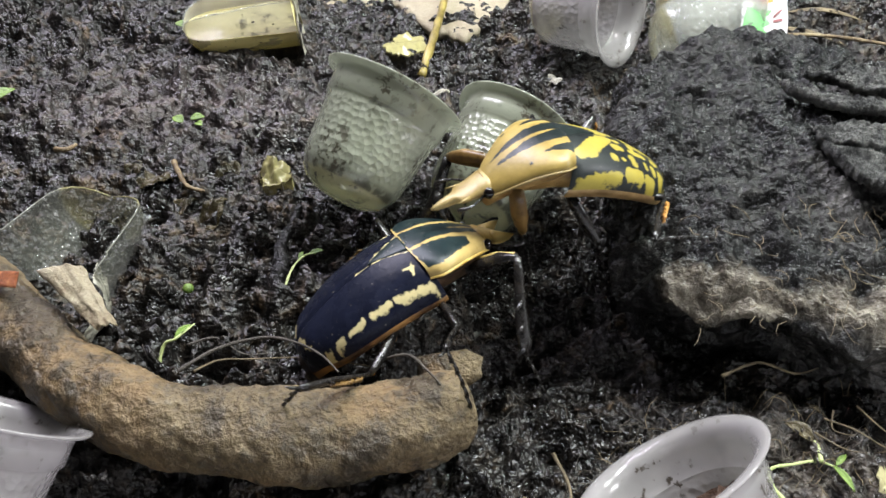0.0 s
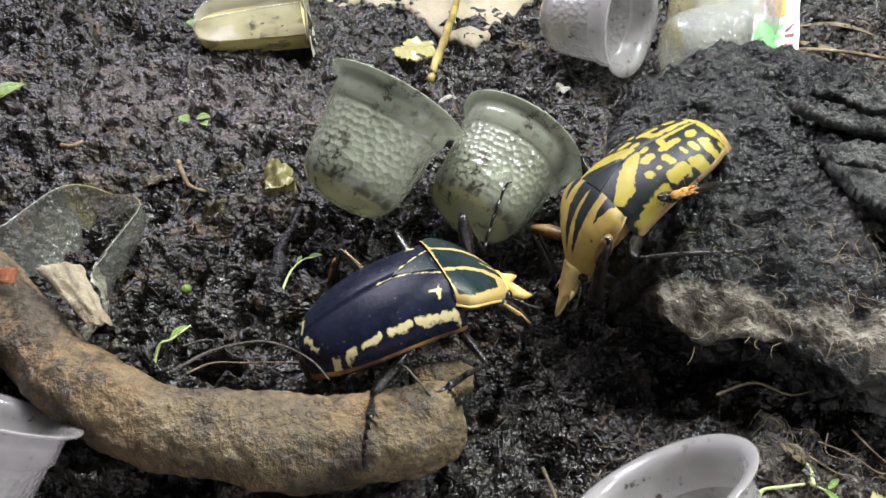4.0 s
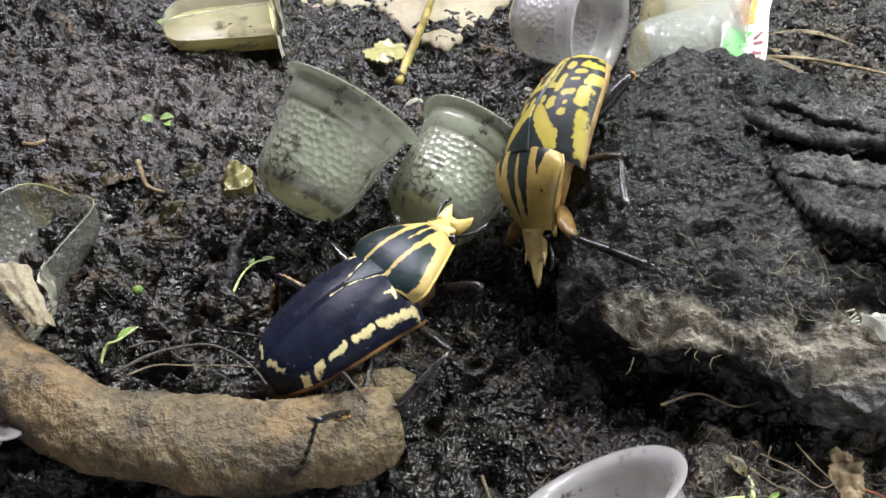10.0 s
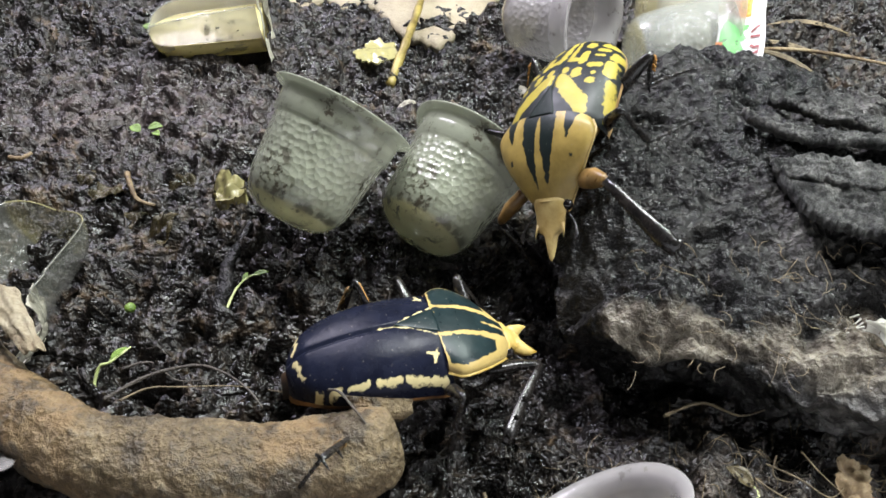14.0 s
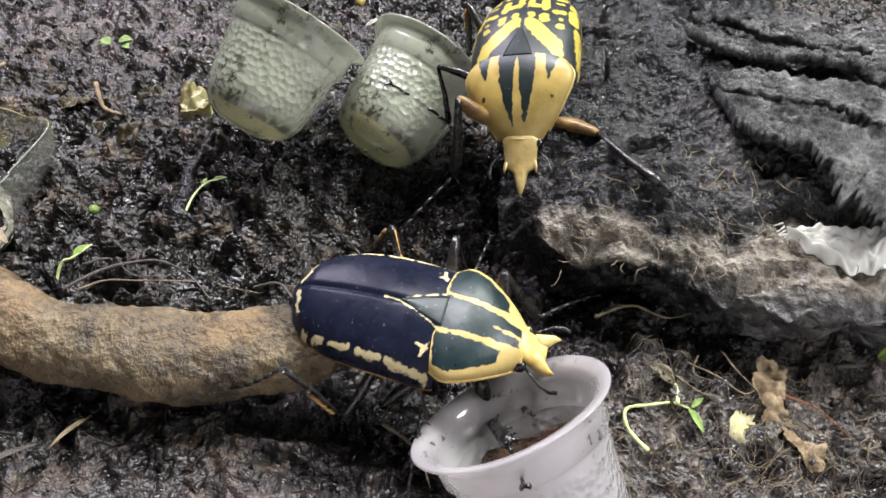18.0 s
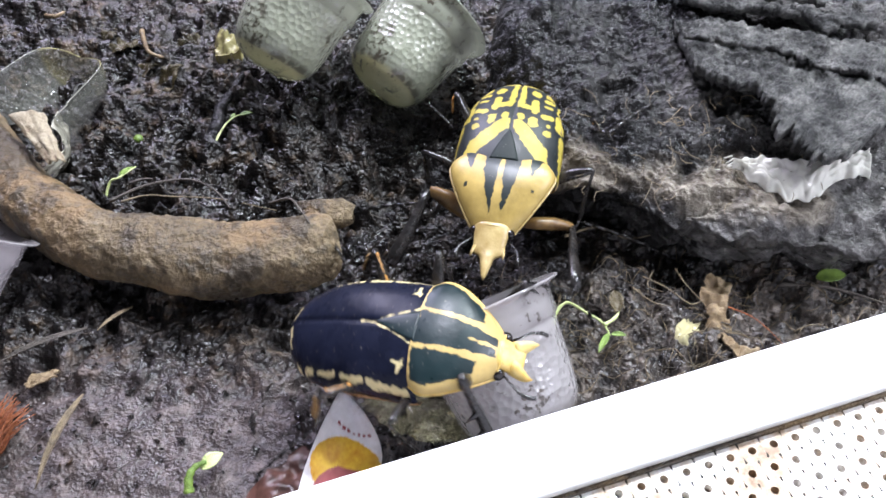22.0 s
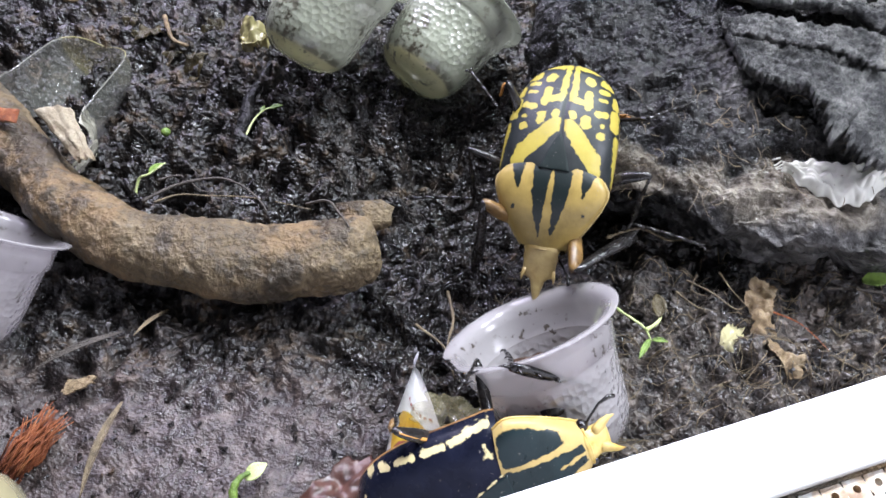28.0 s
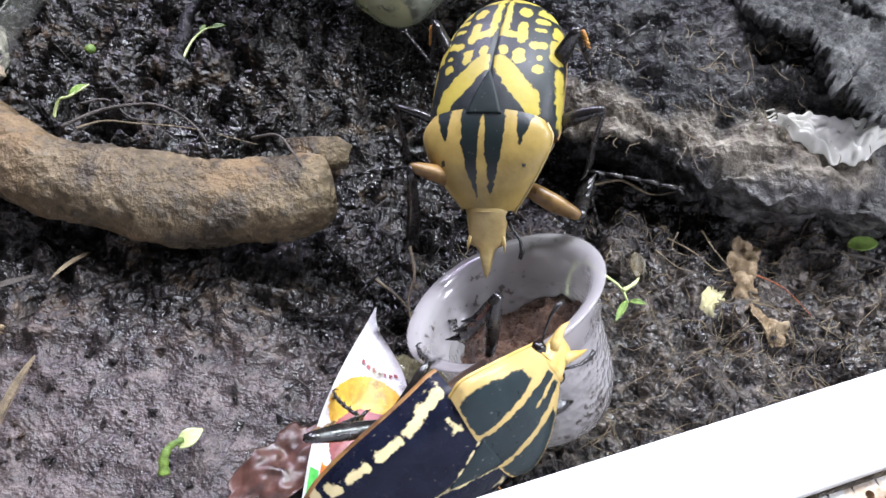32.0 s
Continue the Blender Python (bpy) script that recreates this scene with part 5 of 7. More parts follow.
def build_bark_fibres():
    """Short pale fibres caught on the worn front of the bark."""
    g = Geo()
    for k in range(90):
        x, y = RND.uniform(4.2, 12.5), RND.uniform(-2.6, 0.4)
        a, lo, turn_ = RND.uniform(0, 6.28), RND.uniform(0.25, 0.8), RND.uniform(-3, 3)
        pts = []
        for i in range(5):
            b = a + turn_ * i / 4
            x, y = x + lo / 4 * math.cos(b), y + lo / 4 * math.sin(b)
            pts.append((x, y, bark_top(x, y) + 0.22 + 0.12 * RND.random()))
        g.tube(pts, [0.007, 0.011, 0.011, 0.009, 0.004], 4)
    return solid("bark_fibres", g, STRAW, "fine pale fibres caught on the bark", "fibre", kind="stuff")


build_crumbs()
build_fibres(420, (-14, 16, -11.5, 17), TWIG, "fine dark root fibres matted in the soil")
build_fibres(520, (1.5, 14, -9.5, -2.4), TWIG, "fine dark root fibres matted beside the cup")
build_fibres(420, (3.0, 14, -8.5, -2.6), STRAW, "fine pale root fibres among the husks")
build_bark_fibres()


# ---- beetles ----
def capsule(p, a, b, r):
    d = (b[0] - a[0], b[1] - a[1])
    q = d[0] * d[0] + d[1] * d[1]
    t = 0 if q == 0 else max(0, min(1, ((p[0] - a[0]) * d[0] + (p[1] - a[1]) * d[1]) / q))
    return r - math.hypot(p[0] - a[0] - t * d[0], p[1] - a[1] - t * d[1])


SPOTS = [((1.30, 0.17), (1.18, 0.24), 0.15), ((1.18, 0.24), (0.84, 0.50), 0.21), ((0.84, 0.50), (0.46, 0.86), 0.235), ((0.46, 0.86), (0.22, 0.96), 0.18), ((1.58, 0.20), (1.50, 0.22), 0.10), ((1.47, 0.55), (1.33, 0.56), 0.13), ((1.12, 0.97), (1.14, 0.97), 0.11), ((1.41, 0.97), (1.42, 0.99), 0.065),
         ((1.70, 0.80), (1.74, 1.00), 0.095), ((1.45, 1.27), (1.85, 1.22), 0.12), ((1.20, 1.34), (0.05, 1.46), 0.065), ((2.60, 0.12), (2.00, 0.14), 0.095), ((2.00, 0.15), (1.95, 0.45), 0.10), ((2.22, 0.50), (1.85, 0.55), 0.115), ((2.15, 0.80), (2.15, 0.97), 0.055), ((2.40, 0.80), (2.42, 0.95), 0.085),
         ((2.66, 0.46), (2.58, 0.52), 0.125), ((2.08, 1.22), (2.27, 1.20), 0.11), ((2.65, 0.92), (2.66, 1.07), 0.12), ((2.78, 0.80), (2.65, 0.80), 0.06), ((3.04, 0.30), (3.06, 0.62), 0.135), ((2.72, 0.12), (3.10, 0.10), 0.075), ((3.02, 0.84), (2.96, 0.92), 0.065)]
EDGE = [((0.08, 1.30), (0.80, 1.25), 0.070), ((0.80, 1.25), (0.95, 1.22), 0.085), ((1.15, 1.20), (1.35, 1.20), 0.085), ((1.35, 1.20), (1.62, 1.18), 0.075), ((1.85, 1.16), (2.02, 1.15), 0.085), ((2.06, 1.14), (2.24, 1.12), 0.062), ((2.45, 1.09), (2.62, 1.06), 0.078), ((2.84, 1.00), (2.94, 0.95), 0.060), ((3.22, 0.36), (3.34, 0.14), 0.058), ((3.16, 0.62), (3.26, 0.46), 0.039),
        ((0.22, 0.80), (0.30, 0.98), 0.055), ((0.20, 0.88), (0.42, 0.84), 0.039), ((0.02, 0.46), (1.0, 0.03), 0.024), ((0.9, 0.02), (1.4, 0.0), 0.014)]
EDGE = [((a, b + (0.06 if b > 0.9 else 0)), (c, d + (0.06 if d > 0.9 else 0)), r) for (a, b), (c, d), r in EDGE]


def stripes_ochre(u, y):
    """Dark marks on the yellow beetle's shield; u runs from its hind edge to its front, y across."""
    y = abs(y)
    outer = np.interp(u, [0, 0.1, 0.45, 0.7, 0.86], [0.46, 0.48, 0.42, 0.30, 0.16])
    inner = np.interp(u, [0, 0.1, 0.2, 0.5, 0.7, 0.86], [-0.02, 0.025, 0.05, 0.09, 0.11, 0.14])
    band = min(outer - y, y - inner, 0.8 * (0.87 - u))
    k = min(u / 0.37, 1)
    tri = min(y - 0.71 - 0.06 * k, 1.02 - 0.22 * k ** 1.5 - y, 1.5 * (0.37 - u))
    return float(max(band, tri, 0.05 - math.hypot((u - 0.57) * 1.7, y - 0.87)))


def stripes_black(u, y):
    """Yellow lines on the black beetle's shield."""
    y = abs(y)
    margin = y - (shield_width(u) - 0.11 - 0.10 * u)
    line = 0.045 + 0.085 * u * u - abs(y - 0.46 + 0.12 * u)
    mid = 0.035 - y if u > 0.62 else -0.1
    return float(max(margin, line, mid, 1.8 * (u - 0.94), 0.045 - 1.8 * u, min(1.8 * (u - 0.75), y - 0.30)))


def wing_width(s):
    """Half the width of both wing cases: nearly parallel sides, a blunt rounded end."""
    k = max(0.0, (s - 0.2) / 0.8)
    return (1.36 + 0.06 * math.sin(min(1, s / 0.08) * math.pi / 2)) * max(0.0, 1 - k ** 3.0) ** 0.48 + 0.015


def shield_width(u):
    """Half the shield's width: broad behind, tapering to the neck."""
    xs, ws = [0, 0.08, 0.2, 0.4, 0.6, 0.8, 0.93, 1], [1.20, 1.36, 1.40, 1.29, 1.10, 0.84, 0.63, 0.48]
    return float(sum(np.interp(u + d, xs, ws) for d in (-0.06, -0.03, 0, 0.03, 0.06)) / 5)


LEG_LENGTHS = [(1.35, 2.3, 2.1), (1.5, 1.7, 2.1), (1.55, 2.1, 1.9)]


def build_leg(b, k, y0, root_, thick, spec):
    """Thigh, shin and foot, each along its own x; motions() sets them end to end."""
    la, lb, lc = LEG_LENGTHS[k]
    g = Geo().tube([(0, 0, 0), (la * 0.25, 0, 0.02), (la * 0.6, 0, 0.05), (la * 0.9, 0, 0.02), (la, 0, 0)], [thick * 0.8, thick * 1.05, thick * 1.1, thick * 0.75, thick * 0.5], 14, 0.7)
    thigh = part("thigh", g, spec["thigh"][k], b)
    if spec["streak"][k]:
        part("thigh_stripe", Geo().tube([(la * 0.15, 0, thick * 0.92), (la * 0.55, 0, thick * 1.0), (la * 0.95, 0, thick * 0.55)], [thick * 0.25, thick * 0.42, thick * 0.25], 8, 0.4), spec["streak"][k], thigh, "yellow stripe along the thigh")
    broad = (1.0, 0.62, 0.66)[k] * thick
    g = Geo().tube([(0, 0, 0), (lb * 0.15, 0, 0), (lb * 0.5, 0, -0.03), (lb * 0.85, 0, 0), (lb, 0, 0)], [broad * 0.55, broad * 0.6, broad * 0.8, broad * 1.0, broad * 0.7], 12, 0.65)
    for q in ((0.45, 0.68, 0.9) if k == 0 else (0.55, 0.95)):
        g.tube([(lb * q, 0, 0), (lb * q + 0.10, y0 * 0.5 * broad, 0), (lb * q + 0.16, y0 * (broad + 0.16), 0.03)], [broad * 0.5, broad * 0.4, 0.008], 7)
    g.tube([(lb * 0.97, 0, 0), (lb + 0.12, -y0 * 0.10, -0.05), (lb + 0.22, -y0 * 0.13, -0.10)], [0.05, 0.035, 0.006], 6)
    shin = part("shin", g, spec["shin"][k], b)
    if k == 2:
        g = Geo()
        for i in range(46):
            x, a = lb * RND.uniform(0.12, 0.50), RND.uniform(-0.9, 0.9)
            h = broad * 0.6
            g.tube([(x, h * math.sin(a), h * math.cos(a)), (x + 0.08, (h + 0.05) * math.sin(a), (h + 0.05) * math.cos(a)), (x + 0.17, (h + 0.05) * math.sin(a), (h + 0.05) * math.cos(a))], [0.03, 0.026, 0.008], 5)
        part("brush", g, spec["brush"], shin, "orange-brown hair brush")
    g = Geo()
    for q in range(5):
        a, c = lc * q / 5.3, lc * (q + 0.93) / 5.3
        lift = 0.05 * math.sin((q + 0.5) / 5 * math.pi)
        g.tube([(a, 0, lift), (0.6 * c + 0.4 * a, 0, lift + 0.01), (c, 0, lift - 0.01)], [0.032, 0.042, 0.056], 8)
        for w in (1, -1):
            g.tube([(c - 0.04, 0.03 * w, lift - 0.02), (c + 0.05, 0.07 * w, lift - 0.06)], [0.015, 0.004], 4)
    for w in (1, -1):
        g.tube([(lc * 0.94, 0, 0), (lc * 0.985, 0.08 * w, 0.01), (lc * 1.02, 0.10 * w, -0.06), (lc, 0.08 * w, -0.12)], [0.034, 0.03, 0.02, 0.005], 6)
    foot = part("foot", g, LEG_BLACK, b)
    return thigh, shin, foot, Vector((root_[0], root_[1] * y0, root_[2]))


def beetle(name_label, spec):
    b = thing("beetle", name_label, "beetle", group="fighting beetles")
    jz, fz, fx, tz, long = spec["jz"], spec["fz"], spec["fx"], spec["tz"], spec["long"]

    def top(s):
        return jz + (tz - jz) * s ** 1.7 + 0.10 * math.sin(math.pi * s) - 0.30 * max(0.0, (s - 0.86) / 0.14) ** 2

    def wing_point(s, v):
        a = v * math.pi / 2
        y = wing_width(s) * math.sin(a)
        z = top(s) - (spec["deep"] - 0.36 * s) * (1 - math.cos(a) ** 0.8 if v < 1 else 1) - 0.05 * math.exp(-y * y / 0.004)
        return (-long * s + 0.10 * (1 - s) * (y / 1.4) ** 2, y, z)

    for side in (1, -1):
        g, sd, rows, edge = Geo(), [], [], []
        for i in range(130):
            s = i / 129
            row = []
            for j in range(60):
                x, y, z = wing_point(s, j / 59)
                row.append((x, side * y, z))
                d = max(capsule((-x, y), p, q, r * spec["swell"]) for p, q, r in spec["marks"])
                sd.append(max(min(d, 0.1), -0.1))
            rows.append(row)
            x, y, z = row[-1]
            edge.append([(x, y + side * 0.004, z + 0.012), (x, y + side * 0.012, z - 0.05), (x, y * 0.985, z - 0.12), (x, y * 0.90, z - 0.24)])
        g.grid(rows, flip=side > 0)
        g.a["sd"] = sd
        case = part("wing_case", g, spec["wing"], b)
        part("wing_edge", Geo().grid(edge, flip=side > 0), spec["edge"], case, spec["edge_label"])
    sc, rows = Geo(), []
    for i in range(20):
        u = i / 19
        w = 0.37 * (1 - u) ** 0.85 + 0.01
        rows.append([(-0.04 - 0.98 * u, w * v, top(0.31 * u) + 0.014 - 0.02 * v * v) for v in np.linspace(-1, 1, 11).tolist()])
    sc.sheet(rows, 0.05)
    sc.a["sd"] = [-0.1] * len(sc.v)
    part("scutellum", sc, spec["scut"], b)
    # belly under the wing cases, its blunt end showing behind them
    rows = []
    for i in range(28):
        s = i / 27
        x = 0.9 - (long + 1.0) * s
        r = wing_width(min(0.97, max(0, -x / long))) * 0.93 if x < 0 else 1.2 - 0.3 * x
        r *= (0.6 + 0.4 * math.sin(min(1, s * 5 + 0.2) * math.pi / 2)) * (1 - max(0, (s - 0.86) / 0.14) ** 2 * 0.6)
        zt = (top(min(1, max(0, -x / long))) if x < 0 else jz - 0.3 * x) - 0.60
        rows.append([(x, r * math.cos(a), zt + (0.30 if math.sin(a) > 0 else 0.80 - 0.35 * s) * math.sin(a)) for a in (2 * math.pi * j / 32 for j in range(32))])
    part("belly", Geo().grid(rows, wrap=True).cap(32).cap(32, True), spec["belly"], b)
    # the shield with the head, which nod together
    pivot = (0, 0, 1.0)
    g, rows, sd = Geo(), [], []
    for i in range(80):
        u = i / 79
        w = shield_width(u)
        zc = jz + (fz - jz) * (0.35 * u + 0.65 * u * u) + 0.10 * math.sin(math.pi * u)
        row = []
        for j in range(101):
            v = j / 50 - 1
            a = v * math.pi / 2
            y = w * math.sin(a)
            z = zc - (0.46 - 0.10 * u) * (1 - math.cos(a) ** 0.75 if abs(v) < 1 else 1)
            x = fx * u - 0.14 * (1 - u) * (1 - (y / 1.4) ** 2) + 0.06 * u * (1 - (y / max(w, 0.1)) ** 2)
            row.append((x, y, z))
            sd.append(max(min(spec["stripes"](u, y), 0.1), -0.1))
        rows.append(row)
    # a thin turned-down rim all round
    g.grid(rows, flip=True)
    g.a["sd"] = sd
    shield = part("shield", g, spec["shield"], b, origin=pivot)
    rim = [(x * 1.0, y * 1.004, z) for x, y, z in [r[0] for r in rows] + rows[-1][1:-1] + [r[-1] for r in rows[::-1]]]
    ring = part("shield_rim", Geo().tube(rim, 0.035, 8, 0.8), spec["rim"], shield)
    ring.location = Vector((0, 0, -1.0)) * CM
    rows = []
    for i in range(12):
        u = i / 11
        x, r = -0.05 + (fx - 0.02) * u, (shield_width(u) - 0.06)
        zt = jz + (fz - jz) * (0.35 * u + 0.65 * u * u) - 0.34
        rows.append([(x, r * math.cos(a), zt + (0.1 if math.sin(a) > 0 else 0.62 - 0.2 * u) * math.sin(a)) for a in (2 * math.pi * j / 24 for j in range(24))])
    belly = part("breast", Geo().grid(rows, wrap=True).cap(24).cap(24, True), spec["belly"], shield)
    belly.location = Vector((0, 0, -1.0)) * CM
    hx, hz = spec["hx"], spec["hz"]
    d = Vector((hx - fx, 0, hz - fz))
    d.normalize()
    up = Vector((-d.z, 0, d.x))
    base = Vector((fx - 0.12, 0, fz - 0.10))

    def hp(a, y, h):
        p = base + d * a + up * h
        return (p.x, y, p.z)

    span_ = (Vector((hx, 0, hz)) - base).length
    g, rows = Geo(), []
    for a, w, t in spec["head"](span_):
        rows.append([hp(a, w * math.copysign(abs(math.cos(q)) ** 0.7, math.cos(q)), t * math.sin(q) * (1.0 if math.sin(q) > 0 else 1.3) - 0.10 * math.cos(q) ** 2 * t) for q in (2 * math.pi * j / 28 for j in range(28))])
    g.grid(rows, wrap=True).cap(28).cap(28, True)
    for tube_pts, tube_r in spec["prongs"]:
        for y0 in (1, -1):
            g.tube([hp(a, y * y0, h) for a, y, h in tube_pts], tube_r, 12, 0.6)
    head = part("head", g, spec["headmat"], shield)
    head.location = Vector((0, 0, -1.0)) * CM
    for y0 in (1, -1):
        eye = part("eye", Geo().ball(hp(0.20, 0.44 * y0, -0.08), 0.15, 18, 12), EYE, shield)
        eye.location = Vector((0, 0, -1.0)) * CM
        line = [hp(0.34, 0.42 * y0, -0.1), hp(0.52, 0.58 * y0, -0.04), hp(0.72, 0.74 * y0, 0.02), hp(0.95, 0.80 * y0, 0.08), hp(1.10, 0.76 * y0, 0.12)]
        feeler = part("antenna", Geo().tube(line, [0.03, 0.028, 0.03, 0.055, 0.045], 8), LEG_BLACK, shield)
        feeler.location = Vector((0, 0, -1.0)) * CM
    legs = [build_leg(b, k, y0, root_, thick, spec) for k, (root_, thick) in enumerate(spec["legs"]) for y0 in (1, -1)]
    return b, shield, legs


def head_plate(span_):
    """A flat tapering plate that ends in one pointed horn."""
    return [(0.0, 0.40, 0.18), (0.06, 0.45, 0.20), (0.14, 0.48, 0.19), (0.30, 0.45, 0.16), (0.50, 0.42, 0.12), (0.74, 0.405, 0.10), (0.86, 0.37, 0.09), (0.91, 0.24, 0.10), (0.98, 0.18, 0.10), (span_ * 0.80, 0.115, 0.09), (span_ * 0.93, 0.06, 0.06), (span_, 0.012, 0.02)]


def head_fork(span_):
    """A broad plate that flares towards its fork."""
    return [(0.0, 0.36, 0.18), (0.08, 0.40, 0.20), (0.25, 0.37, 0.17), (0.42, 0.35, 0.13), (0.56, 0.36, 0.10), (0.66, 0.36, 0.07), (0.70, 0.30, 0.05)]


SIDE_TEETH = ([(0.66, 0.35, 0), (0.84, 0.40, 0.03), (1.0, 0.415, 0.07)], [0.08, 0.055, 0.008])
FORK = ([(0.40, 0.20, 0.01), (0.54, 0.26, 0.03), (0.66, 0.34, 0.07), (0.78, 0.41, 0.13), (0.90, 0.43, 0.20)], [0.19, 0.18, 0.145, 0.09, 0.012])
YELLOW = dict(swell=0.93, deep=0.98, brush=LEG_ORANGE, jz=1.62, fz=0.53, fx=1.66, tz=0.95, long=3.29, hx=3.00, hz=-0.16, marks=SPOTS, wing=WING_YELLOW, shield=SHIELD_YELLOW, scut=SCUT_DARK, belly=BELLY_TAN, headmat=HEAD_TAN, head=head_plate, prongs=(SIDE_TEETH,), stripes=stripes_ochre, rim=HEAD_TAN,
              edge=EDGE_TAN, edge_label="tan wing edge", thigh=[LEG_TAN, LEG_BLACK, LEG_BLACK], shin=[LEG_BLACK, LEG_BLACK, LEG_BLACK], streak=[None, None, None],
              legs=[((1.05, 0.70, 0.35), 0.235), ((-0.2, 0.95, 0.40), 0.15), ((-1.3, 0.95, 0.40), 0.17)])
BLACKB = dict(swell=0.74, deep=1.02, brush=LEG_TAN, jz=1.47, fz=0.87, fx=1.72, tz=0.86, long=3.52, hx=2.71, hz=0.37, marks=EDGE, wing=WING_BLACK, shield=SHIELD_BLACK, scut=SHIELD_BLACK, belly=BELLY, headmat=HEAD_YELLOW, head=head_fork, prongs=(FORK,), stripes=stripes_black, rim=HEAD_YELLOW,
              edge=EDGE_BROWN, edge_label="orange-brown wing edge", thigh=[LEG_BLACK, LEG_BLACK, LEG_BLACK], shin=[LEG_BLACK, LEG_BLACK, LEG_BLACK], streak=[HEAD_YELLOW, None, LEG_ORANGE],
              legs=[((1.05, 0.70, 0.25), 0.18), ((-0.1, 0.95, 0.25), 0.14), ((-1.2, 0.95, 0.22), 0.16)])
yellow_beetle, yellow_shield, yellow_legs = beetle("yellow and black spotted beetle with an ochre striped shield", YELLOW)
black_beetle, black_shield, black_legs = beetle("glossy black beetle with cream edge marks and yellow forked horn", BLACKB)

YELLOW_ROWS = [
    (0, 1.18, 1.53, 2.7, 13.9, -18.4, -167.8),
    (1, 2.69, 1.92, 2.4, 4.2, -8.3, -152),
    (2, 2.95, 1.76, 2.05, 11.7, 4.7, -138.1),
    (3, 3.19, 1.58, 1.28, 21.2, 30.2, -155.9),
    (6, 3.89, 2.25, 2.39, 27.9, 27.7, -130),
    (7, 3.66, 2.63, 1.92, 29.2, 28.5, -125.9),
    (8, 3.53, 3.4, 1.49, 28.8, 35.9, -117.1),
    (9, 3.57, 3.1, 1.75, 31.4, 30.6, -117.6),
    (10, 3.38, 3.28, 2.21, 47.2, 32.7, -111),
    (11, 3.44, 3.38, 2.64, 47.5, 28.2, -109.6),
    (12, 3.62, 3.72, 2.4, 45.4, 31.6, -107.8),
    (13, 3.57, 3.43, 2.72, 43.5, 25, -107.6),
    (15.5, 3.68, 3.84, 2.92, 19.9, 5.3, -115.2),
    (16, 3.64, 3.83, 2.9, 20.4, 4.2, -115.7),
    (16.5, 3.62, 3.59, 3.04, 20.5, 2, -115.8),
    (17, 3.57, 3.19, 3.3, 22.4, 0.1, -111.9),
    (17.5, 3.57, 2.81, 2.62, 18.1, 6.5, -104.3),
    (18, 3.86, 3.21, 2.18, 12.8, 9.6, -98.4),
    (19, 4.14, 2.05, 3.01, 5.5, 6.6, -102.4),
    (20, 4.16, 1.42, 2.49, 11.5, 15, -95.4),
    (20.5, 4.4, 1.32, 2.1, 7.6, 13.3, -96.3),
    (21, 4.93, -0.55, 2.45, 4.5, 12.4, -102),
    (21.5, 4.22, -1.22, 2.85, -18.5, -4.7, -102.9),
    (22, 3.61, -1.65, 0.93, 1, 9.5, -99.1),
    (22.5, 3.9, -1.49, 0.97, -1.6, 32.9, -103),
    (23, 3.95, -1.59, 1.17, -2.5, 32.5, -102),
    (23.5, 3.96, -1.36, 1.04, -0.1, 30.7, -102.9),
    (24, 3.51, -0.44, 1.55, -4.1, 19.3, -116),
    (24.5, 3.54, -0.41, 1.51, -3.8, 18.4, -116.3),
    (25, 3.57, -0.44, 1.51, -2.7, 18, -116.9),
    (25.5, 3.56, -0.49, 1.54, -2.8, 18.3, -116.7),
    (27.5, 3.74, -2.03, 1.6, 2.1, 23.2, -100.9),
    (28, 3.76, -1.99, 1.55, 1.2, 23.1, -100.5),
    (28.5, 3.7, -1.83, 1.44, -0.6, 22.4, -101.8),
    (29, 3.58, -3.1, 2.34, -0.1, 17.7, -96.9),
    (29.5, 3.73, -4, 2.31, 3.1, 15.8, -89.7),
    (30, 3.78, -4.01, 2.29, 6.3, 16.9, -88.1),
    (31, 3.06, -3.59, 2.23, 8.8, 17.1, -97.5),
    (32, 2.97, -3.06, 2.36, 18.5, 17.2, -95.7),
]
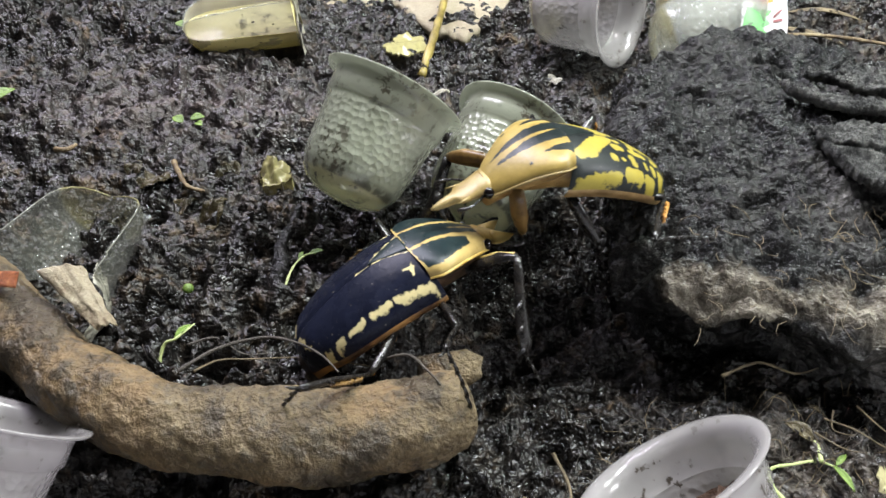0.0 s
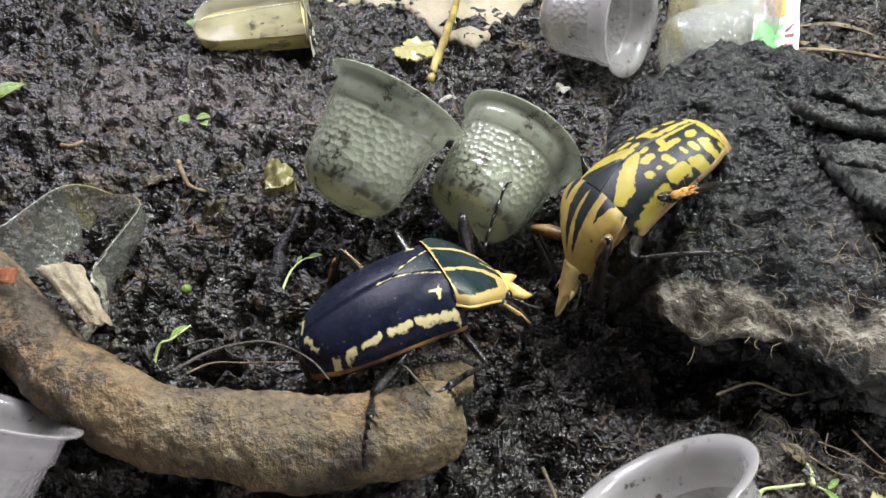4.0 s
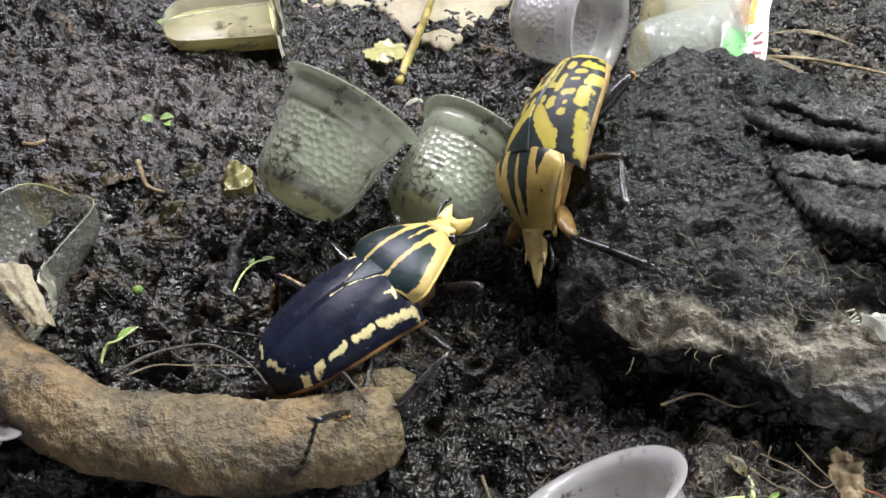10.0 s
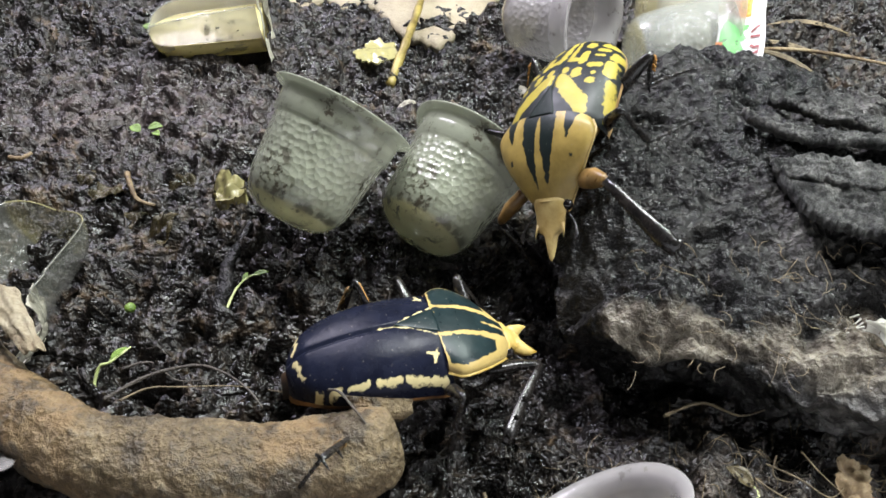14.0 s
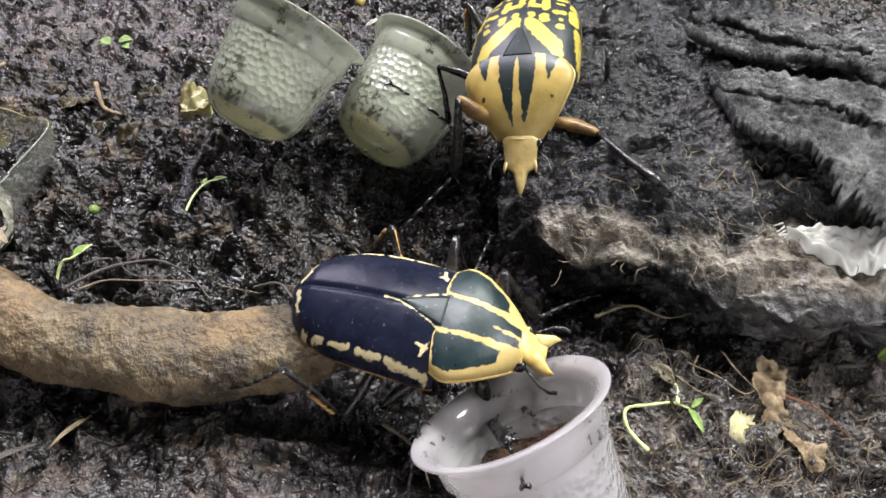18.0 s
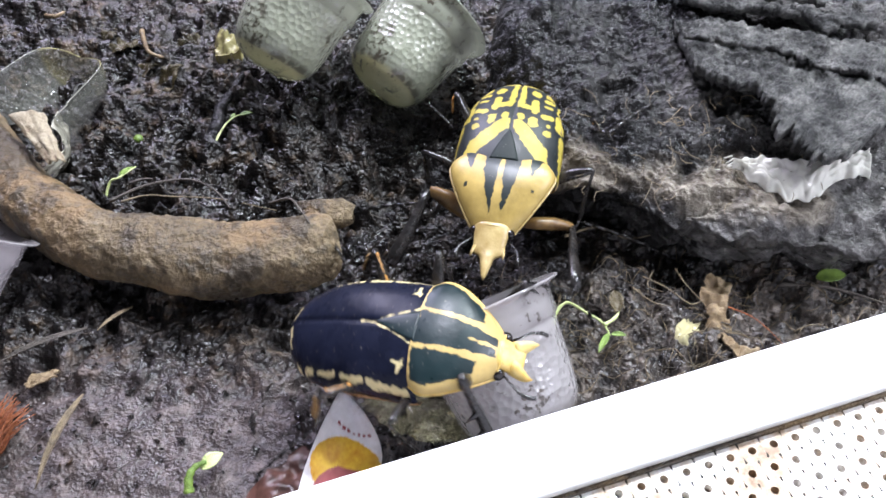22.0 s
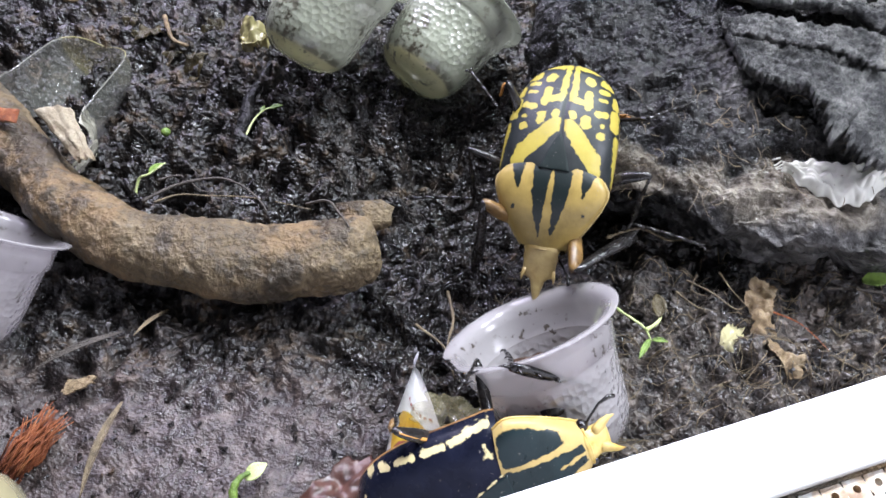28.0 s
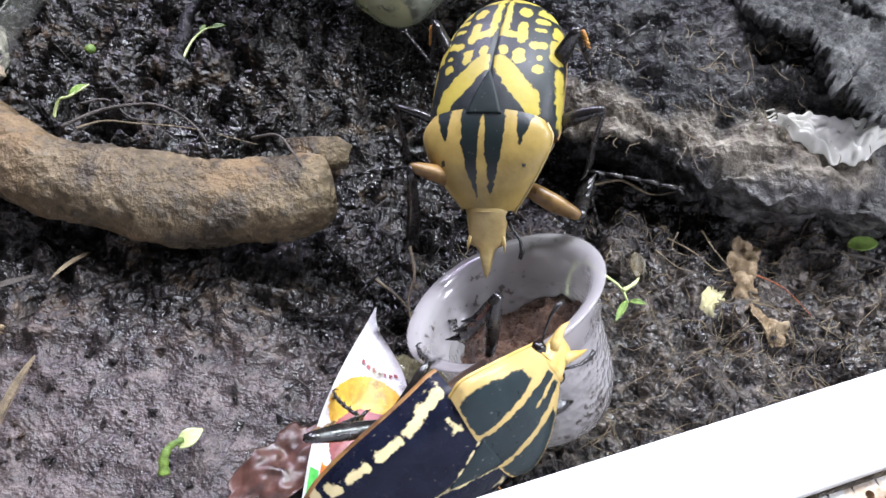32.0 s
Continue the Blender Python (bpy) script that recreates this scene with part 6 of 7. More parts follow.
BLACK_ROWS = [
    (0, -1.64, 0.07, 1.02, -17.6, -16.2, 27),
    (1, -1.11, 0.16, 0.81, -6.7, -12.1, 25.6),
    (2, -1.12, 0.24, 0.79, -5.8, -13.1, 26.4),
    (3, -1.23, -0.53, 1.32, -13.5, -8.2, 22.3),
    (6, -0.97, -0.29, 0.89, -2.3, -6.8, 25.6),
    (7, -0.76, -0.05, 0.88, -6.7, -9.6, 26.8),
    (7.5, 0.12, -1.1, 0.83, 8.7, -4.3, 4.8),
    (8, 0.08, -1.01, 0.69, 11.9, -3.4, 5.4),
    (9, 0.03, -1, 0.61, 8.4, -1.6, 5.2),
    (9.5, -0.87, -0.36, 0.98, 0, -3.2, 35.7),
    (10, -1.06, -0.2, 1.01, -11.7, -5.7, 37.3),
    (11, -0.73, 0.56, 1.48, -14.2, -21.1, 41.3),
    (12, -0.61, 0.56, 1.62, -15.7, -20.1, 42.2),
    (12.5, -0.73, 0.81, 1.23, -15.2, -18.9, 42.9),
    (13, -0.25, -0.61, 0.13, -9.3, 9.9, 17.4),
    (13.5, -0.19, -0.78, 0.23, -8.2, 6.6, 16.1),
    (15.5, 0.57, -1.88, 0.03, 5.5, 8.2, -5),
    (16, 0.72, -2.88, 0.24, 4.5, 17.2, -8.2),
    (17, 1.61, -3.54, 0.57, 8.5, 3.2, -16.2),
    (18, 1.58, -3.61, 0.79, 6.3, 6.3, -14.8),
    (19, 2.5, -4.33, 0.8, -16.9, -10.8, -12.1),
    (20, 3.41, -3.56, 1.32, -30.2, -35, 3.8),
    (20.5, 3.53, -3.84, 1.47, -20.3, -32.4, -9.5),
    (21, 4.23, -4.36, 1.74, -21.8, -22.9, -8.6),
    (21.5, 3.47, -7.36, 2.44, -11, -12.3, -40.8),
    (22, 2.01, -7.21, 1.46, 6.9, -9.2, -12.3),
    (22.5, 2.18, -9.84, 1.04, 48.4, 4.5, 22),
    (23, 2.15, -9.95, 1.12, 48.3, 12, 23.8),
    (24, 2.12, -9.97, 1.1, 48.5, 13.2, 21.2),
    (25, 2.4, -9.81, 0.93, 47.9, 3.8, 13.1),
    (28, 2.63, -8.83, 0.5, 51.1, -13.3, 17.3),
    (29, 3.09, -9.01, 2.34, 55.4, -13.8, 38),
    (29.5, 3.07, -9.09, 2.57, 61.4, -12.4, 35.7),
    (30, 3.05, -9.14, 2.77, 67.2, -11.2, 33.4),
    (31, 3.04, -9.38, 2.82, 58.1, -15.3, 38.5),
    (32, 2.16, -9.04, 2.01, 59.1, -16.5, 40.7),
]
BLACK_BEND = [
    (0, 7.9),
    (1, 6.7),
    (2, 9),
    (3, 27.6),
    (6, -0),
    (7, -3.7),
    (7.5, -3.5),
    (8, -3.5),
    (9, -5.7),
    (9.5, -21.3),
    (10, -21.6),
    (11, -15.5),
    (12, -14),
    (12.5, -12),
    (13, 5.2),
    (13.5, 4.5),
    (15.5, 8.8),
    (16, 18.4),
    (17, 0.7),
    (18, -6.2),
    (19, -0.8),
    (20, 21),
    (20.5, 28.6),
    (21, 21.4),
    (21.5, 17.7),
    (22, 4.7),
    (22.5, 3),
    (23, 3),
    (24, 3),
    (25, 3),
    (28, -2.5),
    (29, 4.5),
    (29.5, 4.2),
    (30, 4),
    (31, 4),
    (32, -3.7),
]
YELLOW_BEND = [
    (0, 8.8),
    (1, 15),
    (2, 4),
    (3, 5.8),
    (6, 1),
    (7, -5.6),
    (8, 1.4),
    (9, -6.2),
    (10, -3.1),
    (11, -5.9),
    (12, -4.3),
    (13, 0.2),
    (15.5, 3.7),
    (16, 4.1),
    (16.5, 4.1),
    (17, 5.2),
    (17.5, 2.9),
    (18, 3.5),
    (19, -3.4),
    (20, -6.5),
    (20.5, -1.6),
    (21, -10.4),
    (21.5, -5),
    (22, -23.3),
    (22.5, 8.8),
    (23, 3.4),
    (23.5, 7),
    (24, 6.6),
    (24.5, 6.4),
    (25, 4.2),
    (25.5, 2.8),
    (27.5, -3.7),
    (28, -4.5),
    (28.5, -0.7),
    (29, 3.4),
    (29.5, 3.4),
    (30, 4.9),
    (31, 3.4),
    (32, -1.7),
]

# where ankles and claws are, leg by leg: front, middle and hind, each left then right
YELLOW_FRONT_LEFT = [
    (0, 1.26, 1.88, 0.35, 0.98, 1.76, -1.71),
    (1, 2.65, 0.69, 0.49, 2.54, 1.36, -1.52),
    (2, 3.1, 0.84, 0.34, 2.6, 1.3, -1.66),
    (3, 1.97, 0.37, 0.18, 1.44, 0.83, -1.79),
    (6, 4.38, -1.19, 1.42, 6.11, -0.77, -0.9),
    (7, 4.36, -1.11, 1.72, 6.1, -0.65, -1.34),
    (8, 4.5, -1.1, 1.66, 6.01, -0.75, -1.01),
    (9, 4.56, -1.12, 1.6, 6.05, -0.69, -1.2),
    (10, 4.8, -0.91, 3.15, 6.1, -0.32, 2.12),
    (11, 5.04, -0.85, 3.18, 6.63, -0.57, 2.06),
    (12, 5.11, -0.12, 3, 6.72, -1.04, 2.01),
    (13, 5.21, -0.58, 3.59, 6.51, -0.53, 1.93),
    (16, 5.31, -0.42, 3.79, 6.59, -0.45, 2.18),
    (17, 5.45, -0.39, 4.02, 6.79, -0.37, 2.41),
    (18, 6.63, -0.62, 2.84, 8.01, -1.16, 1.83),
    (19, 6.64, -0.01, 3.44, 8.47, 0.82, 2.87),
    (20, 6.49, -0.98, 4.01, 7.51, -0.24, 2.35),
    (20.5, 6.59, -2.07, 3.44, 7.67, -1.73, 1.64),
    (21.5, 6.16, -2.86, 1.82, 7.04, -2.29, -0.02),
    (22, 5.4, -4.95, 1.14, 6.04, -4.74, -0.88),
    (23, 6.21, -4.01, 1.32, 7.07, -3.99, -0.6),
    (24, 5.81, -1.98, 1.08, 6.45, -0.97, -0.65),
    (25, 5.65, -1.88, 0.88, 6.49, -0.93, -0.78),
    (28, 5.79, -3.04, 1, 6.52, -2.1, -0.73),
    (29, 5.8, -4, 1.19, 6.46, -3.26, -0.69),
    (30, 5.88, -5.04, 1.09, 6.4, -4.75, -0.92),
    (31, 5.54, -4.97, 1.47, 6.14, -4.76, -0.52),
    (32, 5.13, -3.08, 1.11, 5.83, -3.12, -0.9),
]
YELLOW_FRONT_RIGHT = [
    (0, -1.76, 1.82, 0.9, -2.77, 1.95, -0.39),
    (1, -0.07, 1.95, 0.32, -0.98, 2.15, -1.04),
    (2, 0.88, 1.25, -0.67, 0.33, 1.3, -2.22),
    (3, 2.54, 1.91, -2.1, 2.8, 2.19, -3.7),
    (6, 1.18, 2.74, 0.78, 1.48, 3.75, -1.01),
    (7, 1.34, 3.37, 0.83, 1.6, 4.5, -1.06),
    (8, 2.97, 3.59, -1.96, 3.11, 4.09, -3.52),
    (9, 3.19, 2.84, -1.69, 3.43, 3.12, -3.29),
    (10, 3.89, 2.73, -1.17, 4.53, 2.88, -2.67),
    (11, 3.88, 2.59, -0.7, 4.49, 2.64, -2.22),
    (12, 2.08, 3.57, 0.51, 1.9, 4.73, -1.26),
    (13, 3.81, 2.55, -0.62, 4.3, 2.59, -2.18),
    (14.5, 2.93, 2.43, -0.31, 2.95, 2.28, -1.94),
    (16, 2.27, 2.38, 0.07, 1.95, 2.11, -1.51),
    (17, 2.31, 1.44, 0.6, 2.02, 1.02, -0.96),
    (18, 1.91, 1.64, 0.88, 0.92, 0.99, 0.13),
    (19, 2.06, 0.57, 2.03, 0.95, -0.04, 1.43),
    (20, 2.29, -0.21, 1.06, 1.33, -0.84, 0.26),
    (20.5, 2.5, -0.32, 0.84, 1.48, -0.97, 0.12),
    (21, 2.87, -2.02, 1.31, 1.76, -2.58, 0.65),
    (21.5, 2.3, -2.66, 2.93, 1.05, -3.3, 2.94),
    (22, 0.6, -3.95, 0.6, 0.19, -3.1, -1.27),
    (22.5, 1.86, -2.79, -0.65, 0.75, -3.11, -1.44),
    (23, 1.93, -2.95, -0.42, 0.82, -3.29, -1.2),
    (24, 1.17, -1.41, 0.43, -0.08, -1.63, -0.18),
    (25, 1.21, -1.36, 0.39, -0.04, -1.57, -0.22),
    (26.5, 1.45, -2.47, 0.29, 0.27, -2.81, -0.39),
    (28, 1.75, -3.46, 0.16, 0.66, -3.93, -0.58),
    (29, 1.67, -4.75, 1.16, 0.59, -5.36, 0.5),
    (30, 2.13, -5.89, 1.46, 1.2, -6.63, 0.2),
    (31, 1.13, -5.15, 0.81, 0.12, -5.72, 0.02),
    (32, 1.13, -4.6, 0.66, 0.25, -5.17, -0.27),
]
YELLOW_MIDDLE_LEFT = [
    (0, 2.84, 0.71, 0.59, 3.33, 0.32, -1.41),
    (1, 3.11, 0.49, 0.88, 2.96, 0.33, -1.53),
    (2, 4.57, -0.8, 3.86, 5.71, 0.06, 2.28),
    (3, 4.66, -0.98, 3.02, 6.54, -0.13, 2.49),
    (6, 5.43, 0.51, 3, 7.31, 1.25, 2.41),
    (7, 4.93, 0.37, 3.03, 6.69, 1.18, 2.28),
    (8, 4.43, 0.33, 3.18, 6.2, 1.15, 2.48),
    (9, 4.35, 0.34, 3.12, 6.17, 1.11, 2.46),
    (10, 4.24, 0.22, 3.89, 5.78, 1.09, 2.8),
    (11, 5.81, 3.92, 3.32, 7.74, 4.72, 3.55),
    (12, 5.29, 3.09, 3.63, 6.97, 4.36, 3.49),
    (13, 5.3, 3.06, 3.65, 6.91, 4.37, 3.43),
    (16, 5.35, 3.1, 3.84, 7, 4.32, 3.47),
    (18, 5.72, 3.03, 3.78, 6.97, 4.69, 3.42),
    (20, 5.96, 0.99, 3.69, 7.03, 2.45, 2.66),
    (20.5, 6.09, 0.24, 3.65, 7.52, 1.49, 2.73),
    (21, 6.55, -1.01, 3.29, 8.38, -0.58, 2.31),
    (21.5, 6.19, -1.81, 1.58, 7.33, -2.24, 0.77),
    (22, 5.66, -2.12, 0.37, 7.04, -2.38, -0.04),
    (22.5, 5.91, -2.12, 0.23, 7.3, -2.28, -0.19),
    (23, 5.98, -2.17, 0.41, 7.37, -2.29, -0.03),
    (24, 5.36, -1.46, 1.83, 6.62, -2, 0.26),
    (25, 5.54, -2.23, 2.22, 6.46, -0.85, -1.1),
    (26.5, 5.59, -2.09, 0.91, 6.93, -2.49, 0.49),
    (28, 5.79, -2.56, 0.94, 7.18, -2.76, 0.56),
    (29, 5.65, -3.51, 1.7, 7.04, -3.65, 1.28),
    (30, 5.85, -4.16, 1.87, 7.29, -4.14, 1.61),
    (31, 5.71, -2.08, 1.26, 6.73, -1.21, -0.37),
    (32, 4.85, -3.6, 2.35, 6.29, -3.86, 2.38),
]
YELLOW_MIDDLE_RIGHT = [
    (0, 0.46, 3.16, 1.93, -0.19, 3.75, 0.72),
    (1, 1.66, 3.48, 1.88, 0.99, 4.17, 0.74),
    (2, 1.73, 3.06, 1.27, 1.23, 3.63, -0.02),
    (3, 2.93, 3.25, 0.31, 3.27, 3.98, -0.94),
    (6, 3.03, 3.61, 1.26, 3.1, 4.3, -0.06),
    (7, 2.71, 3.94, 0.79, 2.75, 4.65, -0.52),
    (8, 2.3, 4.7, 0.51, 2.19, 5.59, -0.69),
    (9, 2.51, 4.3, 0.59, 2.52, 5.03, -0.71),
    (10, 2.74, 4.4, 0.75, 3.12, 5.02, -0.55),
    (11, 2.74, 4.37, 1.12, 3.08, 4.9, -0.23),
    (12, 2.86, 4.77, 0.96, 3.15, 5.41, -0.36),
    (13, 2.7, 4.32, 1.23, 2.89, 4.82, -0.16),
    (14.5, 2.36, 4.41, 1.57, 2.14, 4.75, 0.14),
    (16, 2.15, 4.52, 1.86, 1.65, 4.76, 0.48),
    (17, 2.04, 3.7, 2.21, 1.54, 3.8, 0.81),
    (18, 1.78, 3.46, 1.1, 0.52, 3.67, 2.06),
    (19, 2.06, 2.41, 2.2, 0.73, 2.66, 1.66),
    (20, 2.07, 1.58, 1.45, 0.79, 1.78, 0.77),
    (20.5, 2.3, 1.47, 1.2, 0.97, 1.66, 0.61),
    (21, 2.85, -0.21, 1.66, 1.51, 0.08, 1.14),
    (21.5, 2.33, -0.82, 2.91, 0.9, -0.59, 2.98),
    (22, 1.51, -1.44, 0.27, 0.13, -1.25, -0.16),
    (22.5, 1.81, -1.24, 0.33, 0.46, -0.81, -0.02),
    (23, 1.86, -1.39, 0.56, 0.49, -1, 0.22),
    (24, 1.55, 0.28, 1.05, 0.27, 0.91, 0.73),
    (25, 1.62, 0.34, 0.96, 0.36, 0.99, 0.61),
    (26.5, 1.61, -0.74, 0.93, 0.3, -0.25, 0.53),
    (28, 1.66, -1.76, 0.85, 0.31, -1.43, 0.42),
    (29, 1.48, -3, 1.7, 0.09, -2.81, 1.29),
    (30, 1.67, -4.17, 1.43, 0.33, -4.15, 0.87),
    (31, 0.96, -3.37, 1.28, -0.34, -3.12, 0.67),
    (32, 0.93, -2.81, 1.08, -0.25, -2.54, 0.26),
]
YELLOW_HIND_LEFT = [
    (0, 3.5, -0.7, 3.01, 5.18, -0.08, 2.37),
    (1, 5.52, 1.21, 2.85, 7.2, 2.05, 2.58),
    (2, 5.45, 1, 2.81, 7.05, 1.98, 2.57),
    (3, 5.28, 0.93, 2.98, 6.95, 1.8, 2.6),
    (6, 6.31, 2.93, 4.18, 7.96, 3.27, 3.27),
    (7, 6.04, 2.75, 3.95, 7.74, 3.34, 3.37),
    (8, 5.99, 3.63, 4.25, 7.56, 4.22, 3.36),
    (9, 5.83, 3.44, 4.01, 7.62, 3.4, 3.39),
    (10, 5.24, 5.99, 3.31, 6.54, 7.4, 3.29),
    (11, 5.1, 6.66, 3, 6.59, 8.28, 2.76),
    (12, 4.99, 5.87, 3.39, 6.82, 8.57, 2.68),
    (13, 5.41, 6.88, 3.16, 6.38, 8.61, 2.65),
    (14.5, 5.94, 5.15, 3.73, 7.22, 5.69, 3.69),
    (16, 6.23, 5.29, 3.85, 7.55, 5.78, 3.66),
    (17, 6.05, 4.88, 3.7, 7.34, 5.45, 3.47),
    (18, 5.99, 5.28, 3.68, 7.1, 6.15, 3.62),
    (19, 6.49, 4.03, 3.62, 7.63, 4.84, 3.59),
    (20, 6.38, 2.8, 3.77, 7.74, 4.07, 3.5),
    (21, 7.62, 0.06, 4.21, 8.82, 1.36, 3.5),
    (21.5, 6.95, -0.38, 3.3, 8.4, 0.67, 2.69),
    (22, 6.26, -1.04, 3.21, 7.5, 0.25, 2.51),
    (23, 6.24, -0.98, 3.32, 7.42, 0.29, 2.53),
    (24, 6.03, -1.01, 3.29, 7.28, 0.2, 2.55),
    (25, 6.11, -1.1, 3.3, 7.3, 0.22, 2.57),
    (28, 6.03, -1.01, 3.27, 7.3, 0.22, 2.57),
    (29, 6.09, -0.96, 3.23, 7.34, 0.29, 2.55),
    (30, 6.01, -1.8, 3.38, 6.84, -0.29, 2.58),
    (31, 5.64, -1.81, 3.12, 6.56, -0.37, 2.31),
    (32, 4.91, -1.09, 3.06, 5.99, -0.21, 3.26),
]
YELLOW_HIND_RIGHT = [
    (0, 3.04, 3.96, 0.98, 3.62, 4.92, 0.14),
    (1, 3.97, 4.91, 3.39, 4.36, 6.18, 2.96),
    (2, 3.41, 4.96, 1.58, 3.59, 6.31, 1.23),
    (3, 3.82, 6.42, 1.67, 4.62, 8.11, 1.36),
    (6, 3.79, 5.44, 3.32, 3.95, 6.83, 2.37),
    (7, 3.32, 5.8, 1.99, 3.38, 7.2, 1.94),
    (8, 2.49, 6.32, 2.02, 2.25, 7.7, 2.18),
    (9, 2.79, 6.19, 1.84, 2.68, 7.59, 1.8),
    (10, 2.76, 6.42, 1.8, 2.82, 7.81, 1.6),
    (11, 2.77, 6.54, 2.01, 2.79, 7.91, 1.71),
    (12, 2.76, 6.82, 2, 2.69, 8.21, 1.79),
    (13, 2.67, 6.54, 2.06, 2.56, 7.9, 1.72),
    (14.5, 2.84, 6.79, 2.01, 2.65, 8.09, 1.53),
    (16, 2.98, 6.94, 1.92, 2.76, 8.21, 1.36),
    (17, 2.73, 6.22, 2.04, 2.44, 7.42, 1.37),
    (18, 2.35, 5.96, 1.57, 1.73, 7.15, 1.16),
    (19, 2.81, 4.88, 2.51, 2.19, 6.09, 2.15),
    (20, 2.5, 4.05, 2.16, 1.8, 5.23, 1.87),
    (20.5, 2.77, 3.96, 1.82, 2.06, 5.14, 1.55),
    (21, 3.57, 2.22, 2.62, 2.94, 3.46, 1.99),
    (21.5, 3.1, 1.66, 2.64, 2.36, 2.84, 2.46),
    (22, 2.12, 1.06, 0.71, 1.4, 2.24, 0.46),
    (22.5, 2.5, 0.85, 1.74, 1.84, 2.07, 1.97),
    (23, 2.51, 0.72, 1.95, 1.83, 1.92, 2.19),
    (24, 2.81, 2.41, 1.89, 2.43, 3.76, 1.91),
    (25, 2.92, 2.46, 1.76, 2.58, 3.82, 1.73),
    (26.5, 2.58, 1.49, 1.85, 2.07, 2.8, 1.84),
    (28, 2.3, 0.56, 1.88, 1.62, 1.78, 1.89),
    (29, 1.97, -0.57, 2.49, 1.21, 0.61, 2.42),
    (30, 1.79, -1.68, 2.21, 0.9, -0.61, 2.02),
    (31, 1.48, -0.94, 2.08, 0.81, 0.27, 1.86),
    (32, 1.36, -0.38, 1.9, 0.75, 0.84, 1.57),
]
YELLOW_TREADS = [YELLOW_FRONT_LEFT, YELLOW_FRONT_RIGHT, YELLOW_MIDDLE_LEFT, YELLOW_MIDDLE_RIGHT, YELLOW_HIND_LEFT, YELLOW_HIND_RIGHT]
BLACK_FRONT_LEFT = [
    (0, -0.7, 2.44, 0.44, -0.13, 3.66, 2.05),
    (1, -0.17, 2.51, 0.41, 0.31, 3.79, 2.15),
    (2, -0.23, 2.59, 0.45, 0.23, 3.89, 2.21),
    (3, -0.11, 1.77, 0.59, 0.46, 2.95, 1.36),
    (6, -0.02, 2.06, 0.45, 0.41, 3.35, 1.84),
    (7, 0.14, 2.32, 0.4, 0.58, 3.61, 2.01),
    (8, 1.78, 0.78, 0.55, 2.59, 1.92, 0.42),
    (9, 1.76, 0.82, 0.31, 2.57, 1.94, 0.08),
    (10, -0.58, 2.31, 0.25, -0.36, 3.6, -0.19),
    (11, -0.46, 3.06, 1.7, -0.23, 4.42, 2.28),
    (12, -0.36, 3.07, 1.88, -0.14, 4.42, 2.32),
    (13, 1.01, 1.58, -1.07, 1.49, 2.69, -1.4),
    (14.5, 1.92, 0.55, -0.76, 2.66, 1.62, -1.29),
    (16, 2.85, -1.49, -0.8, 3.76, -0.58, -1.38),
    (17, 3.92, -2.49, 0.11, 5.06, -1.73, -0.19),
    (18, 3.87, -2.49, 0.16, 4.97, -1.71, -0.22),
    (19, 4.73, -3.09, 0.06, 5.9, -2.48, -0.43),
    (20, 5.25, -1.86, 1.05, 6.43, -1.12, 1.96),
    (20.5, 5.6, -2.5, 1.35, 6.86, -1.9, 1.22),
    (21, 6.38, -3.01, 1.27, 7.6, -2.41, 0.93),
    (21.5, 6.01, -7.3, 1.92, 7.36, -7.27, 1.54),
    (22, 4.13, -5.97, 2.96, 5.27, -5.15, 1.23),
    (22.5, 3.67, -8.18, 2.29, 4.18, -6.94, 2.7),
    (23, 4.12, -7.91, 1.92, 5.24, -6.79, 0.56),
    (24, 4.28, -7.49, 1.29, 5.54, -5.93, -1.11),
    (25, 4.5, -7.41, 1.17, 5.63, -6.02, -1.09),
    (28, 2.63, -7.87, 2.83, 2.5, -5.67, -0.09),
    (29, 2.9, -7.47, 1.92, 2.7, -6.13, 0.31),
    (30, 3.28, -7.52, 2.02, 3.12, -6.23, 0.37),
    (31, 3.18, -7.51, 1.83, 3.12, -6.24, 0.17),
    (32, 2.19, -7.68, 2.03, 2.09, -6.43, 0.36),
]
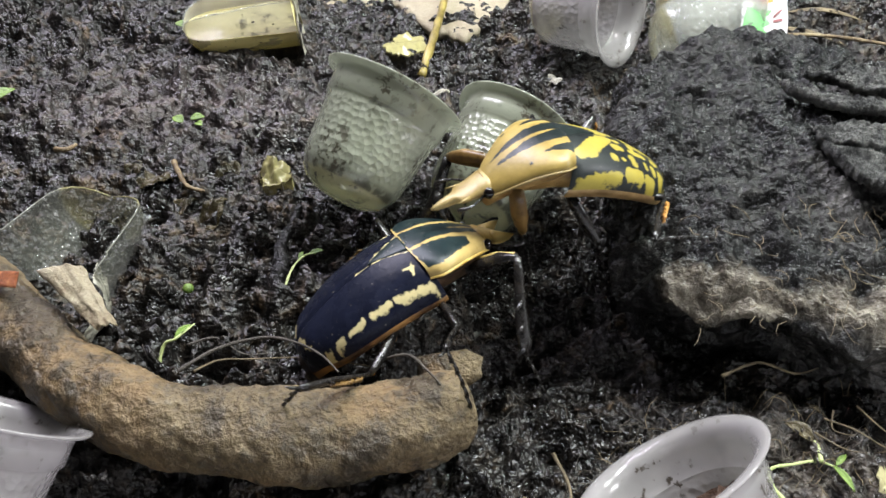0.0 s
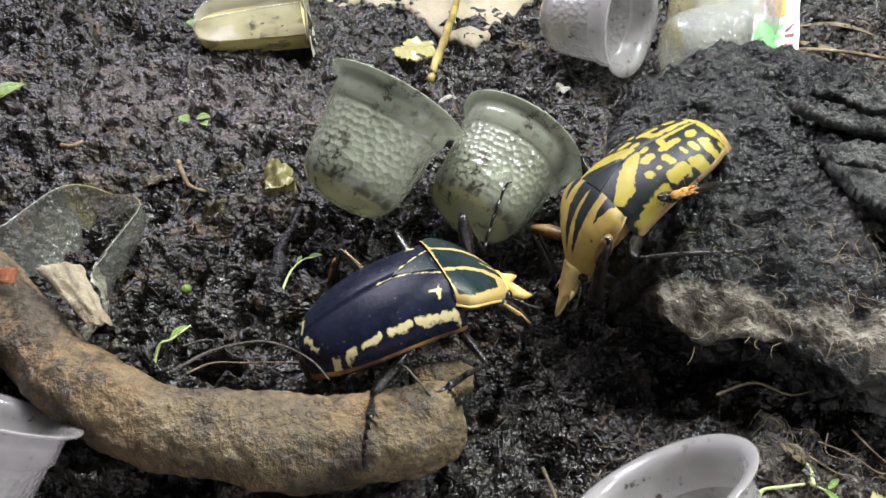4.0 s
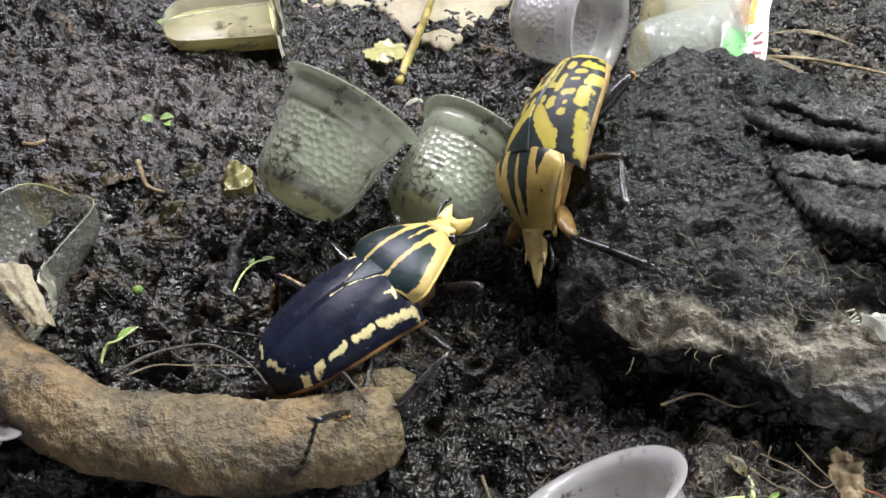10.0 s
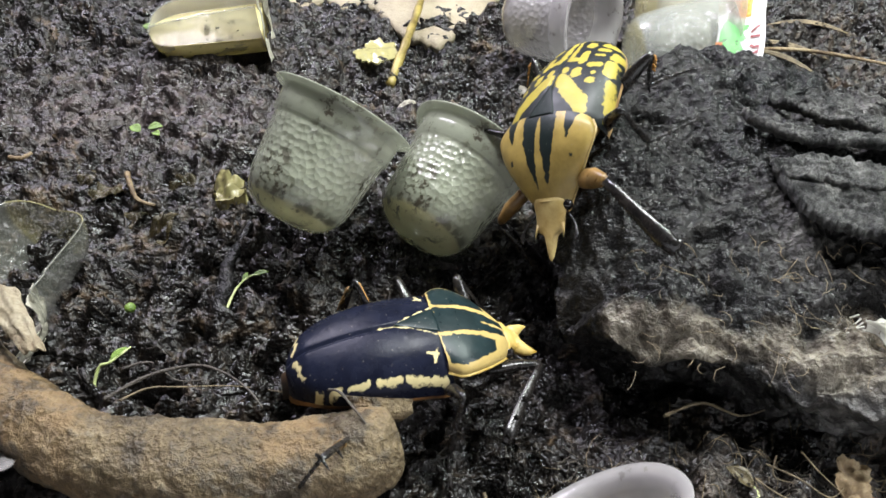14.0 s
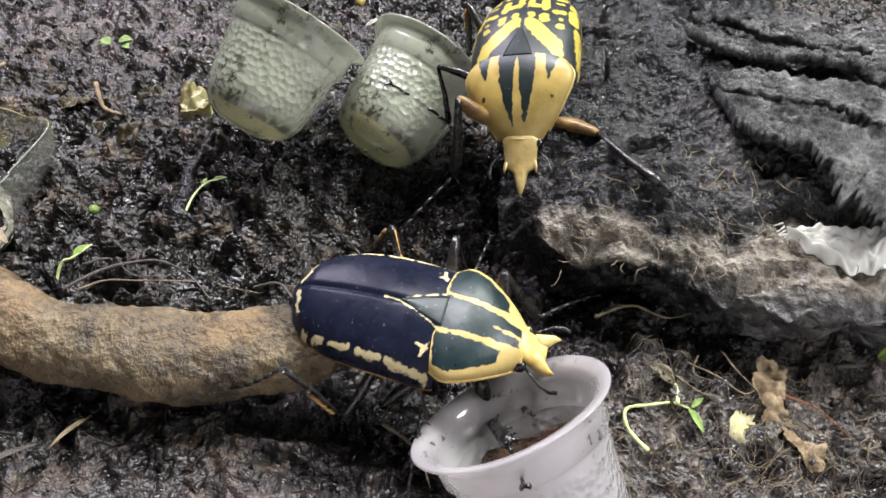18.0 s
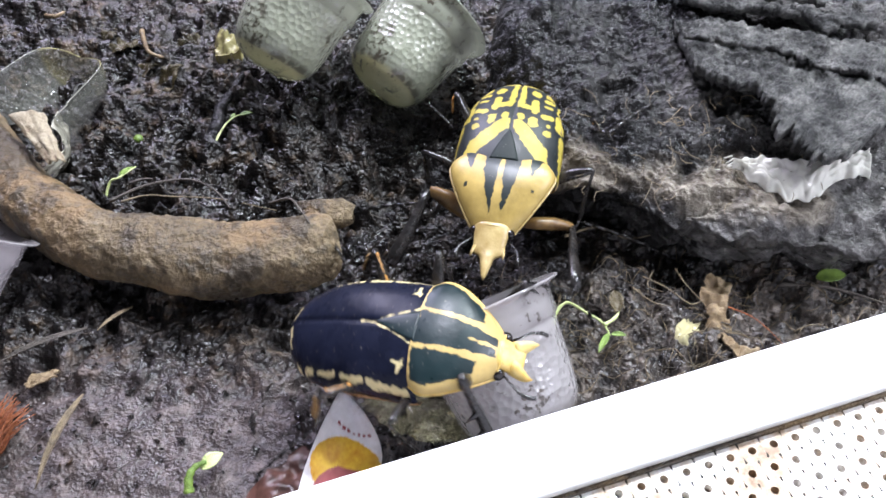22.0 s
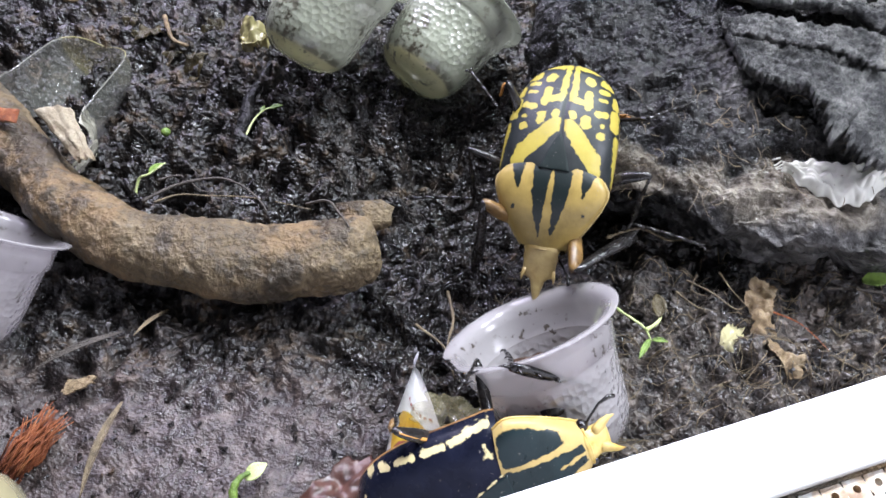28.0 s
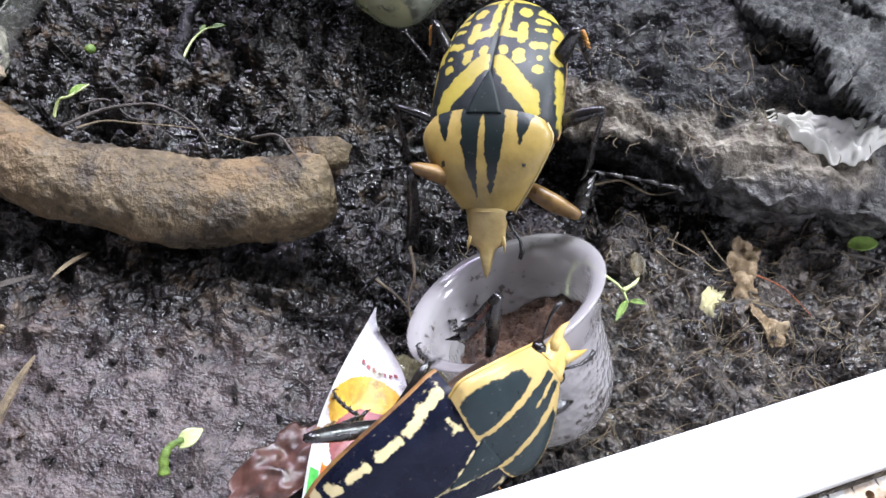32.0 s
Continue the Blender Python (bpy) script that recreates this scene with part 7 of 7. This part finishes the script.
BLACK_FRONT_RIGHT = [
    (0, 0.52, -2.07, 0.78, 1.2, -2.09, -1.2),
    (1, 1.7, -0.82, 0.13, 2.58, -0.14, -1.64),
    (2, 1.57, -0.52, 0, 2.66, -0.36, -1.78),
    (3, 0.82, 0.34, -1.34, 1.76, -1.52, -1.64),
    (6, 1.78, 0.63, -1.36, 2.33, -1.39, -1.6),
    (7, 1.51, 0.2, -0.24, 2.14, -1.4, -1.53),
    (8, 1.24, -2.66, 0.75, 1.24, -2.33, -1.3),
    (9, 1.21, -2.58, 0.73, 1.2, -2.4, -1.36),
    (10, 0.94, 0.21, 0.24, 1.79, 0.65, -1.63),
    (11, 1.69, 1.01, 2.52, 3.08, 2.29, 1.57),
    (12, 1.79, 1.09, 2.9, 3.35, 2.19, 2.06),
    (13, 1.66, -2.64, 0.26, 2.3, -2.63, -1.73),
    (16, 1.04, -4.66, 0.67, 1.24, -4, -1.32),
    (18, 2.91, -6.36, 1.23, 3.08, -7.42, 2.99),
    (19, 2.79, -6.02, 2.13, 2.74, -5.59, 0.1),
    (20, 5.36, -5.46, 0.74, 6.19, -6.07, -1.09),
    (20.5, 4.57, -7.24, 2.53, 5.25, -6.88, 0.56),
    (21, 5.04, -6.2, 0.9, 5.8, -5.95, -1.06),
    (21.5, 3.73, -9.73, 2.55, 3.73, -11.14, 2.55),
    (22, 3.48, -9.28, 0.96, 4.23, -10.41, 0.59),
    (22.5, 4.33, -10.35, -0.24, 5.23, -10.38, -1.32),
    (23, 4.15, -10.47, -0.39, 4.91, -10.53, -1.56),
    (24, 4.06, -10.59, -0.44, 4.8, -10.69, -1.64),
    (25, 4.47, -10.65, -0.32, 5.36, -10.83, -1.39),
    (26.5, 4.76, -10.01, -0.29, 5.8, -10.09, -1.23),
    (28, 5.02, -9.37, -0.23, 6.18, -9.34, -1.02),
    (29, 5.48, -8.58, 1.54, 6.51, -8.07, 0.74),
    (30, 5.31, -8.66, 1.68, 6.23, -8.07, 0.8),
    (31, 5.42, -8.86, 2.03, 6.43, -8.29, 1.25),
    (32, 4.51, -8.39, 1.25, 5.51, -7.76, 0.49),
]
BLACK_MIDDLE_LEFT = [
    (0, -2.38, 2.01, -0.18, -2.65, 3.23, 1.02),
    (1, -1.92, 2.11, -0.01, -2.31, 3.41, 1.23),
    (2, -1.97, 2.17, -0, -2.37, 3.48, 1.13),
    (3, -1.89, 1.46, 0.24, -2.19, 2.71, -0.45),
    (6, -1.8, 1.65, 0.22, -2.26, 2.96, 1.62),
    (7, -1.62, 1.88, 0.05, -2.05, 3.17, -0.49),
    (8, -0.05, 1, 0.52, -0.08, 2.46, 0.43),
    (9, -0.07, 1.05, 0.32, -0.1, 2.49, 0.13),
    (10, -2.23, 1.54, -0.01, -2.88, 2.67, 1.36),
    (11, -1.95, 2.26, 0.42, -2.51, 3.45, 1.01),
    (12, -1.84, 2.25, 0.5, -2.41, 3.41, 1.12),
    (13, -0.81, 1.42, -0.64, -1.21, 2.67, -0.81),
    (14.5, 0.1, 0.78, -0.53, 0.01, 2.16, -0.98),
    (16, 1.22, -0.85, -0.24, 1.43, 0.56, -0.55),
    (17, 2.3, -1.61, 0.27, 2.79, -0.25, 0.08),
    (18, 2.25, -1.65, 0.41, 2.69, -0.28, 0.15),
    (19, 3.11, -2.35, -0.39, 3.6, -1.2, -1.15),
    (20, 3.87, -1.61, -0.15, 4.49, -0.56, 0.31),
    (20.5, 4.24, -1.89, 0.27, 4.97, -0.82, 0.23),
    (21, 4.85, -2.41, 0.43, 5.46, -1.33, 1.5),
    (21.5, 4.95, -5.86, 1.49, 5.98, -5.04, 0.84),
    (22, 2.48, -5.2, 1.12, 2.91, -3.83, 0.91),
    (22.5, 1.93, -8.6, 2.73, 1.62, -7.4, 3.5),
    (23, 2.65, -9.03, 2.57, 2.66, -7.57, 1.05),
    (24, 2.6, -8.93, 2.44, 2.66, -7.7, 0.78),
    (25, 2.65, -8.92, 2.51, 2.72, -7.69, 0.83),
    (28, 1.63, -8.33, 2.89, 1.17, -6.98, 1.37),
    (29, 2.06, -7.98, 2.82, 1.65, -6.79, 1.15),
    (30, 2.23, -8.06, 2.73, 1.97, -6.91, 1.02),
    (31, 2.23, -8.07, 2.6, 1.97, -7, 0.84),
    (32, 1.58, -8.8, 3.33, 1.38, -7.71, 1.52),
]
BLACK_MIDDLE_RIGHT = [
    (0, -1.39, -3.52, 2.95, -0.91, -3.6, 1.14),
    (1, -0.9, -1.31, 0.68, -1.09, -3.25, 1.42),
    (2, -0.86, -1.33, 0.67, -1.15, -3.26, 1.4),
    (3, -1.26, -4.06, 3.14, -0.87, -3.3, 1.25),
    (6, -0.91, -3.45, 1.19, -0.62, -2.22, -1.59),
    (7, -0.92, -2.78, 0.96, -0.8, -2.08, -1.26),
    (10, -0.88, -3.23, 1.24, -0.87, -1.95, -1.22),
    (11, -0.84, -3.02, 3.23, -0.98, -3.08, 1.28),
    (12, -0.96, -1.22, 0.74, -0.77, -1.54, -1.33),
    (13, -0.6, -2.59, 0.99, -0.97, -1.7, -1.28),
    (14.5, 0.52, -3.4, -0.44, 0.71, -4.8, -0.81),
    (16, 0.52, -4.98, -0.56, 0.27, -6.33, -0.9),
    (17, 1.11, -5.59, 0.79, 0.81, -6.88, -0.96),
    (18, 1.13, -5.67, 1.01, 0.83, -6.99, -0.38),
    (19, 2.04, -6.23, 0.81, 1.83, -7.67, 2.41),
    (20, 3.47, -6.77, 3.57, 4.08, -6.74, 2.1),
    (20.5, 2, -6.14, 1.9, 1.46, -5.87, -0.12),
    (21, 3.07, -7.29, 4.3, 3.11, -7.32, 2.54),
    (21.5, 2.13, -8.87, 2.24, 1.27, -10.05, 2.14),
    (22, 1.67, -9.29, 0.62, 1.56, -10.64, 0.08),
    (22.5, 2.75, -11.28, -0.4, 2.98, -11.86, -1.72),
    (23, 2.59, -11.45, -0.3, 2.69, -12.1, -1.61),
    (24, 2.46, -11.49, -0.33, 2.5, -12.15, -1.63),
    (25, 2.76, -11.32, -0.5, 2.92, -11.95, -1.81),
    (26.5, 3.13, -10.72, -0.74, 3.49, -11.25, -2.05),
    (28, 3.49, -10.11, -0.95, 4.05, -10.53, -2.23),
    (29, 4.31, -9.78, 0.8, 4.93, -9.89, -0.52),
    (30, 3.98, -9.72, 0.97, 4.39, -9.66, -0.43),
    (31, 4.26, -10.05, 1.23, 4.87, -10.07, -0.1),
    (32, 3.41, -9.61, 0.41, 4.03, -9.57, -0.91),
]
BLACK_HIND_LEFT = [
    (0, -4.53, 0.7, -0.06, -5.56, 1, -0.95),
    (1, -4.14, 0.83, -0.14, -5.29, 1.22, -0.12),
    (2, -4.15, 0.87, -0.18, -5.31, 1.25, -0.24),
    (3, -4.21, 0.3, 0.07, -5.34, 0.68, -0.18),
    (6, -4.05, 0.35, 0.4, -5.28, 0.74, -0.21),
    (7, -3.82, 0.55, 0.32, -5.01, 0.89, -0.08),
    (8, -2.61, 0.56, 0.33, -3.68, 1.43, 0.06),
    (9, -2.64, 0.62, 0.22, -3.71, 1.47, -0.08),
    (10, -4.18, -0.18, -0.23, -5.41, -0.12, -0.03),
    (11, -3.66, 0.51, 0.25, -4.7, 0.62, -0.47),
    (12, -3.53, 0.45, 0.17, -4.58, 0.53, -0.23),
    (13, -3.19, 0.47, -0.05, -4.46, 0.93, -0.05),
    (14.5, -2.44, 0.33, -0.16, -3.57, 1.11, -0.36),
    (16, -1.27, -0.69, 0.51, -2.18, 0.37, 0.49),
    (17, -0.25, -1.07, 0.39, -0.95, 0.12, 0.18),
    (18, -0.3, -1.18, 0.67, -1.06, -0.01, 0.48),
    (19, 0.56, -2, -0.82, -0.13, -1.09, -1.64),
    (20, 1.7, -1.93, -1.23, 1.3, -1.38, -1.47),
    (20.5, 2, -1.71, -1.07, 1.65, -0.93, -1.84),
    (21, 2.43, -2.23, -0.51, 1.89, -1.45, -1.55),
    (21.5, 2.89, -4.35, 0.95, 2.77, -3.18, 0.18),
    (22, -0.07, -4.85, 0.68, -0.79, -3.73, 0.96),
    (22.5, -0.43, -9.7, 2.78, -1.66, -9.23, 3.27),
    (23, -0.66, -8.68, 0.88, -1.39, -8.27, -0.82),
    (24, -0.71, -8.7, 0.84, -1.37, -8.13, -0.85),
    (25, -0.59, -8.86, 0.94, -1.21, -8.4, -0.8),
    (28, 0.01, -8.04, 0.45, -0.46, -6.56, -1.07),
    (29, -0.05, -8.8, 0.28, -0.9, -7.59, -0.89),
    (30, 0.26, -8.91, 0.73, -0.67, -7.84, -0.56),
    (31, 0.32, -8.99, 0.43, -0.76, -7.72, -0.44),
    (32, 0.37, -9.22, 1.51, -0.36, -8.19, 0.08),
]
BLACK_HIND_RIGHT = [
    (0, -4.49, -3.78, 2.43, -5.9, -3.05, 1.41),
    (1, -2.83, -4.33, 2.23, -2.88, -4.61, 0.65),
    (2, -2.76, -4.26, 2.25, -2.89, -4.57, 0.87),
    (3, -2.68, -4.65, 2.73, -2.92, -4.57, 0.84),
    (6, -2.73, -4.64, 2.53, -2.91, -4.61, 0.67),
    (7, -2.55, -4.48, 2.39, -3.03, -4.57, 0.59),
    (8, -2.34, -4.54, 2.25, -3.04, -4.6, 0.51),
    (9, -2.37, -4.76, 2.34, -2.99, -4.6, 0.53),
    (10, -2.37, -4.46, 2.54, -2.95, -4.6, 0.72),
    (11, -2.37, -4.13, 2.39, -2.84, -4.48, 1),
    (12, -2.26, -4.14, 2.44, -2.8, -4.44, 1.1),
    (13, -2.24, -4.56, 2.57, -2.76, -4.37, 1.22),
    (16, -2.18, -5.03, 2.19, -2.96, -4.6, 0.52),
    (17, -1.88, -5.3, 2.31, -2.81, -4.61, 0.79),
    (18, -1.74, -4.91, 1.82, -3.05, -4.61, 0.5),
    (19, -1.68, -5.1, 2.2, -2.76, -4.61, 0.74),
    (20, 0.89, -4.29, 0.46, 0.19, -3.94, -1.25),
    (20.5, 0.72, -5.11, 0.05, -0.24, -5.94, -0.54),
    (21, 1.36, -5.63, 0.79, 0.31, -6.47, 0.36),
    (21.5, 0.34, -7.07, 1.65, -0.99, -7.19, 1.22),
    (22, -0.8, -8.55, 0.23, -1.87, -9.18, -0.43),
    (22.5, 0.3, -12.12, -0.05, -0.58, -12.8, -0.91),
    (23, 0.24, -12.34, 0.38, -0.71, -13.09, -0.33),
    (24, 0.09, -12.27, 0.41, -0.91, -12.98, -0.27),
    (25, 0.21, -11.78, -0.18, -0.75, -12.32, -1.04),
    (26.5, 0.58, -11.28, -0.8, -0.23, -11.79, -1.83),
    (28, 1.01, -10.75, -1.39, 0.36, -11.22, -2.55),
    (29, 2.22, -11.27, 0.34, 1.74, -11.87, -0.84),
    (30, 1.78, -11.08, 0.64, 1.11, -11.5, -0.52),
    (31, 2.19, -11.55, 0.71, 1.73, -12.1, -0.5),
    (32, 1.42, -11.19, -0.16, 0.98, -11.72, -1.39),
]
BLACK_TREADS = [BLACK_FRONT_LEFT, BLACK_FRONT_RIGHT, BLACK_MIDDLE_LEFT, BLACK_MIDDLE_RIGHT, BLACK_HIND_LEFT, BLACK_HIND_RIGHT]

CUP_ROWS = [
    (0, 4.55, -7.68, -1.08, -0.47, 0.59, 0.653), (9, 4.60, -7.62, -1.10, -0.475, 0.587, 0.654), (15, 4.46, -7.62, -1.15, -0.462, 0.54, 0.704), (18, 4.34, -7.78, -0.95, -0.40, 0.55, 0.732),
    (19, 4.40, -7.95, -0.88, -0.36, 0.54, 0.762), (20, 4.64, -7.60, -0.92, -0.60, 0.49, 0.63), (20.5, 4.56, -7.62, -0.92, -0.58, 0.54, 0.605), (21, 4.36, -8.05, -0.94, -0.43, 0.62, 0.656), (21.6, 4.40, -8.0, -1.0, -0.40, 0.72, 0.56),
    (22.5, 4.42, -8.0, -1.0, -0.44, 0.70, 0.56), (23, 4.46, -8.1, -0.92, -0.435, 0.76, 0.48), (24.5, 4.45, -7.85, -1.12, -0.434, 0.68, 0.59), (25.5, 4.36, -7.72, -1.18, -0.405, 0.63, 0.663), (28, 4.42, -8.12, -0.98, -0.38, 0.578, 0.722),
    (29.5, 4.80, -8.35, -0.75, -0.42, 0.425, 0.80), (31, 4.70, -8.1, -0.88, -0.415, 0.375, 0.828), (32, 4.66, -8.02, -0.95, -0.455, 0.395, 0.797)]


def posed(ob, t):
    """The pose of a keyed thing at the time t."""
    scene.frame_set(frame(t))
    return ob.matrix_basis.copy()


def stretch_pose(p, q, up):
    """The pose at p, in centimetres, whose x points to q and whose z leans towards up."""
    x = (q - p).normalized()
    y = up.cross(x)
    y = y.normalized() if y.length > 1e-4 else x.orthogonal().normalized()
    m = Matrix((x, y, x.cross(y))).transposed().to_4x4()
    m.translation = p * CM
    return m


def beside(p, side):
    """Keeps a point of a leg under the wing cases' edge, or outside it."""
    return Vector((p.x, p.y, min(p.z, 0.40 + 0.9 * max(0.0, side * p.y - 1.45))))


def step_on(ob, legs, treads):
    """Keys thighs, shins and feet so that the claws keep to their places on the ground."""
    times = [i * 0.25 for i in range(129)]
    poses = [posed(ob, t).inverted() for t in times]
    for k, (thigh, shin, foot, root_) in enumerate(legs):
        la, lb, lc = LEG_LENGTHS[k // 2]
        side = 1 if k % 2 == 0 else -1
        rows = treads[k]
        ts = [r[0] for r in rows]
        keys = ([], [], [])
        for t, inv in zip(times, poses):
            i = max(0, min(len(ts) - 2, int(np.searchsorted(ts, t)) - 1))
            u = min(1, max(0, (t - ts[i]) / (ts[i + 1] - ts[i])))
            u = u * u * (3 - 2 * u)
            ankle, claw = ((inv @ (Vector([rows[i][c + j] * (1 - u) + rows[i + 1][c + j] * u for j in range(3)]) * CM)) / CM for c in (1, 4))
            ankle, claw = beside(ankle, side), beside(claw, side)
            way = ankle - root_
            far = min(max(way.length, 0.3 + abs(la - lb)), (la + lb) * 0.985)
            ankle = root_ + way.normalized() * far
            a = (la * la + far * far - lb * lb) / (2 * far)
            pole = Vector(((0.5, 0.0, -0.9)[k // 2], 0.8 * side, 0.0))
            pole = (pole - way * (pole.dot(way) / way.length_squared)).normalized()
            knee = root_ + way.normalized() * a + pole * math.sqrt(max(0.0, la * la - a * a))
            for key, p, q in zip(keys, (root_, knee, ankle), (knee, ankle, claw)):
                key.append((t, stretch_pose(p, q, pole)))
        for o, key in zip((thigh, shin, foot), keys):
            walk(o, key)


def motions():
    for ob, shield, legs, rows, bends, treads in ((yellow_beetle, yellow_shield, yellow_legs, YELLOW_ROWS, YELLOW_BEND, YELLOW_TREADS), (black_beetle, black_shield, black_legs, BLACK_ROWS, BLACK_BEND, BLACK_TREADS)):
        walk(ob, [(t, at(x, y, z, a, b, c)) for t, x, y, z, a, b, c in rows])
        walk(shield, [(t, at(0, 0, 1.0, 0, a, 0)) for t, a in bends])
        step_on(ob, legs, treads)
    walk(moved_cup, [(t, along((x, y, z), (a, b, c))) for t, x, y, z, a, b, c in CUP_ROWS])
    walk(sprout, [(0, at(6.6, -4.6, -1.0)), (21.0, at(6.6, -4.6, -1.0)), (21.8, at(5.9, -4.75, -0.95, 0, 0, -38)), (22.5, at(5.75, -4.7, -0.95, 0, 0, -45)), (32, at(5.75, -4.7, -0.95, 0, 0, -45))])
    walk(peel, [(0, at(-0.1, -11.0, -0.3, 0, 0, 8)), (21.2, at(-0.1, -11.0, -0.3, 0, 0, 8)), (22.0, at(-0.3, -9.3, -0.1, 0, 10, 5)), (22.5, at(-0.5, -8.4, 0.05, 0, 55, 8)), (25.0, at(-0.5, -8.4, 0.05, 0, 55, 8)), (25.6, at(-0.1, -8.4, -0.05, 0, 52, 2)), (28.0, at(0.2, -8.35, -0.1, 0, 46, 0)), (29.0, at(0.15, -8.35, -0.15, 0, 5, 0)), (32, at(0.1, -8.4, -0.15, 0, 0, 0))])


motions()
